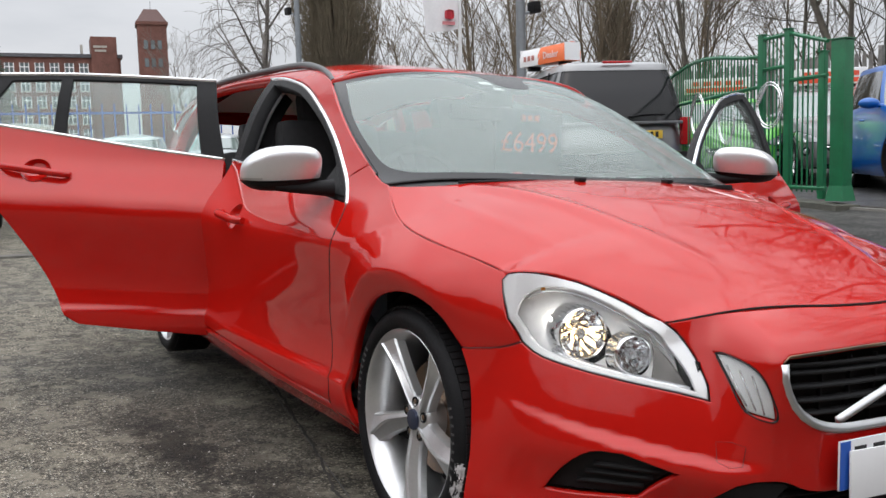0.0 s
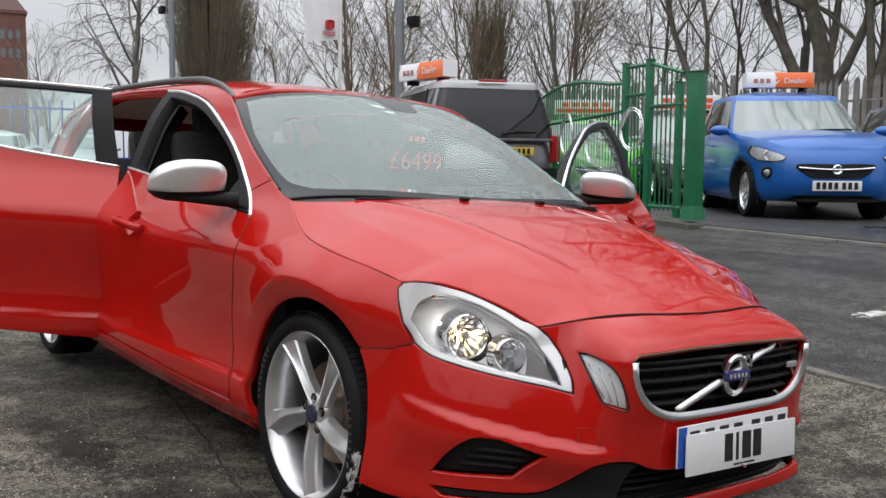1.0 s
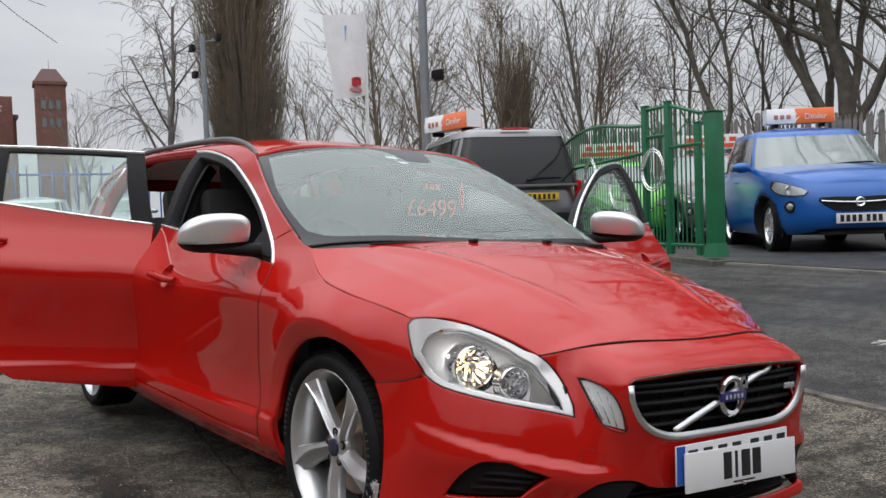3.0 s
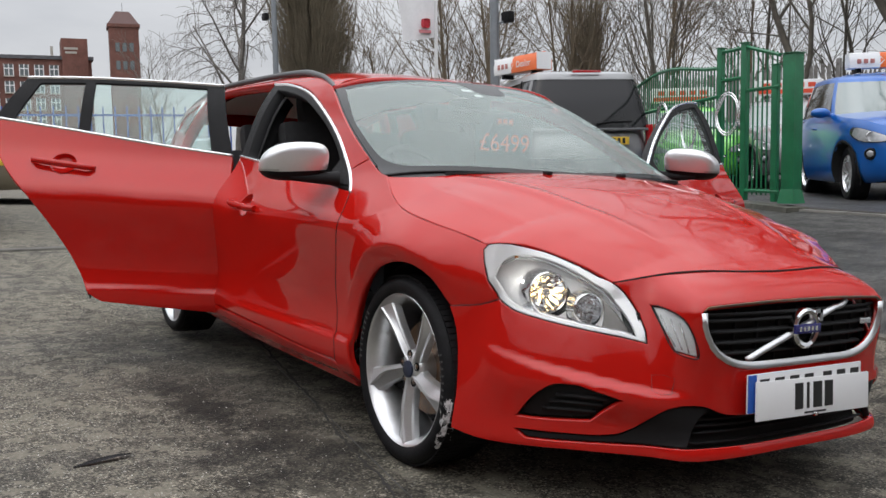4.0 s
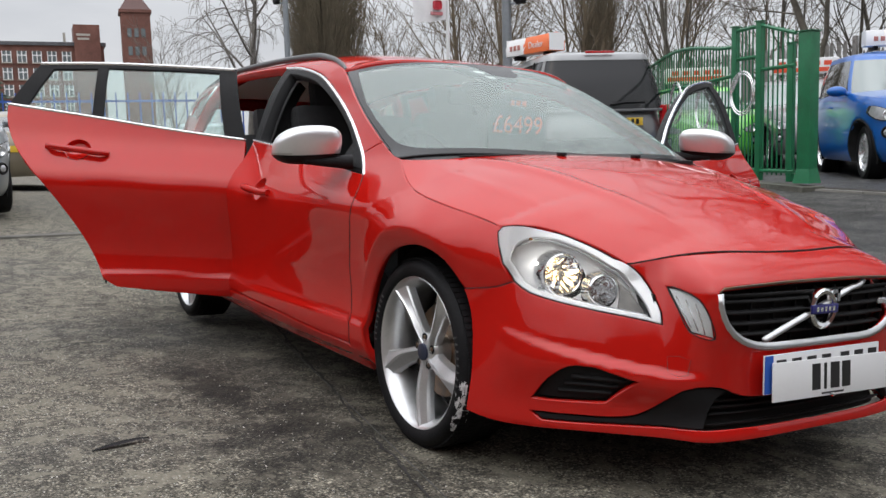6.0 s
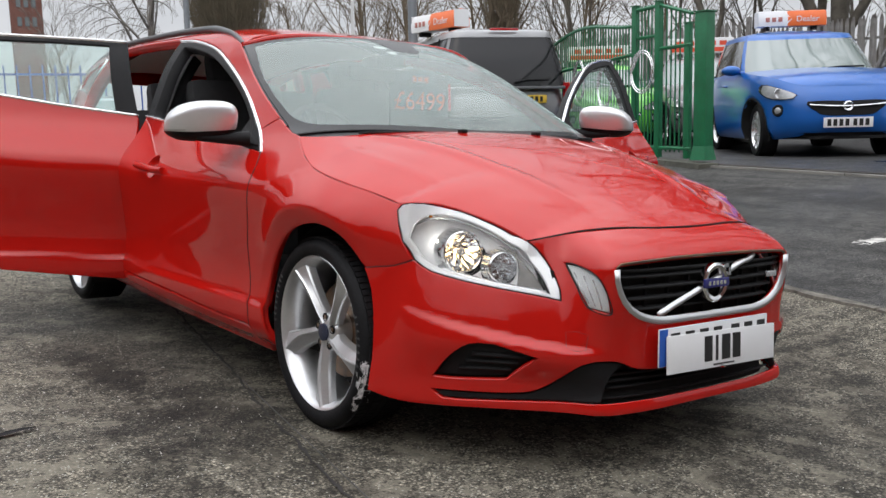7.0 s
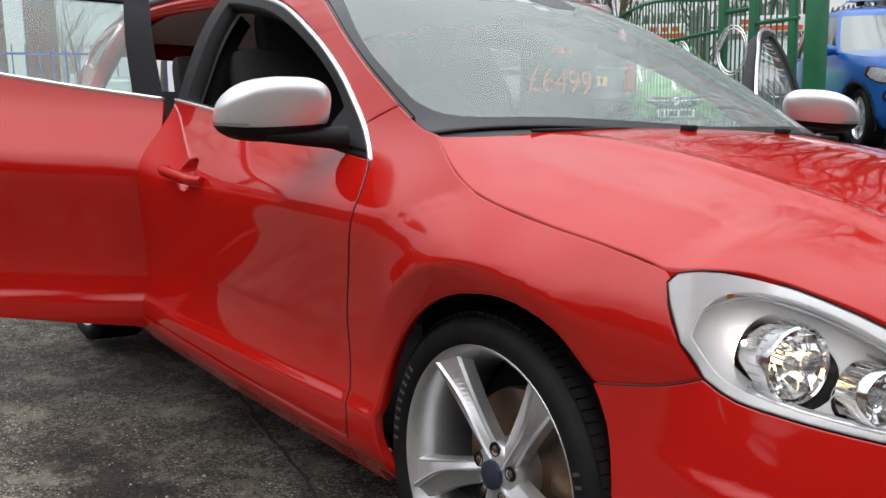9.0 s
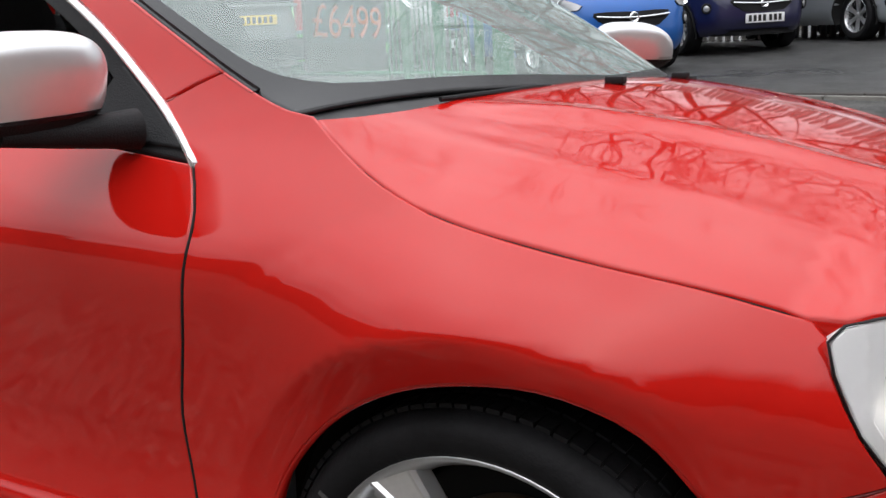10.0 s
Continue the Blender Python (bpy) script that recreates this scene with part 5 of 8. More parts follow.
    for y, wide in ((-0.032, 0.022), (0.0, 0.026), (0.034, 0.024)):
        part("heading_bar", boxed(0.0065, y, 0.088, 0.002, wide, 0.026), orange, board)
    lining = bmesh.new()
    rows = []
    for x in (-1.05, -1.4, -2.0, -2.7, -3.35):
        rows.append([lining.verts.new((x, y, roof(x, y)[2] - 0.045)) for y in (-0.52, -0.3, 0.0, 0.3, 0.52)])
    for a, b in zip(rows, rows[1:]):
        for i in range(4):
            lining.faces.new((a[i], a[i + 1], b[i + 1], b[i]))
    part("headlining", lining, shader("headlining_cloth", (0.82, 0.81, 0.79), 0.9), car)


def swing(p, q, deg):
    """Carries point p to q and turns by deg about the upright."""
    return Matrix.Translation((*q, 0)) @ pose(0, 0, 0, 0, 0, deg) @ Matrix.Translation((-p[0], -p[1], 0))


front_end()
for k in (1, -1):
    headlight(k)
    body_side(-k)
top_side()
tail()
cabin()
front_door(-1)
rear_door(-1, swing((-1.845, -0.92), (-1.79, -0.86), 65))
front_door(1, Matrix.Translation((-0.12, -0.045, 0.062)) @ swing((-0.45, 0.84), (-0.45, 0.82), -65), glazed=True)
rear_door(1)
for wx, ws in ((0.0, -1), (0.0, 1), (-2.776, -1), (-2.776, 1)):
    build_wheel(wx, ws)


# ---- ground ----
def asphalt(name, light, dark, patch=1.0, stain_and_shade=(), damp=(0.72, 0.95), tracks=None):
    """Worn tarmac: broad stains, shade painted in, pale chips of stone, tyre grime, a wet sheen where it is darkest."""
    m = bpy.data.materials.new(name)
    m.use_nodes = True
    nodes, links = m.node_tree.nodes, m.node_tree.links
    b = nodes["Principled BSDF"]
    b.inputs["Specular IOR Level"].default_value = 0.30
    tc = nodes.new("ShaderNodeTexCoord")

    def noise_node(scale, detail, rough=0.6):
        n = nodes.new("ShaderNodeTexNoise")
        n.inputs["Scale"].default_value, n.inputs["Detail"].default_value, n.inputs["Roughness"].default_value = scale, detail, rough
        links.new(tc.outputs["Object"], n.inputs["Vector"])
        return n

    def ramp(src, *stops):
        r = nodes.new("ShaderNodeValToRGB")
        while len(r.color_ramp.elements) < len(stops):
            r.color_ramp.elements.new(0.5)
        for e, (p, c) in zip(r.color_ramp.elements, stops):
            e.position, e.color = p, (*c, 1) if isinstance(c, tuple) else (c, c, c, 1)
        links.new(src, r.inputs["Fac"])
        return r.outputs["Color"]

    def blend(kind, f, a, c):
        x = nodes.new("ShaderNodeMix")
        x.data_type, x.blend_type = "RGBA", kind
        if isinstance(f, float):
            x.inputs["Factor"].default_value = f
        else:
            links.new(f, x.inputs["Factor"])
        for s, v in (("A", a), ("B", c)):
            if isinstance(v, tuple):
                x.inputs[s].default_value = (*v, 1)
            else:
                links.new(v, x.inputs[s])
        return x.outputs["Result"]

    def scaled(src, weight):
        k = nodes.new("ShaderNodeMapRange")
        k.inputs["From Min"].default_value, k.inputs["From Max"].default_value = 1.9, 2.5
        k.inputs["To Min"].default_value, k.inputs["To Max"].default_value = weight, 0.0
        links.new(src, k.inputs["Value"])
        return k.outputs["Result"]

    broad = noise_node(0.55 * patch, 7, 0.62)
    mid = noise_node(3.2, 8, 0.7)
    fine = noise_node(70, 6, 0.78)
    grit = noise_node(16, 5, 0.7)
    chip = nodes.new("ShaderNodeTexVoronoi")
    chip.inputs["Scale"].default_value = 95
    links.new(tc.outputs["Object"], chip.inputs["Vector"])
    base = blend("MIX", ramp(broad.outputs["Fac"], (0.36, 0.0), (0.60, 1.0)), dark, light)
    base = blend("MULTIPLY", 0.85, base, ramp(mid.outputs["Fac"], (0.32, 0.42), (0.52, 1.0), (0.75, 1.4)))
    base = blend("MULTIPLY", 0.7, base, ramp(grit.outputs["Fac"], (0.36, 0.40), (0.62, 1.45)))
    base = blend("MULTIPLY", 0.55, base, ramp(fine.outputs["Fac"], (0.37, 0.16), (0.50, 0.82), (0.64, 2.1)))
    # bare aggregate, each stone of its own tone with a dark gap round it
    stone = nodes.new("ShaderNodeTexVoronoi")
    stone.inputs["Scale"].default_value = 118
    links.new(tc.outputs["Object"], stone.inputs["Vector"])
    base = blend("MULTIPLY", 1.0, base, ramp(stone.outputs["Color"], (0.15, 0.40), (0.50, 0.95), (0.85, 2.0)))
    base = blend("MULTIPLY", 0.9, base, ramp(stone.outputs["Distance"], (0.30, 1.12), (0.62, 0.35)))
    # where the fine binder still fills the gaps the face is paler and smooth
    skin = noise_node(8.5, 8, 0.72)
    base = blend("MIX", ramp(skin.outputs["Fac"], (0.525, 0.0), (0.55, 0.85)), base, blend("MULTIPLY", 0.8, tuple(0.82 * v for v in light), ramp(fine.outputs["Fac"], (0.35, 0.55), (0.65, 1.5))))
    if tracks is not None:
        # grime drawn out along the way that wheels take
        turn_ = nodes.new("ShaderNodeMapping")
        turn_.inputs["Rotation"].default_value, turn_.inputs["Scale"].default_value = (0, 0, radians(tracks)), (0.45, 3.6, 1.0)
        links.new(tc.outputs["Object"], turn_.inputs["Vector"])
        drawn = nodes.new("ShaderNodeTexNoise")
        drawn.inputs["Scale"].default_value, drawn.inputs["Detail"].default_value, drawn.inputs["Roughness"].default_value = 1.3, 7, 0.65
        links.new(turn_.outputs["Vector"], drawn.inputs["Vector"])
        base = blend("MULTIPLY", 0.9, base, ramp(drawn.outputs["Fac"], (0.36, 0.30), (0.50, 1.0), (0.66, 1.5)))
    specks = ramp(chip.outputs["Distance"], (0.22, 1.0), (0.36, 0.0))
    pick = ramp(chip.outputs["Color"], (0.70, 0.0), (0.78, 0.9))
    base = blend("MIX", blend("MULTIPLY", 1.0, specks, pick), base, tuple(min(0.44, 2.6 * v) for v in light))
    # spilt oil and damp, and painted shade beside the car, ragged at the edge
    for sx, sy, rx, ry, weight in stain_and_shade:
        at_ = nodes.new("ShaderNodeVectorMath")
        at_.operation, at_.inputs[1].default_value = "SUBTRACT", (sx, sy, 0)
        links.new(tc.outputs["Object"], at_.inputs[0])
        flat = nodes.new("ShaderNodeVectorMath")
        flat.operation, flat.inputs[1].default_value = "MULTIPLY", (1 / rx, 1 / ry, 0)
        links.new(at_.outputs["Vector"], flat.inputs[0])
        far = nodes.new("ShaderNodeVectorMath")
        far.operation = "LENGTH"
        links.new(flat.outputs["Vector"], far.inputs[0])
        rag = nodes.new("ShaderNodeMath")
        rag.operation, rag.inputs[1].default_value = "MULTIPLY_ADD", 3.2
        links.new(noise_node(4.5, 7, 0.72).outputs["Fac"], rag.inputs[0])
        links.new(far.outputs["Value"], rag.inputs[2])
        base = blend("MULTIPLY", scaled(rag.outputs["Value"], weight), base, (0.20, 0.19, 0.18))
    links.new(base, b.inputs["Base Color"])
    wet = ramp(broad.outputs["Fac"], (0.36, damp[0]), (0.60, damp[1]))
    links.new(wet, b.inputs["Roughness"])
    bump = nodes.new("ShaderNodeBump")
    bump.inputs["Strength"].default_value, bump.inputs["Distance"].default_value = 0.55, 0.006
    links.new(fine.outputs["Fac"], bump.inputs["Height"])
    links.new(bump.outputs["Normal"], b.inputs["Normal"])
    return m


# the long patches by the car's side paint its shade along with real damp
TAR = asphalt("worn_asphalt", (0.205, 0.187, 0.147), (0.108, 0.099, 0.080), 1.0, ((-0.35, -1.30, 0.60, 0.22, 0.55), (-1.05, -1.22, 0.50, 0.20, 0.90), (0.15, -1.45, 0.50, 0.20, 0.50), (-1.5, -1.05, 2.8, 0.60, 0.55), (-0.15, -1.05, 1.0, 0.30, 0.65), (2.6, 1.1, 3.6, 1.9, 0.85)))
APRON_TAR = asphalt("dark_streaked_asphalt", (0.066, 0.064, 0.059), (0.034, 0.033, 0.031), 0.9, ((0.9, 3.0, 1.6, 0.35, 0.75), (-0.9, 4.3, 2.4, 0.4, 0.7)), (0.38, 0.75), -70)
LOT_TAR = asphalt("dark_wet_asphalt", (0.055, 0.054, 0.052), (0.027, 0.027, 0.027), 0.6, (), (0.22, 0.55))
CONCRETE = shader("worn_concrete", (0.15, 0.145, 0.13), 0.85, mottle=0.35, scale=4, bump=0.5, bump_scale=80)
CONCRETE_DARK = shader("oily_joint", (0.05, 0.048, 0.045), 0.7, mottle=0.5, scale=8)
RISE_Y = curve((-8.0, 0.30), (1.0, -0.055), (1.6, -0.02), (2.4, 0.08), (4.0, 0.33), (4.9, 0.47), (6.0, 0.54), (8.0, 0.52), (12.0, 0.62))


def height(x, y):
    y = max(-6.0, min(12.0, y))
    near = RISE_Y(y) if y > 1.0 else -0.055 * y
    left = 0.063 * max(0.0, min(7.0, -3.6 - x))
    return near + left * (1 - ease(y, 1.0, 5.0))


def sheet(name, xs, ys, material, lift=0.0, label="", kind="structure"):
    verts = [(x, y, height(x, y) + lift) for y in ys for x in xs]
    n = len(xs)
    faces = [(j * n + i, j * n + i + 1, (j + 1) * n + i + 1, (j + 1) * n + i) for j in range(len(ys) - 1) for i in range(n - 1)]
    ob = new(name, mesh_from(name, verts, faces, material))
    return tagged(ob, label, name.split("_")[0], kind=kind)


def spread(a, b, step):
    n = max(1, int((b - a) / step))
    return [a + (b - a) * i / n for i in range(n + 1)]


FAR = [15, 20, 30, 60, 150, 400, 900]
sheet("ground", [-v for v in FAR[::-1]] + spread(-12, 12, 0.5) + FAR, [-v for v in FAR[::-1]] + spread(-9, 12.5, 0.35) + FAR, TAR, label="worn grey asphalt yard, oil-stained, with painted shade beside the car")
sheet("road_lot", spread(-40, 14, 0.5), spread(5.15, 40, 0.5), LOT_TAR, 0.004, "dark damp asphalt of the sales lot")


apron_v = []
for k in range(13):
    for x in spread(-14, 12, 0.5):
        near, far = 2.40 - 0.194 * (x + 1), 5.32 - 0.129 * (x + 3.45)
        y = near + (far - near) * k / 12
        apron_v.append((x, y, height(x, y) + 0.005))
apron_n = len(apron_v) // 13
apron = new("road_apron", mesh_from("road_apron", apron_v, [(k * apron_n + i, k * apron_n + i + 1, (k + 1) * apron_n + i + 1, (k + 1) * apron_n + i) for k in range(12) for i in range(apron_n - 1)], APRON_TAR))
tagged(apron, "dark streaked asphalt before the gateway", "road", kind="structure")


def slab(name, a, b, width, thick, material, label, category, pieces=1, lift=0.0, ragged=0.0):
    """A run of bars laid on the ground from a to b, a thing with one part for each stone."""
    a, b = Vector((*a, 0)), Vector((*b, 0))
    d = (b - a).normalized()
    t = Vector((-d.y, d.x, 0))
    root = new(name)
    root.location = (a + b) / 2
    tagged(root, label, category, kind="structure")
    n = pieces
    for i in range(n):
        p, q = a.lerp(b, i / n) + d * 0.006, a.lerp(b, (i + 1) / n) - d * 0.006
        bm = bmesh.new()
        m = 40 if ragged else 6
        rows = []
        wide = width
        for j in range(m + 1):
            c = p.lerp(q, j / m)
            h = height(c.x, c.y) + lift
            if ragged:
                width = wide * (1 + ragged * (noise.noise((c.x * 3.1, c.y, 1.0)) + 0.7 * noise.noise((c.x * 11.0, c.y, 4.0))))
                c = c + t * wide * ragged * 0.5 * noise.noise((c.x * 5.0, 2.0, c.y))
            rows.append([bm.verts.new(v) for v in (c - t * width / 2 + Vector((0, 0, h - 0.02)), c - t * (width / 2 - 0.01) + Vector((0, 0, h + thick)), c + t * (width / 2 - 0.01) + Vector((0, 0, h + thick)), c + t * width / 2 + Vector((0, 0, h - 0.02)))])
        for r, s in zip(rows, rows[1:]):
            for k in range(3):
                bm.faces.new((r[k], r[k + 1], s[k + 1], s[k]))
        bm.faces.new(rows[0])
        bm.faces.new(rows[-1])
        ob = part("kerb_stone", bm, material, root)
        ob.matrix_parent_inverse = Matrix.Translation(root.location).inverted()


slab("kerb", (-3.45, 5.36), (9.0, 3.75), 0.10, 0.022, CONCRETE, "worn flush kerb stones across the gateway", "kerb", 13)
slab("gate_track", (-3.45, 5.53), (9.0, 3.92), 0.12, 0.012, shader("rusted_track", (0.030, 0.025, 0.021), 0.6, mottle=0.5, scale=9), "rusty dark gate track set in the ground", "track", 4)


def ground_crack():
    """A crooked crack along the edge of an old patch of asphalt, beside the car."""
    way = curve((-3.2, -0.30), (-1.96, -0.56), (-0.96, -0.76), (-0.2, -0.93), (0.1, -0.985), (0.9, -1.15))
    verts, faces = [], []
    n = 260
    for i in range(n + 1):
        x = -3.2 + 4.1 * i / n
        y = way(x) + 0.020 * noise.noise((x * 6.0, 0.0, 3.0)) + 0.010 * noise.noise((x * 23.0, 1.0, 3.0))
        w = 0.005 + 0.004 * noise.noise((x * 9.0, 5.0, 1.0))
        for d in (-w, w):
            verts.append((x, y + d, height(x, y + d) + 0.004))
    for i in range(n):
        faces.append((2 * i, 2 * i + 2, 2 * i + 3, 2 * i + 1))
    ob = new("ground_crack", mesh_from("ground_crack", verts, faces, shader("crack_grime", (0.022, 0.020, 0.018), 0.9, mottle=0.4, scale=40)))
    tagged(ob, "dark crooked crack in the worn asphalt", "crack", kind="structure")


ground_crack()
JOINT_GREY = shader("joint_grey", (0.13, 0.12, 0.10), 0.9, mottle=0.75, scale=9, bump=0.3, bump_scale=60)
slab("drain_channel", (-1.0, 2.42), (5.5, 1.16), 0.085, 0.010, JOINT_GREY, "worn grey joint in the asphalt", "joint", 5, ragged=0.75)
slab("tar_joint", (-2.7, -0.46), (0.75, -1.06), 0.022, 0.003, CONCRETE_DARK, "thin tar-filled joint in the asphalt", "joint", 1)
slab("tar_patch", (-6.70, -2.75), (-7.25, -0.3), 0.42, 0.004, shader("trench_tar", (0.085, 0.080, 0.068), 0.8, mottle=0.5, scale=6, bump=0.4, bump_scale=70), "dark tar-filled trench strip", "trench", 1)


def blotch(name, x, y, rx, ry, material, label, turn=0.0, thick=0.009):
    """A thin irregular patch lying on the ground."""
    bm = bmesh.new()
    grid = {}

    def spot(i, j):
        if (i, j) not in grid:
            u, v = rx * 1.15 * (i / 15 - 1), ry * 1.15 * (j / 11 - 1)
            px, py = x + u * math.cos(turn) - v * math.sin(turn), y + u * math.sin(turn) + v * math.cos(turn)
            grid[i, j] = bm.verts.new((px, py, height(px, py) + thick))
        return grid[i, j]

    for i in range(30):
        for j in range(22):
            d = math.hypot(i / 15 - 0.97, j / 11 - 0.95)
            k = noise.noise((i * 0.22 + x, j * 0.22, y)) + 0.7 * noise.noise((i * 0.6, j * 0.6 + y, x))
            if k > 1.5 * (d - 0.62):
                bm.faces.new((spot(i, j), spot(i + 1, j), spot(i + 1, j + 1), spot(i, j + 1)))
    me = bpy.data.meshes.new(name)
    bmesh.ops.recalc_face_normals(bm, faces=bm.faces)
    bm.to_mesh(me)
    bm.free()
    me.materials.append(material)
    return tagged(new(name, me), label, "stain")


SCUFF = shader("pale_scuff", (0.42, 0.41, 0.385), 0.8, mottle=0.6, scale=14)
blotch("paint_scuff", -0.31, 3.31, 0.15, 0.09, SCUFF, "pale scuffed patch on the asphalt", 0.6)
blotch("paint_scuff", 0.63, 2.57, 0.15, 0.07, shader("dull_scuff", (0.24, 0.23, 0.21), 0.85, mottle=0.6, scale=14), "dull worn patch on the asphalt", 0.3)
blotch("paint_scuff", 0.06, 3.22, 0.14, 0.08, SCUFF, "pale scuffed patch on the asphalt", 0.5)
bm = bmesh.new()
rows = []
for k in range(9):
    t = k / 8
    w = 0.019 * math.sin(math.pi * (0.08 + 0.86 * t))
    c = Vector((-0.43 - 0.04 * t, -1.81 + 0.19 * t, height(-0.44, -1.7) + 0.004 + 0.005 * math.sin(math.pi * t)))
    rows.append([bm.verts.new(c + Vector((s * w, 0, 0.004 * abs(s)))) for s in (-1, -0.4, 0.4, 1)])
for a, b in zip(rows, rows[1:]):
    for i in range(3):
        bm.faces.new((a[i], a[i + 1], b[i + 1], b[i]))
leaf_me = bpy.data.meshes.new("rubber_scrap")
bm.to_mesh(leaf_me)
bm.free()
leaf_me.materials.append(RUBBER)
tagged(new("rubber_scrap", leaf_me), "curled dark rubber scrap lying on the asphalt", "scrap")


def gravel(n, seed):
    """Loose chips of stone and grit strewn over the yard."""
    rng = random.Random(seed)
    verts, faces = [], []
    for i in range(n):
        if i % 4:
            x, y = rng.uniform(-3.8, 1.4), rng.uniform(-3.0, -0.95)
        else:
            x, y = rng.uniform(0.9, 3.2), rng.uniform(-1.0, 3.0)
        size = rng.uniform(0.0015, 0.0042) * (1.8 if rng.random() < 0.05 else 1.0)
        z, a = height(x, y), rng.uniform(0, math.tau)
        b = len(verts)
        for k in range(4):
            t = a + k * math.tau / 4
            g = size * rng.uniform(0.7, 1.3)
            verts.append((x + g * math.cos(t), y + g * math.sin(t), z - 0.001))
        verts.append((x, y, z + size * rng.uniform(0.5, 1.0)))
        faces += [(b + k, b + (k + 1) % 4, b + 4) for k in range(4)]
    chip = shader("stone_chips", (0.20, 0.185, 0.155), 0.9, mottle=0.6, scale=40, tone=(0.62, 0.60, 0.56))
    ob = new("loose_gravel", mesh_from("loose_gravel", verts, faces, chip, smooth=False))
    tagged(ob, "loose pale stone chips strewn over worn asphalt", "gravel", kind="stuff")


gravel(5200, 7)


# ---- parked cars ----
CAR_GLASS = shader("car_window", (0.035, 0.042, 0.042), 0.04, spec=0.9, coat=1.0)
LAMP_SILVER = shader("lamp_silver", (0.85, 0.86, 0.88), 0.22, 0.45, 0.8, mottle=0.35, scale=30, tone=(0.40, 0.41, 0.43))
PRIVACY = shader("near_black_glass", (0.016, 0.016, 0.018), 0.08, spec=0.5)
CAR_GLASS_PALE = shader("car_screen", (0.13, 0.17, 0.16), 0.04, spec=0.9, coat=1.0)


def sgnpow(v, e):
    return math.copysign(abs(v) ** e, v)


def patch(name, f, us, vs, material, parent, label=""):
    verts = [f(u, v) for v in vs for u in us]
    n = len(us)
    faces = [(j * n + i, j * n + i + 1, (j + 1) * n + i + 1, (j + 1) * n + i) for j in range(len(vs) - 1) for i in range(n - 1)]
    me = mesh_from(name, verts, faces, material)
    bm = bmesh.new()
    bm.from_mesh(me)
    bmesh.ops.remove_doubles(bm, verts=bm.verts, dist=1e-5)
    bmesh.ops.recalc_face_normals(bm, faces=bm.faces)
    bm.to_mesh(me)
    bm.free()
    return hang(name, me, parent, label)


def road_wheel(parent, x, y, r, spokes, sgn):
    m = pose(x, y, r, 0, 0, 0 if sgn < 0 else 180)
    rr = r * 0.68
    tyre = part("wheel", lathe(bmesh.new(), [(rr, -0.09), (rr + 0.02, -0.102), (r * 0.9, -0.106), (r * 0.98, -0.088), (r, -0.05), (r, 0.09), (rr, 0.09)], 40), RUBBER, parent, m=m)
    part("rim", lathe(bmesh.new(), [(0.0005, 0.0), (rr * 0.9, 0.0), (rr * 0.93, -0.07), (rr, -0.096), (rr * 1.03, -0.094), (rr * 1.03, -0.06)], 40), SATIN, tyre)
    part("wheel_back", lathe(bmesh.new(), [(0.0005, -0.012), (rr * 0.9, -0.012)], 32), DARK, tyre)
    part("hub", lathe(bmesh.new(), [(0.0005, -0.072), (0.03, -0.070), (0.045, -0.06), (0.05, -0.02)], 20), SILVER, tyre)
    for k in range(spokes):
        t = Matrix.Rotation(k * math.tau / spokes, 4, "Y")
        bm = bmesh.new()
        rows = [[bm.verts.new(t @ Vector((c * (0.018 + 0.012 * q), -0.062 - 0.014 * q + d, -(0.03 + (rr - 0.04) * q)))) for c, d in ((-1, 0.03), (-0.8, 0), (0.8, 0), (1, 0.03))] for q in (0, 0.5, 1)]
        for a, b in zip(rows, rows[1:]):
            for i in range(3):
                bm.faces.new((a[i], a[i + 1], b[i + 1], b[i]))
        part("spoke", bm, SILVER, tyre)


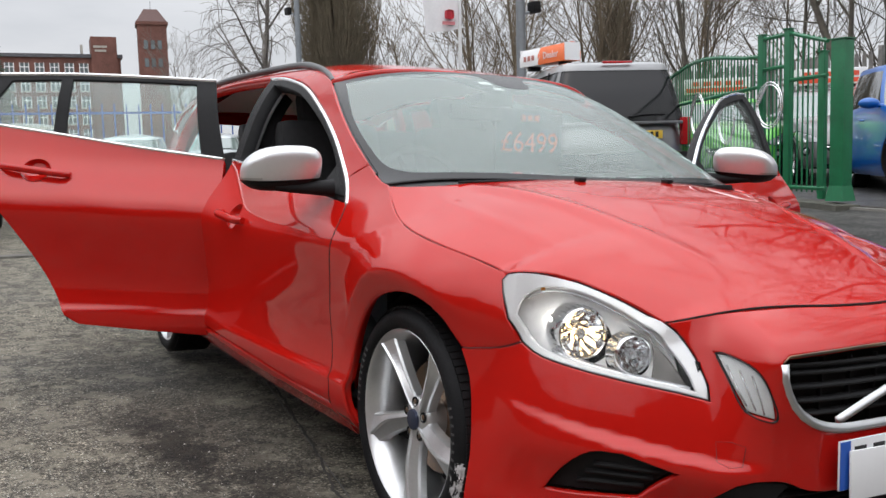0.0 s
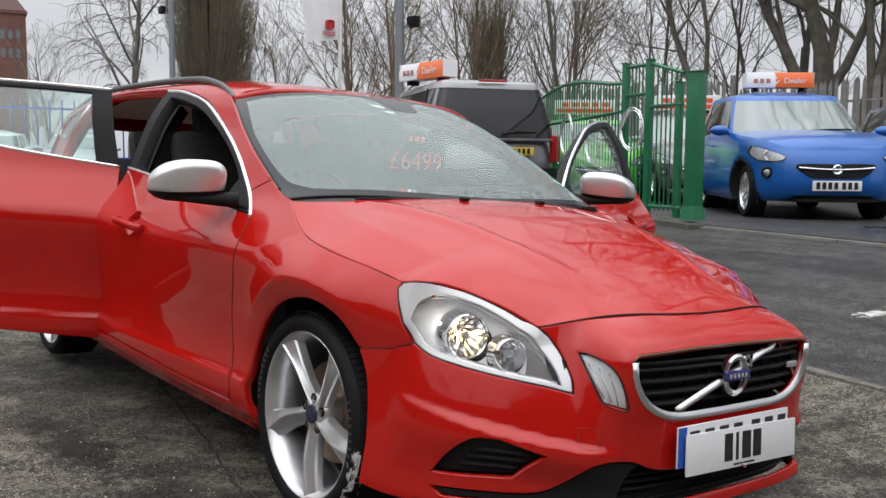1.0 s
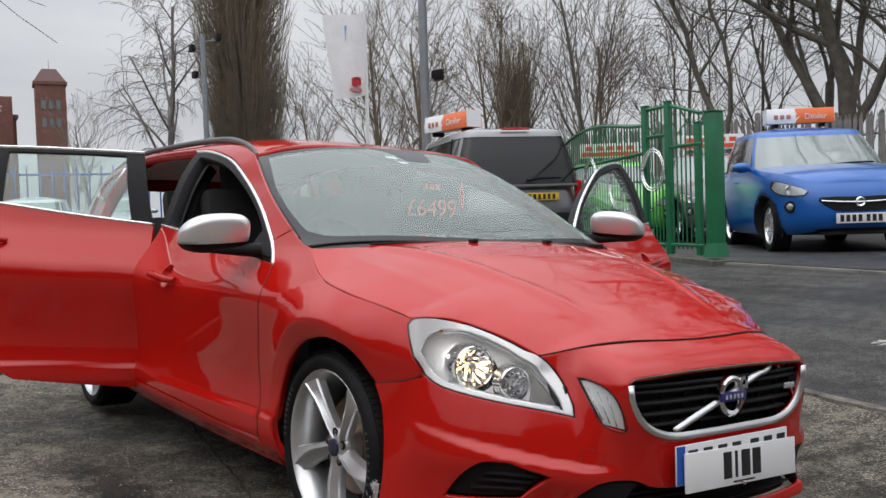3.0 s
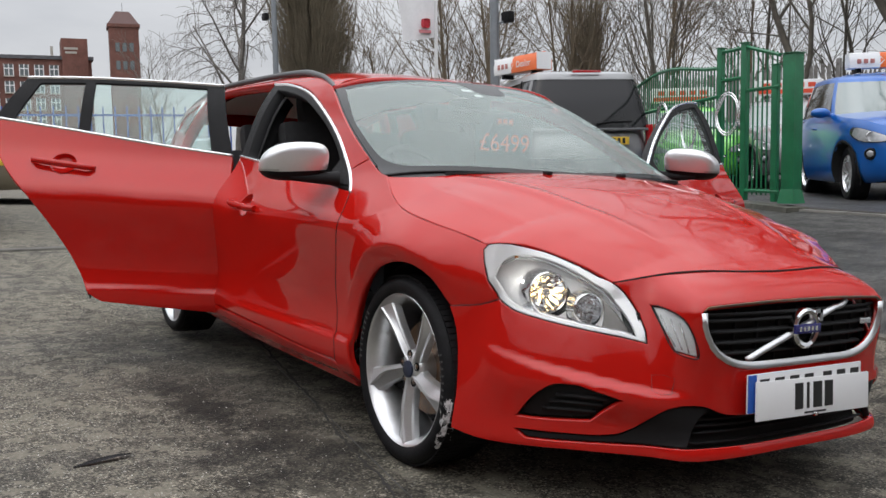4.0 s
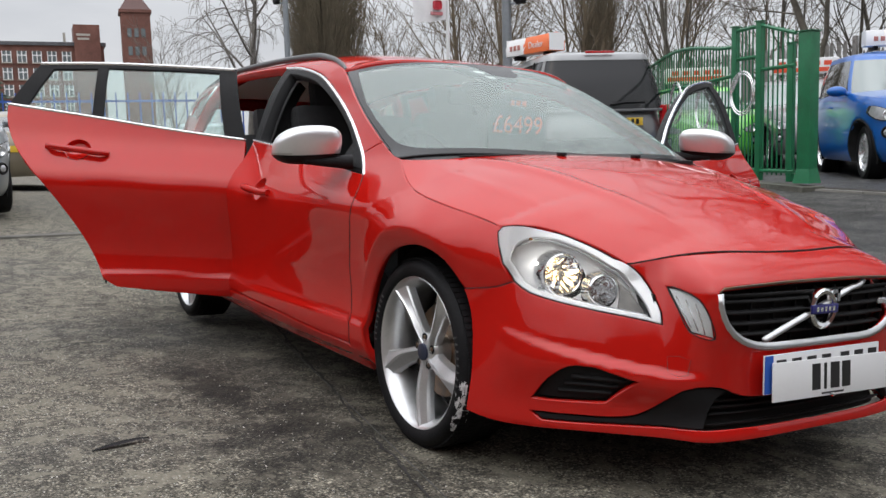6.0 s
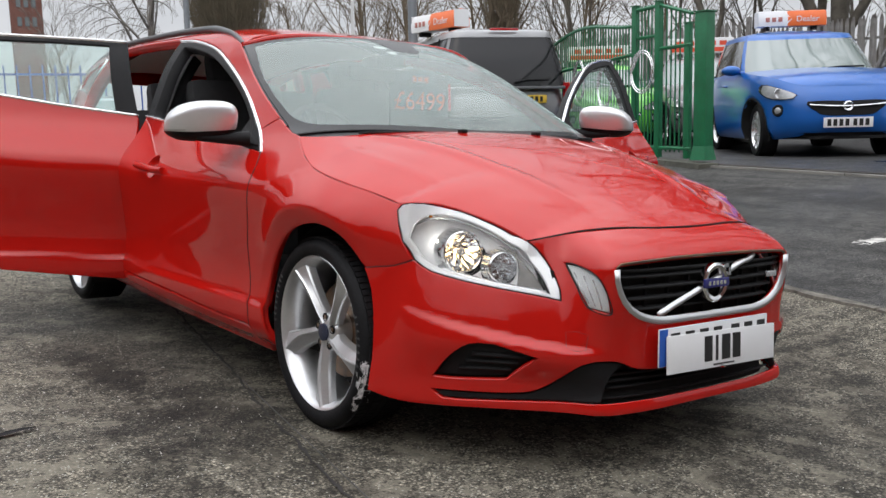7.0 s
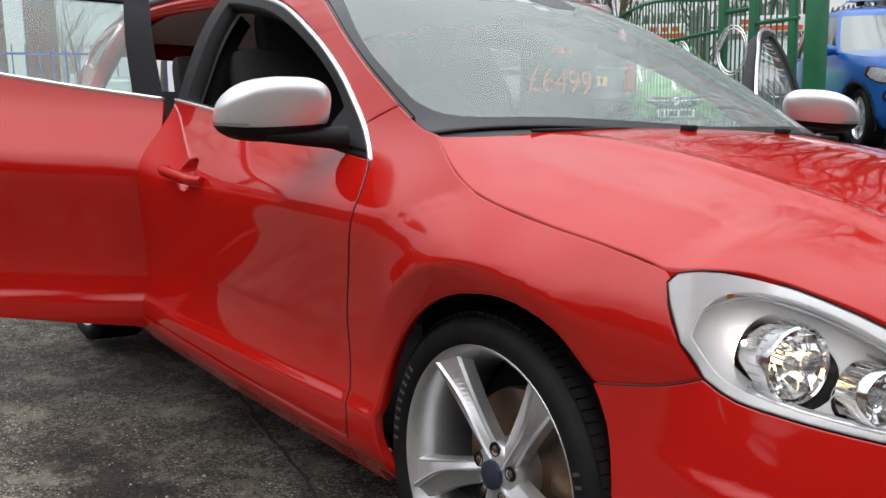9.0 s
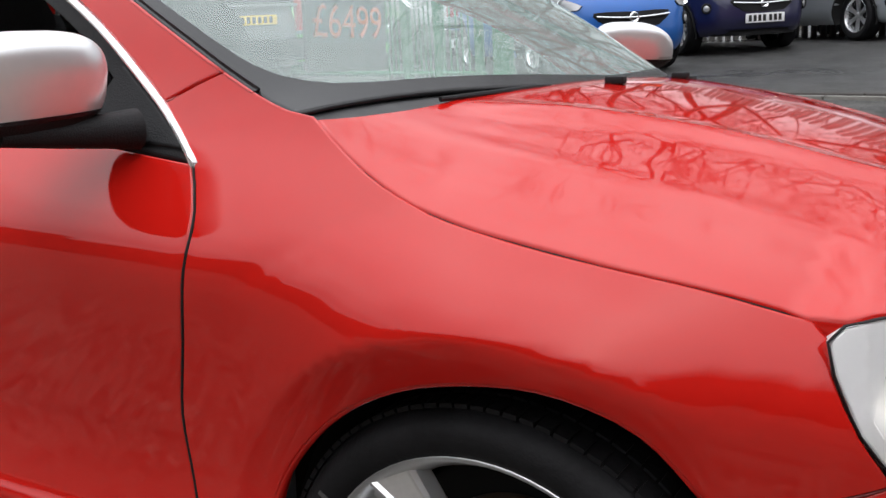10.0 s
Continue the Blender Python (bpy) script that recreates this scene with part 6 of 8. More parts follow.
def parked_car(name, m, label, paint, L=3.7, wd=1.72, H=1.48, belt=0.95, hood=0.82, nose=0.66, wb=2.31, r=0.31, over=0.74, roof_front=0.62, roof_back=0.0, cowl=0.40, tail_h=0.95, spokes=6, boxy=2.6, face="hatch", screen_mat=None, sign=None, plate=PLATE, rear_plate=False, price=False, side_glass=None, tail_len=0.0):
    """A parked car in its own axes: x ahead from the front axle, y left. The body is a shell of rounded plan rows."""
    c = empty(name, m, label, "car", "cars parked in the sales lot")
    x1, x0 = over, over - L
    xc, a = (x1 + x0) / 2, L / 2
    b = wd / 2
    top = curve((x0, tail_h - 0.03), (x0 + 0.25, tail_h), (-wb * 0.6, belt + 0.02), (-cowl, belt), (-cowl + 0.25, belt - 0.03), (x1 - 0.35, hood), (x1 - 0.10, nose + 0.05), (x1, nose))
    prof = curve((0.0, 0.90), (0.08, 0.955), (0.25, 0.985), (0.55, 0.99), (0.8, 1.0), (0.93, 0.985), (1.0, 0.955))
    lean = curve((0.0, 0.965), (0.12, 0.985), (0.35, 1.0), (0.6, 0.995), (0.85, 0.975), (1.0, 0.945))

    def plan(th, v):
        e = 2.0 / boxy
        g = prof(v)
        x = xc + a * lean(v) * sgnpow(math.cos(th), e * 0.80)
        y = b * g * sgnpow(math.sin(th), e * 0.62)
        z0 = 0.20 + 0.06 * abs(math.cos(th)) ** 6
        z = z0 + (top(x) - z0) * v
        # hollow wheel arches
        if abs(y) > 0.55 * b and min(math.hypot(x - q, z - r - 0.01) for q in (0, -wb)) < r + 0.02:
            y -= math.copysign(0.20, y)
        return x, y, z

    def body_y(x, z):
        """Half the width of the body at x and z."""
        v = min(1.0, max(0.0, (z - 0.2) / (top(x) - 0.2)))
        cs = min(1.0, abs(x - xc) / (a * lean(v))) ** (1 / (2.0 / boxy * 0.80))
        return b * prof(v) * math.sqrt(1 - cs * cs) ** (2.0 / boxy * 0.62)

    N = 72
    ths = [k * math.tau / N for k in range(N + 1)]
    along = [-0.995 + 1.99 * k / 79 for k in range(80)]
    quarter = [math.acos(math.copysign(abs(u) ** (1 / (2.0 / boxy * 0.80)), u)) for u in along[::-1]]
    round_ = [0.0] + quarter + [math.pi] + [math.tau - q for q in quarter[::-1]] + [math.tau]
    patch("body", plan, round_, [0, 0.05, 0.10, 0.15, 0.20, 0.25, 0.30, 0.35, 0.40, 0.45, 0.50, 0.55, 0.60, 0.65, 0.7, 0.75, 0.8, 0.87, 0.93, 0.97, 1.0], paint, c)

    def deck(th, q):
        x, y, z = plan(th, 1.0)
        xx = xc + (x - xc) * (1 - 0.02 * q)
        s = 1 - q
        zc = top(xx) + 0.045 * (1 - s ** 2.2)
        return xx * 1.0, y * s, zc

    patch("bonnet", deck, ths, [0.0, 0.04, 0.12, 0.3, 0.55, 0.8, 1.0], paint, c)
    # greenhouse
    g0, g1 = -cowl + 0.02, x0 + 0.14 + tail_len
    r0, r1 = -cowl - roof_front, x0 + 0.42 + roof_back + tail_len

    def house(th, v):
        f0, f1 = g0 + (r0 - g0) * v, g1 + (r1 - g1) * v
        half, mid = (f0 - f1) / 2, (f0 + f1) / 2
        w = (b * 0.95) + (b * 0.76 - b * 0.95) * max(0.0, v) ** 1.3
        x = mid + half * sgnpow(math.cos(th), 0.46)
        y = w * sgnpow(math.sin(th), 0.46)
        zt = H - 0.09 - 0.05 * max(0.0, (x - (r0 + r1) / 2) / 1.2) ** 2
        z = belt - 0.02 + (zt - belt + 0.02) * v
        return x, y, z

    fa = 0.95  # where the front screen ends

    def arc(lo, hi, n=10):
        return [lo + (hi - lo) * i / n for i in range(n + 1)]

    vs = [0, 0.25, 0.5, 0.75, 0.88]
    patch("windscreen", house, arc(-fa, fa, 24), vs, screen_mat or CAR_GLASS_PALE, c)
    patch("rear_window", house, arc(math.pi - fa, math.pi + fa, 20), vs, side_glass or CAR_GLASS, c)
    for s in (1, -1):
        patch("front_pillar", house, arc(s * fa, s * (fa + 0.12), 4), [0, 0.25, 0.5, 0.75, 1.0], paint, c)
        patch("side_window", house, arc(s * (fa + 0.12), s * 1.62, 12), [0.06, 0.3, 0.6, 0.88], side_glass or CAR_GLASS, c)
        patch("door_pillar", house, arc(s * 1.62, s * 1.70, 3), [0.0, 0.5, 1.0], BLACK_GLOSS, c)
        patch("side_window", house, arc(s * 1.70, s * (math.pi - fa - 0.14), 8), [0.10, 0.3, 0.6, 0.88], side_glass or CAR_GLASS, c)
        patch("rear_pillar", house, arc(s * (math.pi - fa - 0.14), s * (math.pi - fa), 4), [0, 0.5, 1.0], paint, c)
    patch("window_surround", house, ths, [-0.02, 0.06], paint, c)

    def top_skin(th, q):
        x, y, z = house(th, 0.88 + 0.12 * min(1, q * 4) if q < 0.25 else 1.0)
        if q <= 0.25:
            return x, y, z
        s = 1 - (q - 0.25) / 0.75
        mid = (r0 + r1) / 2
        return mid + (x - mid) * s, y * s, z + 0.09 * (1 - s ** 2)

    patch("roof", top_skin, ths, [0.0, 0.12, 0.25, 0.33, 0.5, 0.75, 1.0], paint, c)
    def half_width(x):
        cs = min(1.0, abs(x - xc) / (a * lean(0.3))) ** (1 / (2.0 / boxy * 0.80))
        return b * prof(0.3) * math.sqrt(1 - cs * cs) ** (2.0 / boxy * 0.62)

    # wheels, with their dark arches
    for x, s in ((0, 1), (0, -1), (-wb, 1), (-wb, -1)):
        hw = min(body_y(x + 0.75 * r, 0.40), body_y(x - 0.75 * r, 0.40), body_y(x, 0.40) - 0.01)
        road_wheel(c, x, s * (hw - 0.105), r, spokes, s)
        ring = bmesh.new()
        rows = []
        for k in range(41):
            t = radians(-22 + 224 * k / 40)
            row = []
            for rho, off in ((r + 0.058, 0.001), (r + 0.052, 0.006), (r + 0.035, 0.004), (r - 0.03, -0.16)):
                px, pz = x + rho * math.cos(t), r + 0.012 + rho * math.sin(t)
                row.append(ring.verts.new((px, s * (body_y(px, max(0.24, pz)) + off), pz)))
            rows.append(row)
        for p, q in zip(rows, rows[1:]):
            for i in range(3):
                ring.faces.new((p[i], p[i + 1], q[i + 1], q[i]))
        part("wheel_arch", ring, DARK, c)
    # face
    zf = nose

    def skin_at(y, z):
        """x of the nose at y and z."""
        x = x1 - 0.2
        for _ in range(5):
            v = min(1.0, max(0.0, (z - 0.25) / (top(x) - 0.25)))
            t = min(0.999, abs(y) / (b * prof(v)))
            s_th = t ** (1 / (2.0 / boxy * 0.62))
            x = xc + a * lean(v) * math.sqrt(max(0.0, 1 - s_th * s_th)) ** (2.0 / boxy * 0.80)
        return x

    def on_nose(pts, proud, material, nm, lab="", parent=None):
        bm = bmesh.new()
        vs_ = [Vector(p) for p in spline([(*p, 0) for p in pts], 0.04, True)]
        cy, cz = sum(p.x for p in vs_) / len(vs_), sum(p.y for p in vs_) / len(vs_)
        rings = []
        for g in (1.0, 0.93, 0.6, 0.25):
            ring = []
            for p in vs_:
                y, z = cy + (p.x - cy) * g, cz + (p.y - cz) * g
                ring.append(bm.verts.new((skin_at(y, z) + (proud if g < 1 else -0.01), y * (1 + (0.026 * (abs(y) / b) ** 3 if g < 1 else 0)), z)))
            rings.append(ring)
        n = len(vs_)
        for p, q in zip(rings, rings[1:]):
            for i in range(n):
                bm.faces.new((p[i], p[(i + 1) % n], q[(i + 1) % n], q[i]))
        bm.faces.new(rings[-1])
        return part(nm, bm, material, parent or c, lab)

    gz = zf - 0.18
    on_nose([(-0.42, gz + 0.07), (0, gz + 0.075), (0.42, gz + 0.07), (0.33, gz - 0.05), (0.2, gz - 0.085), (-0.2, gz - 0.085), (-0.33, gz - 0.05)], 0.006, BLACK_TRIM, "grille")
    bm = bmesh.new()
    tube(bm, [(skin_at(y, gz + 0.03 - 0.02 * math.cos(y * 3)) + 0.018, y, gz + 0.045 - 0.03 * math.cos(y * 3.2)) for y in [-0.40 + 0.08 * i for i in range(11)]], 0.012, 8)
    part("chrome_bar", bm, CHROME, c)
    part("badge_ring", lathe(bmesh.new(), [(0.03, 0), (0.045, 0.012), (0.055, 0.0), (0.03, -0.01)], 24, pose(skin_at(0, gz) + 0.02, 0, gz + 0.015, 0, 0, -90), closed=True), CHROME, c)
    for s in (1, -1):
        hb = [(s * (b - 0.40), zf - 0.035), (s * (b - 0.30), zf + 0.02), (s * (b - 0.19), zf + 0.07), (s * (b - 0.105), zf + 0.10), (s * (b - 0.085), zf + 0.02), (s * (b - 0.13), zf - 0.055), (s * (b - 0.22), zf - 0.085), (s * (b - 0.36), zf - 0.075)]
        lamp = on_nose(hb, 0.010, BLACK_GLOSS, "headlight", "clear headlight with a silvery reflector")
        mid = (sum(p[0] for p in hb) / 8, sum(p[1] for p in hb) / 8)
        on_nose([(mid[0] + (p[0] - mid[0]) * 0.95, mid[1] + (p[1] - mid[1]) * 0.93) for p in hb], 0.016, LAMP_SILVER, "lamp_lens", "", lamp)
        x = skin_at(s * (b - 0.22), zf - 0.015)
        part("lamp_bowl", lathe(bmesh.new(), [(0.012, -0.015), (0.035, 0.0), (0.05, 0.012), (0.053, 0.004)], 20, pose(x + 0.012, s * (b - 0.22), zf - 0.012, 0, 0, -90)), REFLECTOR, c)
        fx = skin_at(s * (b - 0.22), gz - 0.02)
        part("fog_lamp", lathe(bmesh.new(), [(0.0005, 0.012), (0.042, 0.010), (0.052, 0.02), (0.066, 0.004), (0.068, -0.02)], 24, pose(fx + 0.012, s * (b - 0.215), gz - 0.02, 0, 0, -90 + 32 * s)), BLACK_TRIM, c)
        part("fog_lens", lathe(bmesh.new(), [(0.0005, 0.020), (0.025, 0.018), (0.036, 0.012)], 20, pose(fx + 0.012, s * (b - 0.215), gz - 0.02, 0, 0, -90 + 32 * s)), LAMP_SILVER, c)
        my = s * (b + 0.075)
        bm = bmesh.new()
        bmesh.ops.create_uvsphere(bm, u_segments=16, v_segments=10, radius=1.0, matrix=pose(-cowl - 0.12, my, belt + 0.035) @ Matrix.Diagonal((0.065, 0.115, 0.062, 1)))
        tube(bm, [(-cowl - 0.12, s * (b - 0.08), belt), (-cowl - 0.12, my, belt + 0.02)], 0.025, 8)
        part("door_mirror", bm, paint, c)
        yy = lambda x: b * prof(0.86) + 0.012
        bm = bmesh.new()
        tube(bm, [(-1.30, s * (b - 0.012), belt - 0.14), (-1.22, s * (b + 0.02), belt - 0.135), (-1.12, s * (b + 0.02), belt - 0.14), (-1.06, s * (b - 0.012), belt - 0.145)], 0.012, 8)
        part("door_handle", bm, paint, c)
        tl = [Vector((x0 + 0.05, s * (b - 0.13), tail_h - 0.08))]
        bm = boxed(x0 + 0.075, s * (b - 0.15), tail_h - 0.14, 0.10, 0.16, 0.24, bevel=0.03)
        part("tail_lamp", bm, RED_LENS, c)
    low = gz - 0.16
    pl = part("number_plate", boxed(skin_at(0, low) + 0.022, 0, low, 0.008, 0.52, 0.11, bevel=0.003), plate, c)
    for j in range(7):
        part("plate_bar", boxed(skin_at(0, low) + 0.0275, -0.20 + 0.063 * j + (0.02 if j > 3 else 0), low, 0.002, 0.040, 0.075), INK, pl)
    on_nose([(-b * 0.72, 0.275), (b * 0.72, 0.275), (b * 0.66, 0.215), (-b * 0.66, 0.215)], 0.004, BLACK_TRIM, "lower_lip")
    if rear_plate:
        part("rear_plate", boxed(x0 - 0.012, 0, tail_h - 0.26, 0.008, 0.52, 0.11, bevel=0.003), PLATE_Y, c)
    bm = bmesh.new()
    tube(bm, [(g0 + 0.02, -0.1, belt + 0.02), (g0 - 0.05, 0.3, belt + 0.05), (g0 - 0.06, 0.62 * b, belt + 0.05)], 0.012, 6)
    part("wiper", bm, BLACK_TRIM, c)
    if price:
        slope = math.degrees(math.atan2(H - 0.05 - belt, g0 - r0))
        cx, _, cz = house(0.0, 0.55)
        card = part("price_card", boxed(0.012, 0, 0, 0.01, 0.74, 0.30, bevel=0.004), ORANGE, c, m=pose(cx, 0.0, cz, 0, slope - 90, 0))
        for j in range(4):
            part("price_bar", boxed(0.019, -0.24 + 0.16 * j, -0.01, 0.004, 0.10, 0.15), SIGN_WHITE, card)
    if sign:
        if sign == 180:
            band_sign(c.matrix_basis @ pose((r0 + r1) / 2 + 0.22, 0, H))
        else:
            roof_sign(c.matrix_basis @ pose((r0 + r1) / 2 + 0.22, 0, H), sign)
    return c


ORANGE = shader("sign_orange", (0.80, 0.16, 0.035), 0.35, mottle=0.04, scale=4)


def band_sign(m):
    """A plain white roof sign with a red band."""
    root = empty("roof_sign", m @ pose(0, 0, 0.03), "white dealer sign with a red band on a car roof", "sign")
    part("sign_case", boxed(0, 0, 0.13, 0.16, 1.10, 0.26, bevel=0.03), SIGN_WHITE, root)
    for s in (1, -1):
        part("sign_band", boxed(s * 0.081, 0, 0.065, 0.004, 1.02, 0.07), ORANGE_DARK, root)
        for j in range(5):
            part("sign_bar", boxed(s * 0.081, -0.36 + 0.18 * j, 0.17, 0.004, 0.12, 0.075), ORANGE_DARK, root)
    for y in (-0.35, 0.35):
        part("sign_foot", boxed(0, y, -0.02, 0.12, 0.05, 0.05), BLACK_TRIM, root)


def roof_sign(m, turn):
    """A white and orange roof sign: an upright prism on small feet, with its long face turned by turn."""
    root = empty("roof_sign", m @ pose(0, 0, 0.035, 0, 0, turn), "white and orange dealer sign standing on a car roof", "sign")
    for lo, hi, mat in ((-0.43, -0.06, SIGN_WHITE), (-0.06, 0.43, ORANGE)):
        bm = bmesh.new()
        rows = []
        for y in (lo, hi):
            rows.append([bm.verts.new((x, y, z)) for x, z in ((0.11, 0.0), (0.115, 0.10), (0.07, 0.19), (0.0, 0.205), (-0.07, 0.19), (-0.115, 0.10), (-0.11, 0.0))])
        for i in range(7):
            bm.faces.new((rows[0][i], rows[0][(i + 1) % 7], rows[1][(i + 1) % 7], rows[1][i]))
        bm.faces.new(rows[0])
        bm.faces.new(rows[1])
        part("sign_case", bm, mat, root)
    for y in (-0.434, 0.434):
        part("sign_end", boxed(0, y, 0.10, 0.20, 0.006, 0.19), SIGN_WHITE, root)
    arrow = bmesh.new()
    tri_v = [arrow.verts.new(p) for p in ((0.1165, -0.07, 0.02), (0.1165, -0.01, 0.09), (0.095, -0.07, 0.16))]
    arrow.faces.new(tri_v)
    part("sign_arrow", arrow, SIGN_WHITE, root)
    for j in range(3):
        part("sign_bar", boxed(0.117, -0.315 + 0.080 * j, 0.085, 0.004, 0.052, 0.056, bevel=0.001), SIGN_PALE_RED, root)
    text = bpy.data.curves.new("dealer", "FONT")
    text.body, text.size, text.align_x, text.align_y, text.extrude = "Dealer", 0.105, "CENTER", "CENTER", 0.001
    t = hang("sign_word", text, root)
    t.matrix_basis = pose(0.119, 0.19, 0.085, 90, 0, 90)
    text.materials.append(SIGN_WHITE)
    for y in (-0.3, 0.3):
        part("sign_foot", boxed(0, y, -0.025, 0.14, 0.05, 0.05), BLACK_TRIM, root)


SIGN_PALE_RED = shader("sign_pale_red", (0.50, 0.20, 0.17), 0.4)
ORANGE_DARK = shader("sign_red_orange", (0.75, 0.10, 0.05), 0.35)
BLUE = shader("bright_blue_paint", (0.002, 0.105, 0.42), 0.30, 0.10, 0.55, mottle=0.03)
NAVY = shader("dark_navy_paint", (0.012, 0.012, 0.055), 0.30, 0.1, 1.0, mottle=0.05)
SILVER_CAR = shader("silver_car_paint", (0.40, 0.43, 0.45), 0.32, 0.55, 1.0, mottle=0.03)
GREY_CAR = shader("grey_car_paint", (0.17, 0.17, 0.175), 0.35, 0.4, 1.0, mottle=0.05)
ROOF_GREY = shader("pale_grey_roof", (0.26, 0.265, 0.27), 0.35, 0.4, 1.0, mottle=0.05)
GREEN_CAR = shader("lime_green_paint", (0.13, 0.52, 0.06), 0.30, 0.0, 1.0, mottle=0.03)
SLATE_CAR = shader("blue_silver_paint", (0.20, 0.22, 0.24), 0.32, 0.4, 1.0, mottle=0.03)
BEIGE_CAR = shader("beige_car_paint", (0.20, 0.17, 0.12), 0.33, 0.4, 1.0, mottle=0.03)
WHITE_CAR = shader("white_car_paint", (0.70, 0.71, 0.72), 0.33, 0.0, 1.0, mottle=0.03)


def at(x, y, heading, z=None):
    return pose(x, y, height(x, y) if z is None else z, 0, 0, heading)


parked_car("hatchback", at(-3.28, 7.70, -42), "bright blue three-door hatchback with a dealer sign on its roof", BLUE, L=3.75, wd=1.80, H=1.59, nose=0.73, hood=0.89, belt=0.99, sign=0.001)
parked_car("hatchback", at(-2.62, 10.55, -46), "dark navy hatchback parked beside a blue one", NAVY, L=3.95, wd=1.74, H=1.51, wb=2.47, r=0.315, nose=0.75, hood=0.91, belt=1.0, spokes=8, face="plain")
parked_car("hatchback", at(-0.75, 12.0, -45), "silver hatchback at the end of the row", SILVER_CAR, L=4.1, wd=1.75, H=1.45, wb=2.5, face="plain")
parked_car("hatchback", at(-7.9, 9.0, -40), "lime green hatchback behind the green gate", GREEN_CAR, L=3.7, wd=1.70, H=1.46, face="plain", sign=180)
parked_car("hatchback", at(-6.3, 9.7, -44), "grey hatchback behind the green gate", GREY_CAR, L=3.9, wd=1.72, H=1.48, face="plain", sign=180)
parked_car("hatchback", at(-8.6, -2.08, 2), "silver-blue five-door hatchback with a price card", SLATE_CAR, L=4.4, wd=1.81, H=1.51, wb=2.68, r=0.32, over=0.90, price=True, sign=180, nose=0.70, hood=0.86, belt=0.98, tail_h=1.0)
parked_car("saloon", at(-17.6, -0.25, 176), "beige saloon car seen from behind", BEIGE_CAR, L=4.6, wd=1.8, H=1.43, wb=2.7, over=0.9, roof_back=0.25, tail_len=0.55, tail_h=0.98, rear_plate=True)
parked_car("hatchback", at(-15.2, -3.4, 4), "dark car parked across the yard", GREY_CAR, L=4.2, wd=1.78, H=1.46, face="plain")
for x, y, mat, lab in ((-20.5, 2.2, WHITE_CAR, "white"), (-21.5, 4.6, SILVER_CAR, "silver"), (-13.5, 9.4, WHITE_CAR, "white"), (-10.2, 9.6, RED, "red"), (-24.0, -4.0, SILVER_CAR, "silver")):
    parked_car("hatchback", at(x, y, -20), lab + " hatchback far back in the sales lot", mat, L=4.0, wd=1.75, H=1.47, face="plain")


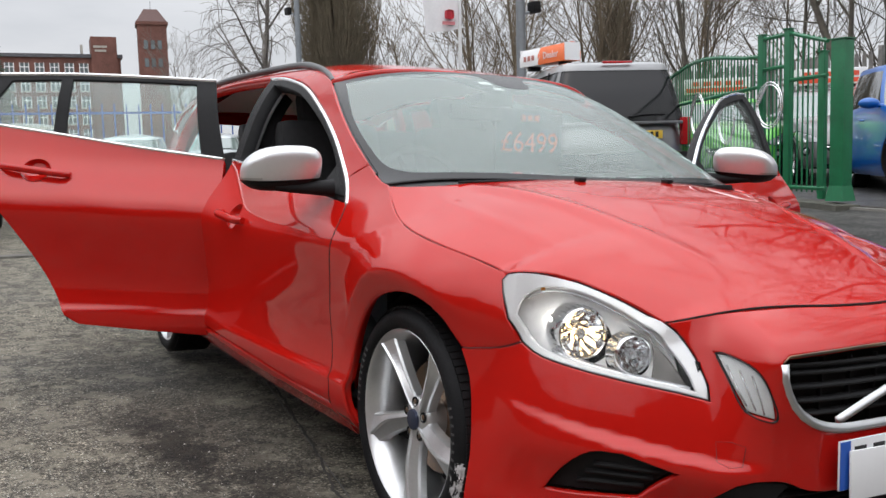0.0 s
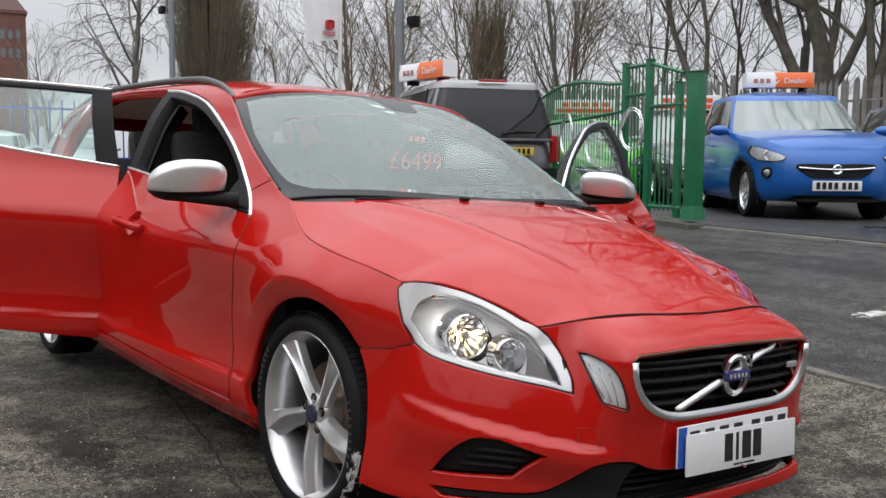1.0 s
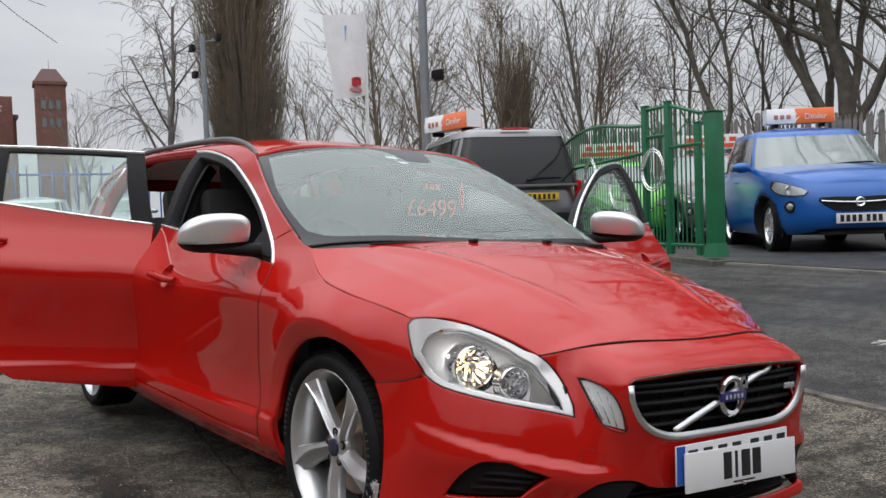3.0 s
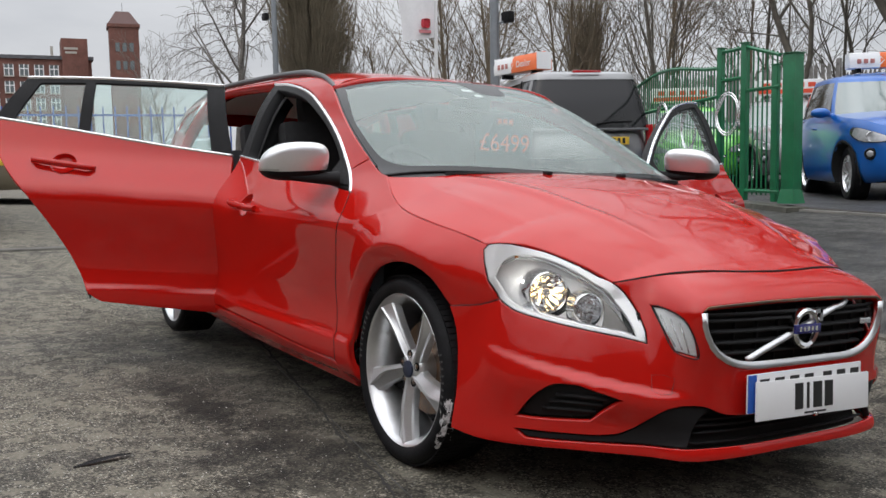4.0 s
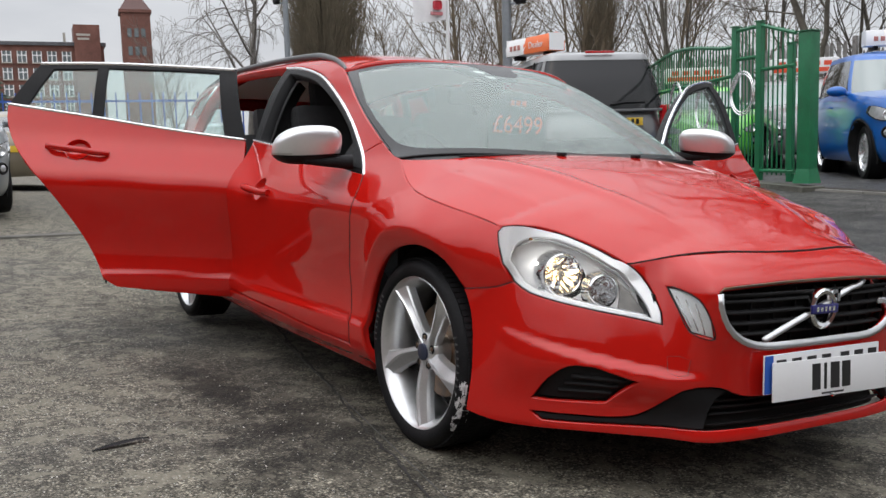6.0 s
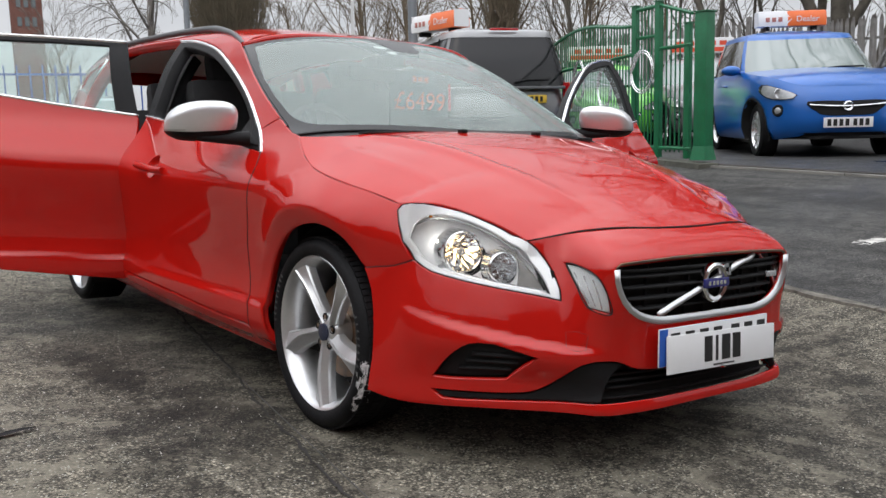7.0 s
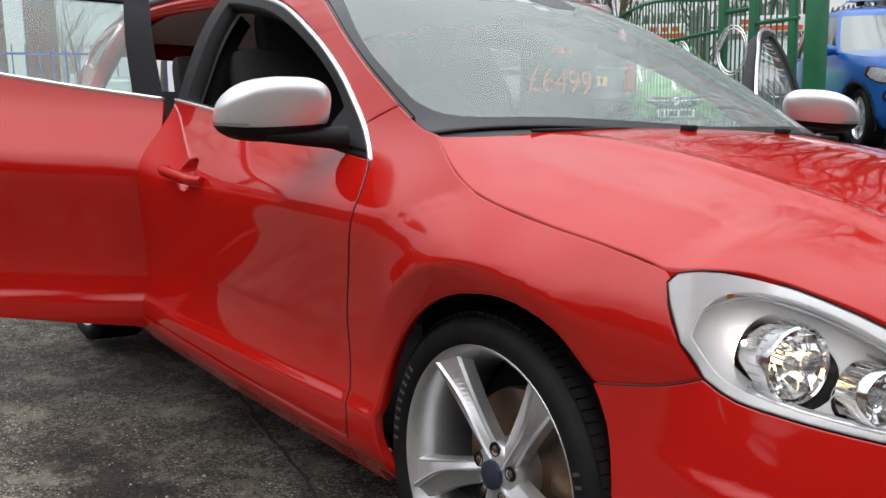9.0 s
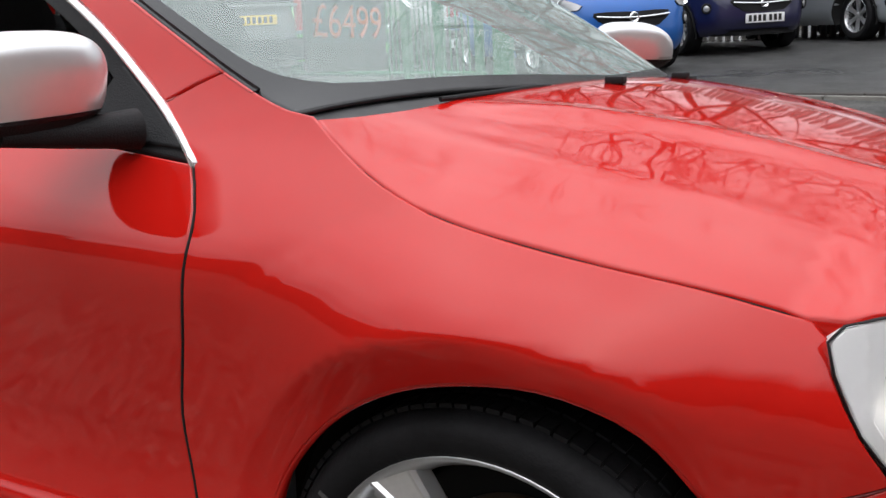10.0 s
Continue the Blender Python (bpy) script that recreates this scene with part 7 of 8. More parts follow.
def off_roader(m):
    """A tall boxy grey off-road estate seen from behind."""
    c = empty("off_road_estate", m, "dark grey off-road estate with a dealer sign on its roof", "car")
    L, b, H = 4.75, 0.985, 1.92

    def shell(th, v):
        z = 0.32 + (1.08 - 0.32) * v
        g = 0.965 + 0.035 * math.sin(math.pi * min(1, v * 1.1))
        return -L / 2 + (L / 2) * g * sgnpow(math.cos(th), 0.22) + 2.0, b * g * sgnpow(math.sin(th), 0.20), z

    N = 80
    ths = [k * math.tau / N for k in range(N + 1)]
    patch("body", shell, ths, [0, 0.06, 0.2, 0.4, 0.6, 0.8, 0.93, 1.0], GREY_CAR, c)
    xr, xf = 2.0 - L, 0.55

    def house(th, v):
        f0, f1 = xf - 0.55 * v ** 1.1, xr + 0.02 + 0.20 * v ** 1.3
        half, mid = (f0 - f1) / 2, (f0 + f1) / 2
        return mid + half * sgnpow(math.cos(th), 0.20), (b - 0.015) * (1 - 0.22 * v ** 1.3) * sgnpow(math.sin(th), 0.18), 1.06 + (H - 0.07 - 1.06) * v

    def arc(lo, hi, n=10):
        return [lo + (hi - lo) * i / n for i in range(n + 1)]

    patch("glasshouse", house, ths, [0, 0.25, 0.5, 0.75, 1.0], PRIVACY, c, "black privacy glass")
    for s in (1, -1):
        patch("rear_pillar", lambda th, v: (house(th, v)[0] - 0.006, house(th, v)[1] * 1.008, house(th, v)[2]), arc(s * (math.pi - 1.02), s * (math.pi - 0.80), 6), [0, 0.5, 1.0], GREY_CAR, c)

    def cap(th, q):
        x, y, z = house(th, 1.0)
        mid = (xf - 0.55 + xr + 0.22) / 2
        if q < 0:
            x, y, z = house(th, 1 + 0.075 * q)
            return x + 0.012 * sgnpow(math.cos(th), 0.3), y * 1.012, z
        s = 1 - q
        return mid + (x - mid) * s, y * s, z + 0.07 * (1 - s ** 6)

    patch("roof", cap, ths, [-1.6, -0.4, 0, 0.02, 0.06, 0.15, 0.4, 0.7, 1.0], ROOF_GREY, c, "silver-grey roof")
    part("window_band", boxed(xr + 0.0, 0, 1.04, 0.05, 1.70, 0.04, bevel=0.01), GREY_CAR, c)
    part("number_plate", boxed(xr - 0.022, -0.30, 0.88, 0.01, 0.52, 0.11, bevel=0.003), PLATE_Y, c)
    for j in range(6):
        part("plate_bar", boxed(xr - 0.028, -0.48 + 0.072 * j, 0.88, 0.002, 0.042, 0.075), INK, c)
    part("brake_lamp", boxed(xr + 0.17, 0, H - 0.055, 0.03, 0.42, 0.035, bevel=0.01), RED_LENS, c)
    for s in (1, -1):
        part("tail_lamp", boxed(xr + 0.05, s * (b - 0.07), 0.92, 0.12, 0.14, 0.38, bevel=0.03), RED_LENS, c, "tall red tail lamp")
        road_wheel(c, 1.0, s * (b - 0.09), 0.37, 5, s)
        road_wheel(c, -1.88, s * (b - 0.09), 0.37, 5, s)
    bm = bmesh.new()
    tube(bm, [(xr - 0.01, -0.10, 1.12), (xr + 0.0, -0.30, 1.15), (xr + 0.01, -0.62, 1.15)], [0.016, 0.012, 0.008], 8)
    part("wiper", bm, BLACK_TRIM, c)
    part("rear_bumper", boxed(xr + 0.02, 0, 0.52, 0.16, 1.86, 0.26, bevel=0.05), BLACK_TRIM, c)
    seam = bmesh.new()
    tube(seam, [(xr + 0.50, b - 0.04, 1.06), (xr + 0.52, b - 0.13, 1.76)], 0.012, 6)
    part("pillar_seam", seam, BLACK_GLOSS, c)
    roof_sign(m @ pose(xr + 1.40, 0.62, H + 0.0) @ Matrix.Scale(1.32, 4), 110)


off_roader(pose(-9.75, 7.25, 0.42, 0, 0, 158))


# ---- gate, fence, poles ----
GREEN = shader("green_gate_paint", (0.006, 0.14, 0.055), 0.42, coat=0.2, mottle=0.2, scale=5, bump=0.1, bump_scale=60)
MOSSY = shader("mossy_concrete", (0.075, 0.075, 0.06), 0.9, mottle=0.45, scale=7, bump=0.5, bump_scale=60)
GALV = shader("galvanised_steel", (0.26, 0.25, 0.24), 0.55, 0.4, mottle=0.25, scale=6)
POLE = shader("grey_pole", (0.22, 0.24, 0.26), 0.5, 0.3, mottle=0.1)


def rod_mesh(name, h, r, material, sides=6, tip=0.0):
    bm = bmesh.new()
    pts, rad = [(0, 0, 0), (0, 0, h)], [r, r]
    if tip:
        pts.append((0, 0, h + tip))
        rad.append(r * 0.15)
    tube(bm, pts, rad, sides)
    me = bpy.data.meshes.new(name)
    bmesh.ops.recalc_face_normals(bm, faces=bm.faces)
    bm.to_mesh(me)
    bm.free()
    me.materials.append(material)
    return me


def gate_bay(root, a, b, tops, n, bar, rings=()):
    """Upright bars between two ground points, with rails; tops(t) gives the height."""
    a, b = Vector(a), Vector(b)
    for i in range(n):
        t = (i + 0.5) / n
        p = a.lerp(b, t)
        ob = hang("bar", bar, root)
        ob.location = (p.x, p.y, p.z + 0.06)
        ob.scale = (1, 1, (tops(t) - 0.03))
    for h in (0.10, None, "mid"):
        bm = bmesh.new()
        pts = [a.lerp(b, t) + Vector((0, 0, (tops(t) if h is None else (min(tops(0), tops(1)) - 0.30 if h == "mid" else h)))) for t in [k / 12 for k in range(13)]]
        tube(bm, pts, 0.020, 6)
        part("rail", bm, GREEN, root)
    for t, h, r in rings:
        c = a.lerp(b, t) + Vector((0, 0, h))
        d = (b - a).normalized()
        for rr in (r, r * 0.88):
            bm = bmesh.new()
            tube(bm, [c + d * (rr * math.cos(q)) + Vector((0, 0, rr * math.sin(q))) + Vector((-d.y, d.x, 0)) * 0.06 for q in [k * math.tau / 32 for k in range(40)]], 0.0075, 8, closed=True)
            part("gate_ring", bm, BRIGHT, root, "silver gate ring")


def gates():
    root = empty("green_gate", pose(-2.9, 5.15, 0.6), "open green steel gate with bars and silver rings", "gate")
    inv = root.matrix_basis.inverted()
    bar = rod_mesh("bar", 1.0, 0.0085, GREEN)

    def post(x, y, z, h, w, flange=False):
        bm = bmesh.new()
        box(bm, x, y, z + h / 2, w, w, h, bevel=0.008)
        box(bm, x, y, z + h + 0.006, w + 0.02, w + 0.02, 0.012, bevel=0.004)
        if flange:
            tube(bm, [(x, y, z), (x, y, z + 0.16)], [w * 0.95, w * 0.66], 4)
        ob = part("gate_post", bm, GREEN, root)
        ob.matrix_parent_inverse = inv

    z0 = 0.62
    post(-2.87, 5.13, z0, 1.40, 0.135, True)
    post(-3.17, 5.28, z0, 1.33, 0.06)
    post(-3.65, 5.41, z0, 1.60, 0.065)
    post(-4.08, 5.55, z0, 1.60, 0.065)
    before = set(root.children)
    gate_bay(root, (-3.10, 5.24, z0), (-3.62, 5.40, z0), lambda t: 1.42 + 0.14 * t, 7, bar)
    gate_bay(root, (-3.68, 5.42, z0), (-4.05, 5.54, z0), lambda t: 1.56, 6, bar, [(0.5, 0.90, 0.225)])
    gate_bay(root, (-4.12, 5.57, z0), (-8.6, 8.05, z0 - 0.05), lambda t: 1.40 + 0.18 * math.sin(math.pi * min(1, t * 1.25)) ** 1.5, 52, bar, [(0.16, 0.80, 0.26), (0.36, 0.92, 0.26), (0.60, 0.95, 0.26)])
    for o in set(root.children) - before:
        o.matrix_parent_inverse = inv
    root.matrix_basis = pose(2.53, -2.14, 1.122, 0, 0, 0.86) @ Matrix.Scale(1.05, 4) @ pose(-2.53, 2.14, -1.142) @ root.matrix_basis
    for a, b in (((-3.05, 5.25), (-4.75, 5.77)),):
        slab("gate_plinth", a, b, 0.26, 0.045, MOSSY, "mossy concrete plinth under the gate posts", "plinth", 3)


gates()


def palisade(a, b, h, n):
    root = empty("palisade_fence", pose(a[0], a[1], a[2]), "grey galvanised palisade fence with split tops", "fence")
    a, b = Vector(a), Vector(b)
    d = (b - a)
    yaw = math.atan2(d.y, d.x)
    bm = bmesh.new()
    prof = [(-0.050, 0.0), (-0.026, -0.020), (0.026, -0.020), (0.050, 0.0)]
    rows = []
    for z, g in ((0, 1), (h - 0.16, 1), (h - 0.08, 0.9), (h, 0.25)):
        rows.append([bm.verts.new((x * g, y, z)) for x, y in prof])
    for p, q in zip(rows, rows[1:]):
        for i in range(3):
            bm.faces.new((p[i], p[i + 1], q[i + 1], q[i]))
    me = bpy.data.meshes.new("pale")
    bm.to_mesh(me)
    bm.free()
    me.materials.append(GALV)
    for i in range(n):
        p = a.lerp(b, i / (n - 1))
        ob = hang("pale", me, root)
        ob.matrix_basis = root.matrix_basis.inverted() @ pose(p.x, p.y, p.z, random.uniform(-1, 1), random.uniform(-1.5, 1.5), math.degrees(yaw))
    for z in (0.35, h - 0.42):
        bm = bmesh.new()
        tube(bm, [root.matrix_basis.inverted() @ (a + Vector((0, 0.04, z))), root.matrix_basis.inverted() @ (b + Vector((0, 0.04, z)))], 0.03, 4)
        part("rail", bm, GALV, root)
    for i in range(0, n, 17):
        p = root.matrix_basis.inverted() @ (a.lerp(b, i / (n - 1)) + Vector((0, 0.08, 0)))
        part("fence_post", boxed(p.x, p.y, p.z + (h + 0.08) / 2, 0.09, 0.09, h + 0.08, bevel=0.008), GALV, root)
    return root


palisade((4.2, 11.2, 0.62), (-9.2, 14.88, 0.62), 2.12, 100)
palisade((-9.35, 14.8, 0.62), (-21.0, 14.6, 0.7), 2.35, 76)
for x, y, z, tint in ((-4.25, 13.45, 2.42, ORANGE),):
    sg = part("fence_sign", boxed(0, 0, 0, 0.42, 0.02, 0.26, bevel=0.004), tint, None, m=pose(x, y, z, 0, 0, -15))
    tagged(sg, "orange notice fixed on the palisade fence", "sign")
    for j in range(2):
        part("sign_line", boxed(0, -0.012, 0.05 - 0.10 * j, 0.28, 0.004, 0.05), INK, sg)


def flag():
    root = empty("flag_pole", pose(-12.78, 7.05, 0.8), "white flagpole with a hanging white banner", "flag")
    bm = bmesh.new()
    tube(bm, [(0, 0, 0), (0.10, -0.02, 2.4), (0.24, -0.08, 4.35)], [0.045, 0.036, 0.028], 10)
    part("pole", bm, SIGN_WHITE, root)
    bm = bmesh.new()
    rows = []
    for i in range(9):
        t = i / 8
        row = []
        for k in range(11):
            s = k / 10
            row.append(bm.verts.new((0.19 - 0.45 * s - 0.10 * t * (1 - s) + 0.14 * t * s, -0.07 - 0.62 * s + 0.06 * math.sin(5 * s + 3 * t), 4.28 - 0.10 * s - 1.62 * t - 0.02 * math.sin(6 * s))))
        rows.append(row)
    for a, b in zip(rows, rows[1:]):
        for i in range(10):
            bm.faces.new((a[i], a[i + 1], b[i + 1], b[i]))
    cloth = part("banner", bm, shader("banner_cloth", (0.78, 0.78, 0.80), 0.8, mottle=0.08, scale=3), root, "pale banner with a blue shield and a red mark")
    part("banner_shield", boxed(-0.03, -0.30, 3.86, 0.02, 0.17, 0.30, m=None, bevel=0.004), shader("faded_blue", (0.25, 0.36, 0.55), 0.7), root)
    part("banner_mark", boxed(0.10, -0.24, 2.92, 0.02, 0.16, 0.17, bevel=0.05), shader("mark_red", (0.55, 0.04, 0.06), 0.7), root)
    part("banner_line", boxed(0.10, -0.26, 2.76, 0.02, 0.26, 0.06), shader("mark_red_pale", (0.60, 0.22, 0.24), 0.7), root)


flag()


def lamp_post(x, y, h, heads, tall):
    root = empty("lamp_post", pose(x, y, 0.8), "grey steel pole carrying floodlights", "lamp")
    bm = bmesh.new()
    tube(bm, [(0, 0, 0), (0, 0, tall)], [0.11, 0.085], 12)
    part("pole", bm, POLE, root)
    for k, (dx, dy, z, yaw) in enumerate(heads):
        f = part("floodlight", boxed(dx, dy, z, 0.30, 0.16, 0.24, m=None, bevel=0.03), BLACK_TRIM, root)
        bm = bmesh.new()
        tube(bm, [(0, 0, z - 0.12), (dx, dy, z - 0.08)], 0.03, 6)
        part("bracket", bm, POLE, root)


lamp_post(-13.90, 9.28, 3.4, [(0.22, 0.20, 3.35, 0)], 9.0)
lamp_post(-27.1, 9.35, 6.5, [(-0.35, -0.25, 6.2, 0), (0.35, 0.40, 6.5, 0), (-0.3, -0.2, 5.3, 0)], 6.6)


# ---- buildings ----
BRICK = shader("red_brick", (0.15, 0.066, 0.052), 0.85, mottle=0.35, scale=0.35)
SLATE = shader("slate_roof", (0.09, 0.09, 0.10), 0.7, mottle=0.3, scale=1)
STONE = shader("pale_sill_stone", (0.42, 0.40, 0.36), 0.8, mottle=0.2)
WINDOW_DARK = shader("far_window", (0.10, 0.12, 0.13), 0.15, spec=0.8)


def mill():
    root = empty("brick_mill", pose(-196.0, 8.0, 0.5, 0, 0, 83.3), "long red brick mill with rows of white-framed windows", "building")
    # local: x along the front, y into the building
    part("wall", boxed(8.9, 7, 11.2, 35.8, 14, 22.4), BRICK, root, smooth=False)
    part("roof", boxed(8.9, 7, 22.6, 36.6, 14.8, 0.7), SLATE, root, smooth=False)
    part("stair_block", boxed(23.7, 3, 13.2, 4.9, 8, 26.4), BRICK, root, smooth=False)
    part("chimney", boxed(19.6, 4, 23.6, 0.5, 0.5, 3.4), STONE, root, smooth=False)
    for j in range(5):
        z = 20.0 - 3.3 * j
        for i in range(11):
            x = -7.6 + 2.73 * i
            w = part("window", boxed(x, -0.04, z, 1.7, 0.14, 2.2), WINDOW_DARK, root, smooth=False)
            part("mullion", boxed(x, -0.14, z, 0.16, 0.08, 2.2), SIGN_WHITE, w, smooth=False)
            part("transom", boxed(x, -0.14, z + 0.30, 1.7, 0.08, 0.16), SIGN_WHITE, w, smooth=False)
            for s in (-0.8, 0.8):
                part("window_jamb", boxed(x + s, -0.14, z, 0.14, 0.08, 2.2), SIGN_WHITE, w, smooth=False)
            part("sill", boxed(x, -0.18, z - 1.2, 1.9, 0.26, 0.22), STONE, w, smooth=False)
    for j in range(2):
        part("wall_bar", boxed(23.0, -1.06, 24.4 - 0.8 * j, 2.6 - 0.4 * j, 0.1, 0.42), STONE, root, smooth=False)


def tower():
    root = empty("brick_tower", pose(-185.9, 39.6, 0.5, 0, 0, 80), "square red brick tower with a steep roof", "building")
    part("wall", boxed(0, 0, 14.0, 5.5, 5.5, 28.0), BRICK, root, smooth=False)
    part("cornice", boxed(0, 0, 28.2, 6.1, 6.1, 0.6), BRICK, root, smooth=False)
    bm = bmesh.new()
    bs = [bm.verts.new(p) for p in ((-2.9, -2.9, 28.5), (2.9, -2.9, 28.5), (2.9, 2.9, 28.5), (-2.9, 2.9, 28.5))]
    rs = [bm.verts.new(p) for p in ((-1.3, 0, 31.3), (1.3, 0, 31.3))]
    bm.faces.new((bs[0], bs[1], rs[1], rs[0]))
    bm.faces.new((bs[2], bs[3], rs[0], rs[1]))
    bm.faces.new((bs[1], bs[2], rs[1]))
    bm.faces.new((bs[3], bs[0], rs[0]))
    bm.faces.new(bs[::-1])
    part("roof", bm, shader("tile_roof", (0.10, 0.055, 0.05), 0.8, mottle=0.2), root, smooth=False)
    for x in (-1.3, 0.0, 1.3):
        for z in (20.5, 24.0):
            part("window", boxed(x, -2.78, z, 0.8, 0.16, 1.7), WINDOW_DARK, root, smooth=False)
    for y in (-1.2, 1.2):
        for z in (20.5, 24.0):
            part("window", boxed(2.78, y, z, 0.16, 0.8, 1.7), WINDOW_DARK, root, smooth=False)
    bm = bmesh.new()
    tube(bm, [(0, 0, 31.2), (0, 0, 33.0)], 0.05, 5)
    part("finial", bm, POLE, root)


mill()
tower()
blue_root = empty("blue_fence", pose(-30, 0, 0.9), "blue steel railings across the far yard", "fence")
BLUE_STEEL = shader("blue_steel", (0.03, 0.10, 0.42), 0.5, mottle=0.1)
blue_bar = rod_mesh("bar", 2.3, 0.03, BLUE_STEEL, 4)
for i in range(60):
    hang("bar", blue_bar, blue_root).location = (-3 + 0.06 * i, -8 + 0.40 * i, 0)
for z in (0.3, 2.0):
    bm = bmesh.new()
    tube(bm, [(-3, -8, z), (0.6, 16, z)], 0.05, 4)
    part("rail", bm, BLUE_STEEL, blue_root)

# plain unseen walls added behind the way to block low light and darken reflections
for nm, cx, cy, lx, ly, hh in (("unseen_wall_south", 3.0, -13.0, 38.0, 0.4, 5.2), ("unseen_wall_far", -36.0, -13.0, 40.0, 0.4, 6.2), ("unseen_wall_east", 10.5, -2.5, 0.4, 20.0, 6.5)):
    w_ob = part(nm, boxed(0, 0, 0, lx, ly, hh), BRICK, None, m=pose(cx, cy, hh / 2 - 0.1), smooth=False)
    tagged(w_ob, "unseen brick wall added to block light and darken reflections", "wall", kind="structure")


# ---- bare winter trees ----
BARK = shader("dark_bark", (0.125, 0.112, 0.092), 0.9, mottle=0.35, scale=6, bump=0.6, bump_scale=30)
BARK_PALE = shader("grey_birch_bark", (0.16, 0.145, 0.13), 0.9, mottle=0.3, scale=6)
TWIG = shader("brown_twigs", (0.16, 0.125, 0.085), 0.9, mottle=0.3, scale=3)
TWIG_OLIVE = shader("olive_twigs", (0.20, 0.168, 0.118), 0.9, mottle=0.3, scale=3)
NEEDLE = shader("dark_needles", (0.050, 0.075, 0.050), 0.8, mottle=0.4, scale=5)


class Wood:
    """Collects tapered limbs into one mesh for each part."""

    def __init__(self, seed):
        self.rng = random.Random(seed)
        self.coarse, self.fine = ([], []), ([], [])
        self.rough = random.Random(seed + 999)

    def limb(self, pts, r0, r1, sides):
        verts, faces = self.fine if r0 < 0.021 else self.coarse
        base, n = len(verts), len(pts)
        ref = None
        for i, p in enumerate(pts):
            d = (pts[min(i + 1, n - 1)] - pts[max(i - 1, 0)]).normalized()
            if ref is None:
                ref = d.orthogonal().normalized()
            ref = (ref - d * ref.dot(d)).normalized()
            o = d.cross(ref)
            r = r0 + (r1 - r0) * i / (n - 1)
            for k in range(sides):
                a = k * math.tau / sides
                knot = 1 + (self.rough.uniform(-0.15, 0.15) if r > 0.03 else 0)
                verts.append(tuple(p + (ref * math.cos(a) + o * math.sin(a)) * r * knot))
        for i in range(n - 1):
            for k in range(sides):
                a, b = base + i * sides + k, base + i * sides + (k + 1) % sides
                faces.append((a, b, b + sides, a + sides))

    def grow(self, p, d, length, r, level, cfg, store=None):
        rng = self.rng
        n = 7 if level < 2 else 4
        pts, q, dd = [p.copy()], p.copy(), d.copy()
        for i in range(n):
            wig = cfg["wiggle"] * (0.6 if level == 0 else 1.0)
            dd = (dd + Vector((rng.uniform(-wig, wig), rng.uniform(-wig, wig), rng.uniform(-wig, wig) + cfg["up"][min(level, len(cfg["up"]) - 1)]))).normalized()
            q = q + dd * (length / n)
            pts.append(q.copy())
        tip = max(cfg["thin"], r * cfg["taper"])
        self.limb(pts, r, tip, 8 if level == 0 else 5 if level < 3 else 3)
        if level >= cfg["levels"]:
            return
        kids = cfg["kids"][min(level, len(cfg["kids"]) - 1)]
        lo = cfg["bare"] if level == 0 else 0.2
        for k in range(kids):
            t = lo + (1 - lo) * (k + rng.uniform(0.2, 0.9)) / kids
            t = min(t, 0.995)
            i = int(t * n)
            base = pts[i].lerp(pts[min(i + 1, n)], t * n - i)
            along = (pts[min(i + 1, n)] - pts[i]).normalized() if i < n else dd
            side_v = along.orthogonal().normalized()
            side_v = Matrix.Rotation(rng.uniform(0, math.tau), 3, along) @ side_v
            ang = radians(rng.uniform(*cfg["angle"]))
            nd = (along * math.cos(ang) + side_v * math.sin(ang)).normalized()
            rr = (r + (tip - r) * t) * rng.uniform(0.40, 0.62)
            self.grow(base, nd, length * rng.uniform(*cfg["shrink"]) * (1.15 - 0.5 * t if level == 0 else 1.0), max(cfg["thin"], rr), level + 1, cfg)

    def done(self, name, material, parent):
        """Stout wood takes the name given; the twigs become the crown."""
        ob = None
        if self.coarse[1]:
            ob = hang(name, mesh_from(name, *self.coarse, material), parent)
        if self.fine[1]:
            kind = "crown" if ob else name
            crown = tagged(hang(kind, mesh_from(kind, *self.fine, material), parent), kind="stuff")
            ob = ob or crown
        return ob


OAK = {"wiggle": 0.20, "up": [0.05, 0.05, 0.03, 0.02], "taper": 0.40, "thin": 0.005, "levels": 4, "kids": [7, 6, 5, 4], "bare": 0.25, "angle": (25, 60), "shrink": (0.50, 0.75)}
BOUGH = {"wiggle": 0.24, "up": [0.05, 0.05, 0.04, 0.02, 0.0], "taper": 0.32, "thin": 0.006, "levels": 4, "kids": [7, 9, 6, 5], "bare": 0.25, "angle": (28, 66), "shrink": (0.40, 0.64)}
THICK = dict(BOUGH, kids=[7, 10, 7, 4], thin=0.008)
SLIM = {"wiggle": 0.12, "up": [0.10, 0.08, 0.06, 0.04], "taper": 0.35, "thin": 0.006, "levels": 3, "kids": [13, 7, 5], "bare": 0.15, "angle": (22, 48), "shrink": (0.38, 0.60)}
THIN = dict(SLIM, kids=[10, 5, 3], wiggle=0.16)
BIRCH = {"wiggle": 0.12, "up": [0.05, 0.02, -0.16, -0.30], "taper": 0.35, "thin": 0.008, "levels": 3, "kids": [15, 8, 8], "bare": 0.22, "angle": (30, 62), "shrink": (0.34, 0.50)}


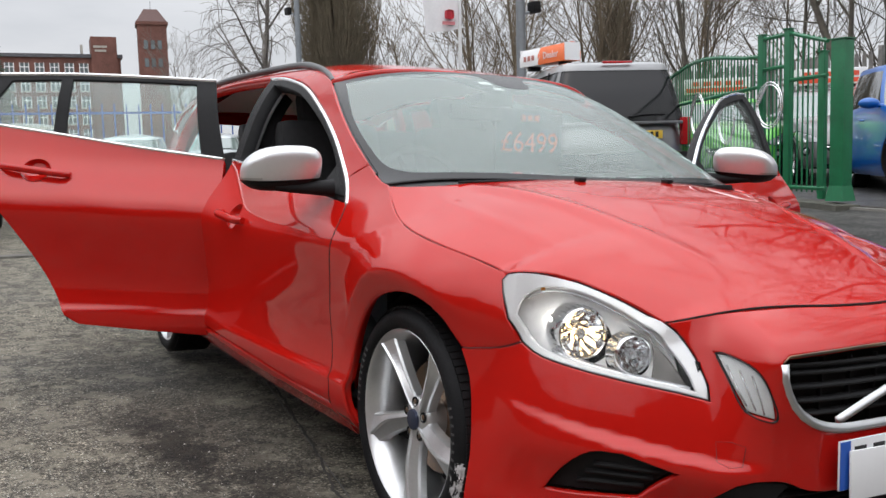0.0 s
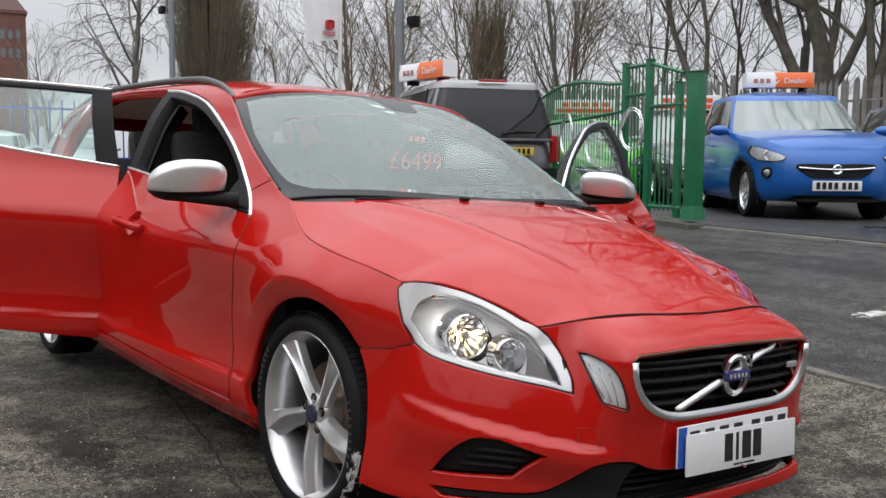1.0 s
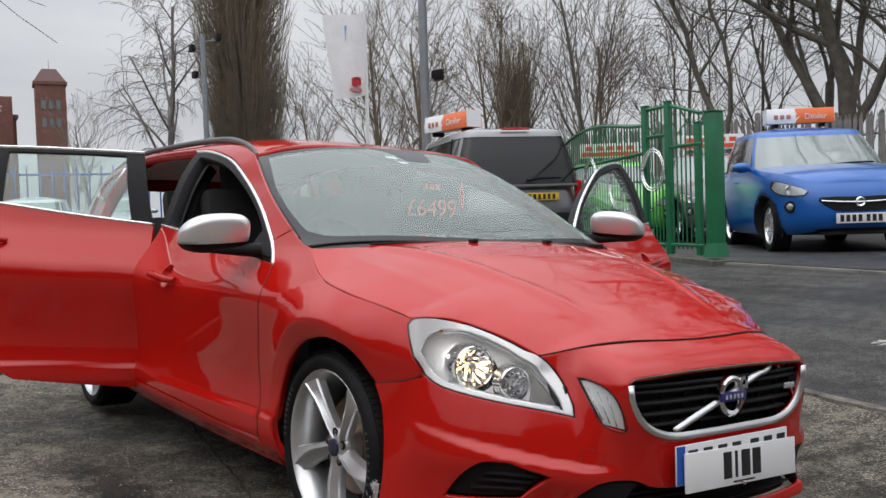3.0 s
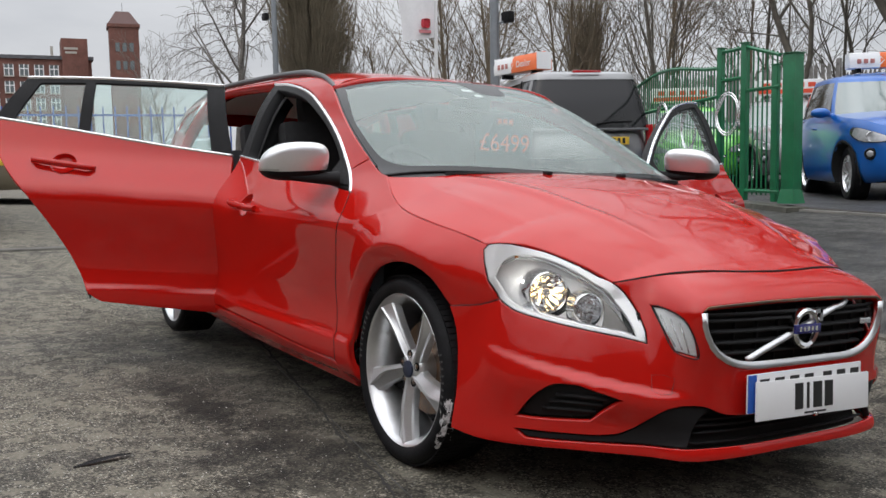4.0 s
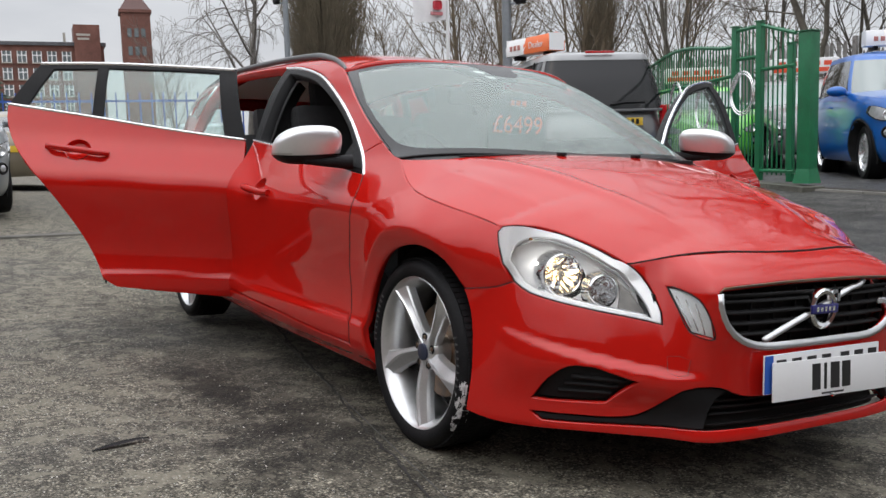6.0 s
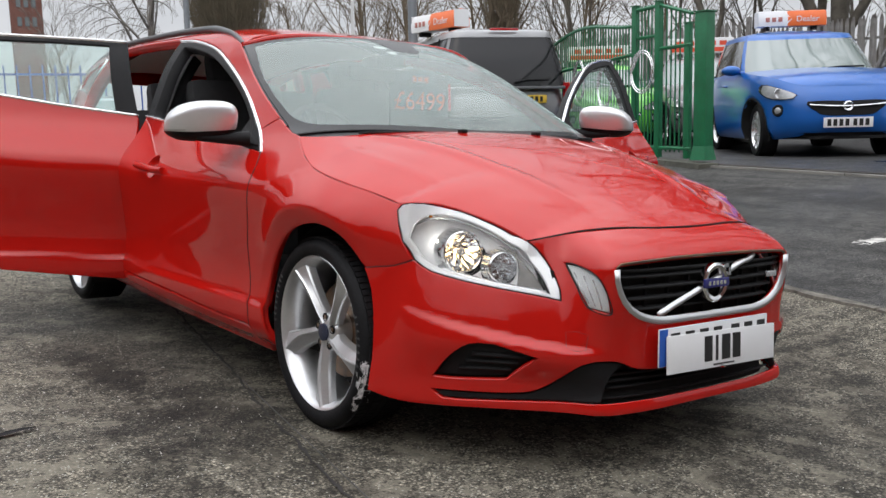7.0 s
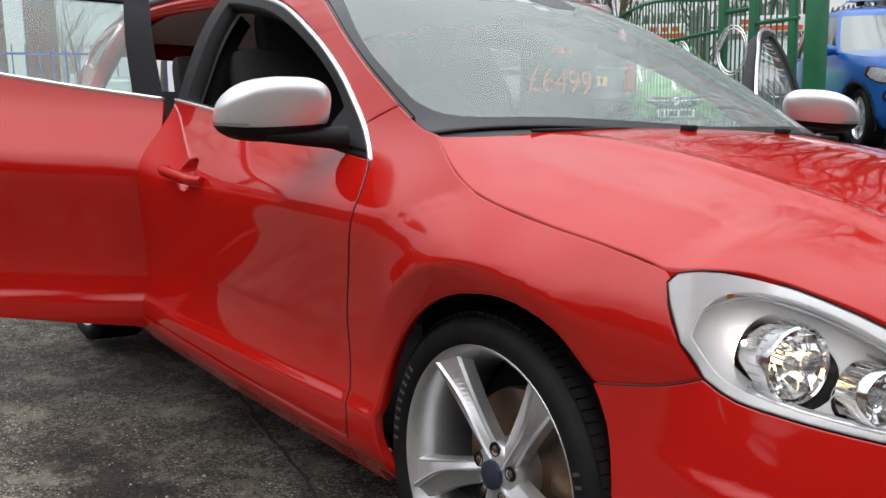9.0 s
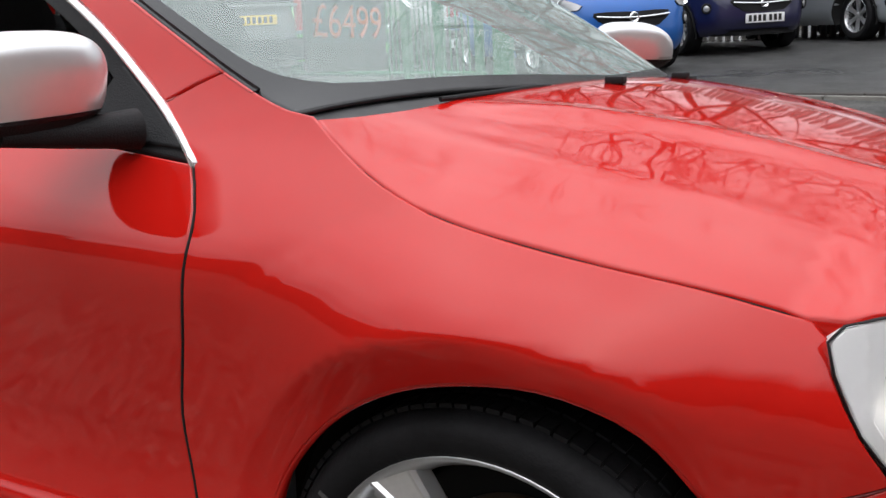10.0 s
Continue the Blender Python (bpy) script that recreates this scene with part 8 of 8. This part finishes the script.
def tree(name, x, y, z, h, seed, cfg, label, bark=BARK, lean=(0, 0), trunks=1, girth=0.018):
    root = empty(name, pose(x, y, z), label, "tree", "bare trees round the lot")
    for k in range(trunks):
        w = Wood(seed + 31 * k)
        a = k * math.tau / max(1, trunks) + seed
        off = Vector((math.cos(a), math.sin(a), 0)) * (0.30 if trunks > 1 else 0)
        d = Vector((lean[0] + (0.28 * math.cos(a) if trunks > 1 else 0), lean[1] + (0.28 * math.sin(a) if trunks > 1 else 0), 1)).normalized()
        w.grow(off + Vector((0, 0, -0.3)), d, h, h * girth * (0.85 if trunks > 1 else 1), 0, cfg)
        w.done("trunk" , bark, root)
    return root


def poplar(x, y, z, h, spread_, n, seed, mat, label):
    """A tight upright crown of very many rising twigs round a stem."""
    root = empty("poplar_tree", pose(x, y, z), label, "tree")
    stem = Wood(seed)
    stem.limb([Vector((0, 0, t * h * 0.9)) for t in (0, 0.2, 0.5, 0.8, 1)], 0.35, 0.05, 8)
    stem.done("trunk", BARK, root)
    w = Wood(seed + 1)
    rng = w.rng
    for i in range(n):
        t = rng.uniform(0.0, 0.92)
        a = rng.uniform(0, math.tau)
        out = spread_ * rng.uniform(0.25, 1.0) * (0.55 + 1.1 * t - 0.55 * t * t)
        length = rng.uniform(1.2, 3.4)
        c, s = math.cos(a), math.sin(a)
        p0 = Vector((c * out * 0.45, s * out * 0.45, t * h))
        p1 = Vector((c * out * 0.85, s * out * 0.85, t * h + length * 0.45))
        p2 = Vector((c * out * 1.0 + rng.uniform(-0.12, 0.12), s * out * 1.0 + rng.uniform(-0.12, 0.12), t * h + length))
        w.limb([p0, p1, p2], 0.017, 0.004, 3)
        if i % 3 == 0:
            q = p1.lerp(p2, rng.uniform(0.1, 0.6))
            w.limb([q, q + Vector((c * rng.uniform(0.1, 0.35), s * rng.uniform(0.1, 0.35), rng.uniform(0.4, 0.9)))], 0.008, 0.003, 3)
    w.done("twig_crown", mat, root)


def conifer(x, y, z, h, seed):
    root = empty("conifer_tree", pose(x, y, z), "dark green conifer in the distance", "tree")
    w = Wood(seed)
    w.limb([Vector((0, 0, 0)), Vector((0, 0, h))], 0.25, 0.03, 6)
    w.done("trunk", BARK, root)
    rng = random.Random(seed)
    verts, faces = [], []
    for i in range(1900):
        t = rng.random() ** 0.7
        zz = h * (0.08 + 0.92 * (1 - t))
        rad = (h - zz) * 0.30 * rng.uniform(0.3, 1.05) + 0.1
        a = rng.uniform(0, math.tau)
        c = Vector((math.cos(a) * rad, math.sin(a) * rad, zz - 0.10 * rad))
        u = Vector((math.cos(a), math.sin(a), rng.uniform(-0.5, 0.2))) * rng.uniform(0.2, 0.5)
        s = Vector((-math.sin(a), math.cos(a), rng.uniform(-0.3, 0.3))) * 0.12
        b = len(verts)
        verts += [tuple(c - s), tuple(c + u), tuple(c + s), tuple(c + Vector((0, 0, 0.08)))]
        faces += [(b, b + 1, b + 3), (b + 1, b + 2, b + 3)]
    ob = hang("needle_sprays", mesh_from("needle_sprays", verts, faces, NEEDLE, smooth=False), root)
    tagged(ob, kind="stuff")


def forked(x, y, z, r, fork, dirs, seed, label, cfg=BOUGH):
    """An old tree: a short stout trunk that parts into a few great limbs."""
    root = empty("bare_tree", pose(x, y, z), label, "tree", "bare trees round the lot")
    w = Wood(seed)
    top = Vector((fork[0], fork[1], fork[2] + 0.9))
    w.limb([Vector((0, 0, -0.3)), top * 0.12, top * 0.4, top * 0.75, top], r * 1.25, r * 0.92, 10)
    for dx, dy, dz, length, g in dirs:
        w.grow(top, Vector((dx, dy, dz)).normalized(), length * 1.30, r * g * 0.9, 1, cfg)
    w.done("trunk", BARK, root)
    return root


forked(-8.9, 18.0, 0.6, 0.28, (-0.15, -0.05, 1.1), ((-0.75, -0.45, 0.62, 4.6, 0.62), (-0.05, 0.0, 1.0, 6.5, 0.85), (0.35, 0.25, 1.0, 5.5, 0.55), (-0.3, 0.2, 0.95, 5.0, 0.45)), 5, "large bare tree with a thick forking trunk")
forked(-8.35, 18.3, 0.6, 0.24, (0.25, 0.12, 1.3), ((0.30, 0.10, 1.0, 6.5, 0.85), (0.75, 0.40, 0.75, 5.2, 0.60), (-0.2, -0.2, 1.0, 5.0, 0.50)), 12, "large bare tree with a thick spreading trunk")
forked(-10.9, 16.2, 0.6, 0.12, (-0.25, -0.1, 1.0), ((-0.28, -0.1, 1.0, 5.5, 0.85), (0.35, 0.2, 1.0, 4.5, 0.65), (-0.6, 0.1, 0.9, 3.6, 0.5)), 21, "bare tree with a slender forking trunk")
forked(-10.4, 19.2, 0.6, 0.11, (0.1, 0.1, 2.6), ((0.15, 0.0, 1.0, 5.0, 0.9), (-0.5, 0.2, 0.9, 3.5, 0.6)), 33, "slender bare tree behind the fence")
forked(-6.05, 18.6, 0.6, 0.16, (0.0, 0.0, 2.4), ((0.0, -0.05, 1.0, 8.5, 1.0), (-0.75, -0.35, 0.75, 4.2, 0.55), (0.6, 0.3, 0.9, 4.6, 0.6)), 41, "bare tree with an upright trunk behind the fence")
forked(-5.6, 20.2, 0.6, 0.16, (0.2, 0.1, 1.6), ((0.25, 0.0, 1.0, 8.5, 0.9), (-0.65, -0.3, 0.95, 6.4, 0.7)), 52, "leaning bare tree behind the fence", THICK)
forked(-3.4, 18.4, 0.6, 0.20, (0.0, 0.1, 2.0), ((0.1, 0.0, 1.0, 9.5, 0.9), (-0.5, -0.1, 0.9, 8.0, 0.7), (0.7, -0.1, 0.8, 7.0, 0.55)), 61, "bare tree with a stout trunk behind the fence", THICK)
forked(0.4, 17.6, 0.6, 0.24, (0.1, 0.1, 1.8), ((0.2, 0.0, 1.0, 9.5, 0.9), (-0.5, -0.2, 0.9, 8.0, 0.7), (0.7, -0.3, 0.8, 7.5, 0.55)), 67, "large bare tree at the end of the row", THICK)
forked(4.5, 16.0, 0.6, 0.22, (0.1, 0.1, 1.8), ((0.2, 0.1, 1.0, 6.5, 0.8), (-0.6, -0.2, 0.8, 5.5, 0.65), (0.5, 0.3, 0.9, 5.0, 0.5)), 71, "bare tree beyond the fence", THICK)
tree("bare_tree", -14.9, 15.4, 0.8, 7.6, 44, THIN, "slim bare tree with rising branches", girth=0.010)
tree("bare_tree", -12.8, 16.6, 0.9, 5.4, 46, THIN, "slim bare tree with rising branches", girth=0.012)
tree("bare_tree", -16.8, 16.4, 0.9, 5.2, 53, THIN, "bushy bare tree behind the sales lot", girth=0.012)
for i, (x, y, h) in enumerate(((-18.5, 15.2, 5.6), (-20.5, 13.8, 5.8), (-22.5, 13.6, 6.2), (-24.5, 14.5, 6.0), (-17.0, 17.5, 5.4), (-20.0, 17.5, 6.0), (-26.5, 13.0, 4.6), (-30.5, 13.5, 4.4), (-16.0, 20.0, 5.0), (-19.0, 20.0, 6.0), (-22.5, 18.0, 6.0), (-25.5, 17.0, 5.2))):
    tree("bare_tree", x, y, 0.9, h, 80 + 3 * i, SLIM, "thicket tree with fine bare branches", bark=TWIG, girth=0.014)
for i, (x, y, h) in enumerate(((-13.6, 22.0, 6.5), (-11.6, 23.5, 6.0), (-9.9, 22.5, 6.8), (-7.2, 23.0, 6.2), (-5.0, 24.0, 6.6), (-2.2, 21.5, 6.4), (-12.4, 19.5, 5.2), (-0.6, 23.0, 6.5), (2.2, 20.5, 6.2))):
    tree("bare_tree", x, y, 0.7, h, 210 + 5 * i, THIN if x < -7 else SLIM, "young bare tree with fine branches behind the fence", girth=0.013)
tree("birch_tree", -35.3, 10.7, 0.9, 9.6, 5, BIRCH, "weeping birch with hanging bare twigs", bark=BARK_PALE, girth=0.016)
tree("bare_tree", -55.3, 12.7, 0.9, 6.6, 9, SLIM, "small bare tree beside the brick tower", bark=BARK_PALE, girth=0.014)
tree("bare_tree", -48.0, 10.2, 0.9, 3.6, 14, SLIM, "small bare tree in the far yard", bark=TWIG, girth=0.014)
poplar(-28.6, 11.4, 0.7, 13.5, 2.2, 4600, 3, TWIG_OLIVE, "tall upright poplar thick with brown twigs")
poplar(-20.3, 17.4, 0.9, 4.2, 0.80, 500, 8, TWIG_OLIVE, "narrow upright bush tree thick with twigs")
# unseen trees added behind the camera, outside the added walls
for k, (x, y, h) in enumerate(((15.5, -15.5, 8.0), (19.0, -9.5, 7.5), (18.0, -2.0, 8.0), (17.5, 5.0, 7.0), (8.0, -16.5, 7.5))):
    tree("bare_tree", x, y, 0.9, h, 120 + 7 * k, OAK, "unseen bare tree added beyond the added wall", trunks=2, girth=0.024)
conifer(-42.4, 0.75, 0.50, 6.2, 4)
tree("bare_tree", -13.4, -3.5, 0.7, 5.6, 71, OAK, "bare tree reaching over the yard", bark=BARK_PALE, lean=(0.05, 0.30), girth=0.016)


# clear panes let the daylight through
for ob in bpy.data.objects:
    if ob.type == "MESH" and ob.name.split(".")[0] in ("lamp_cover", "windscreen", "window_pane", "rear_pane", "quarter_pane"):
        ob.visible_shadow = False
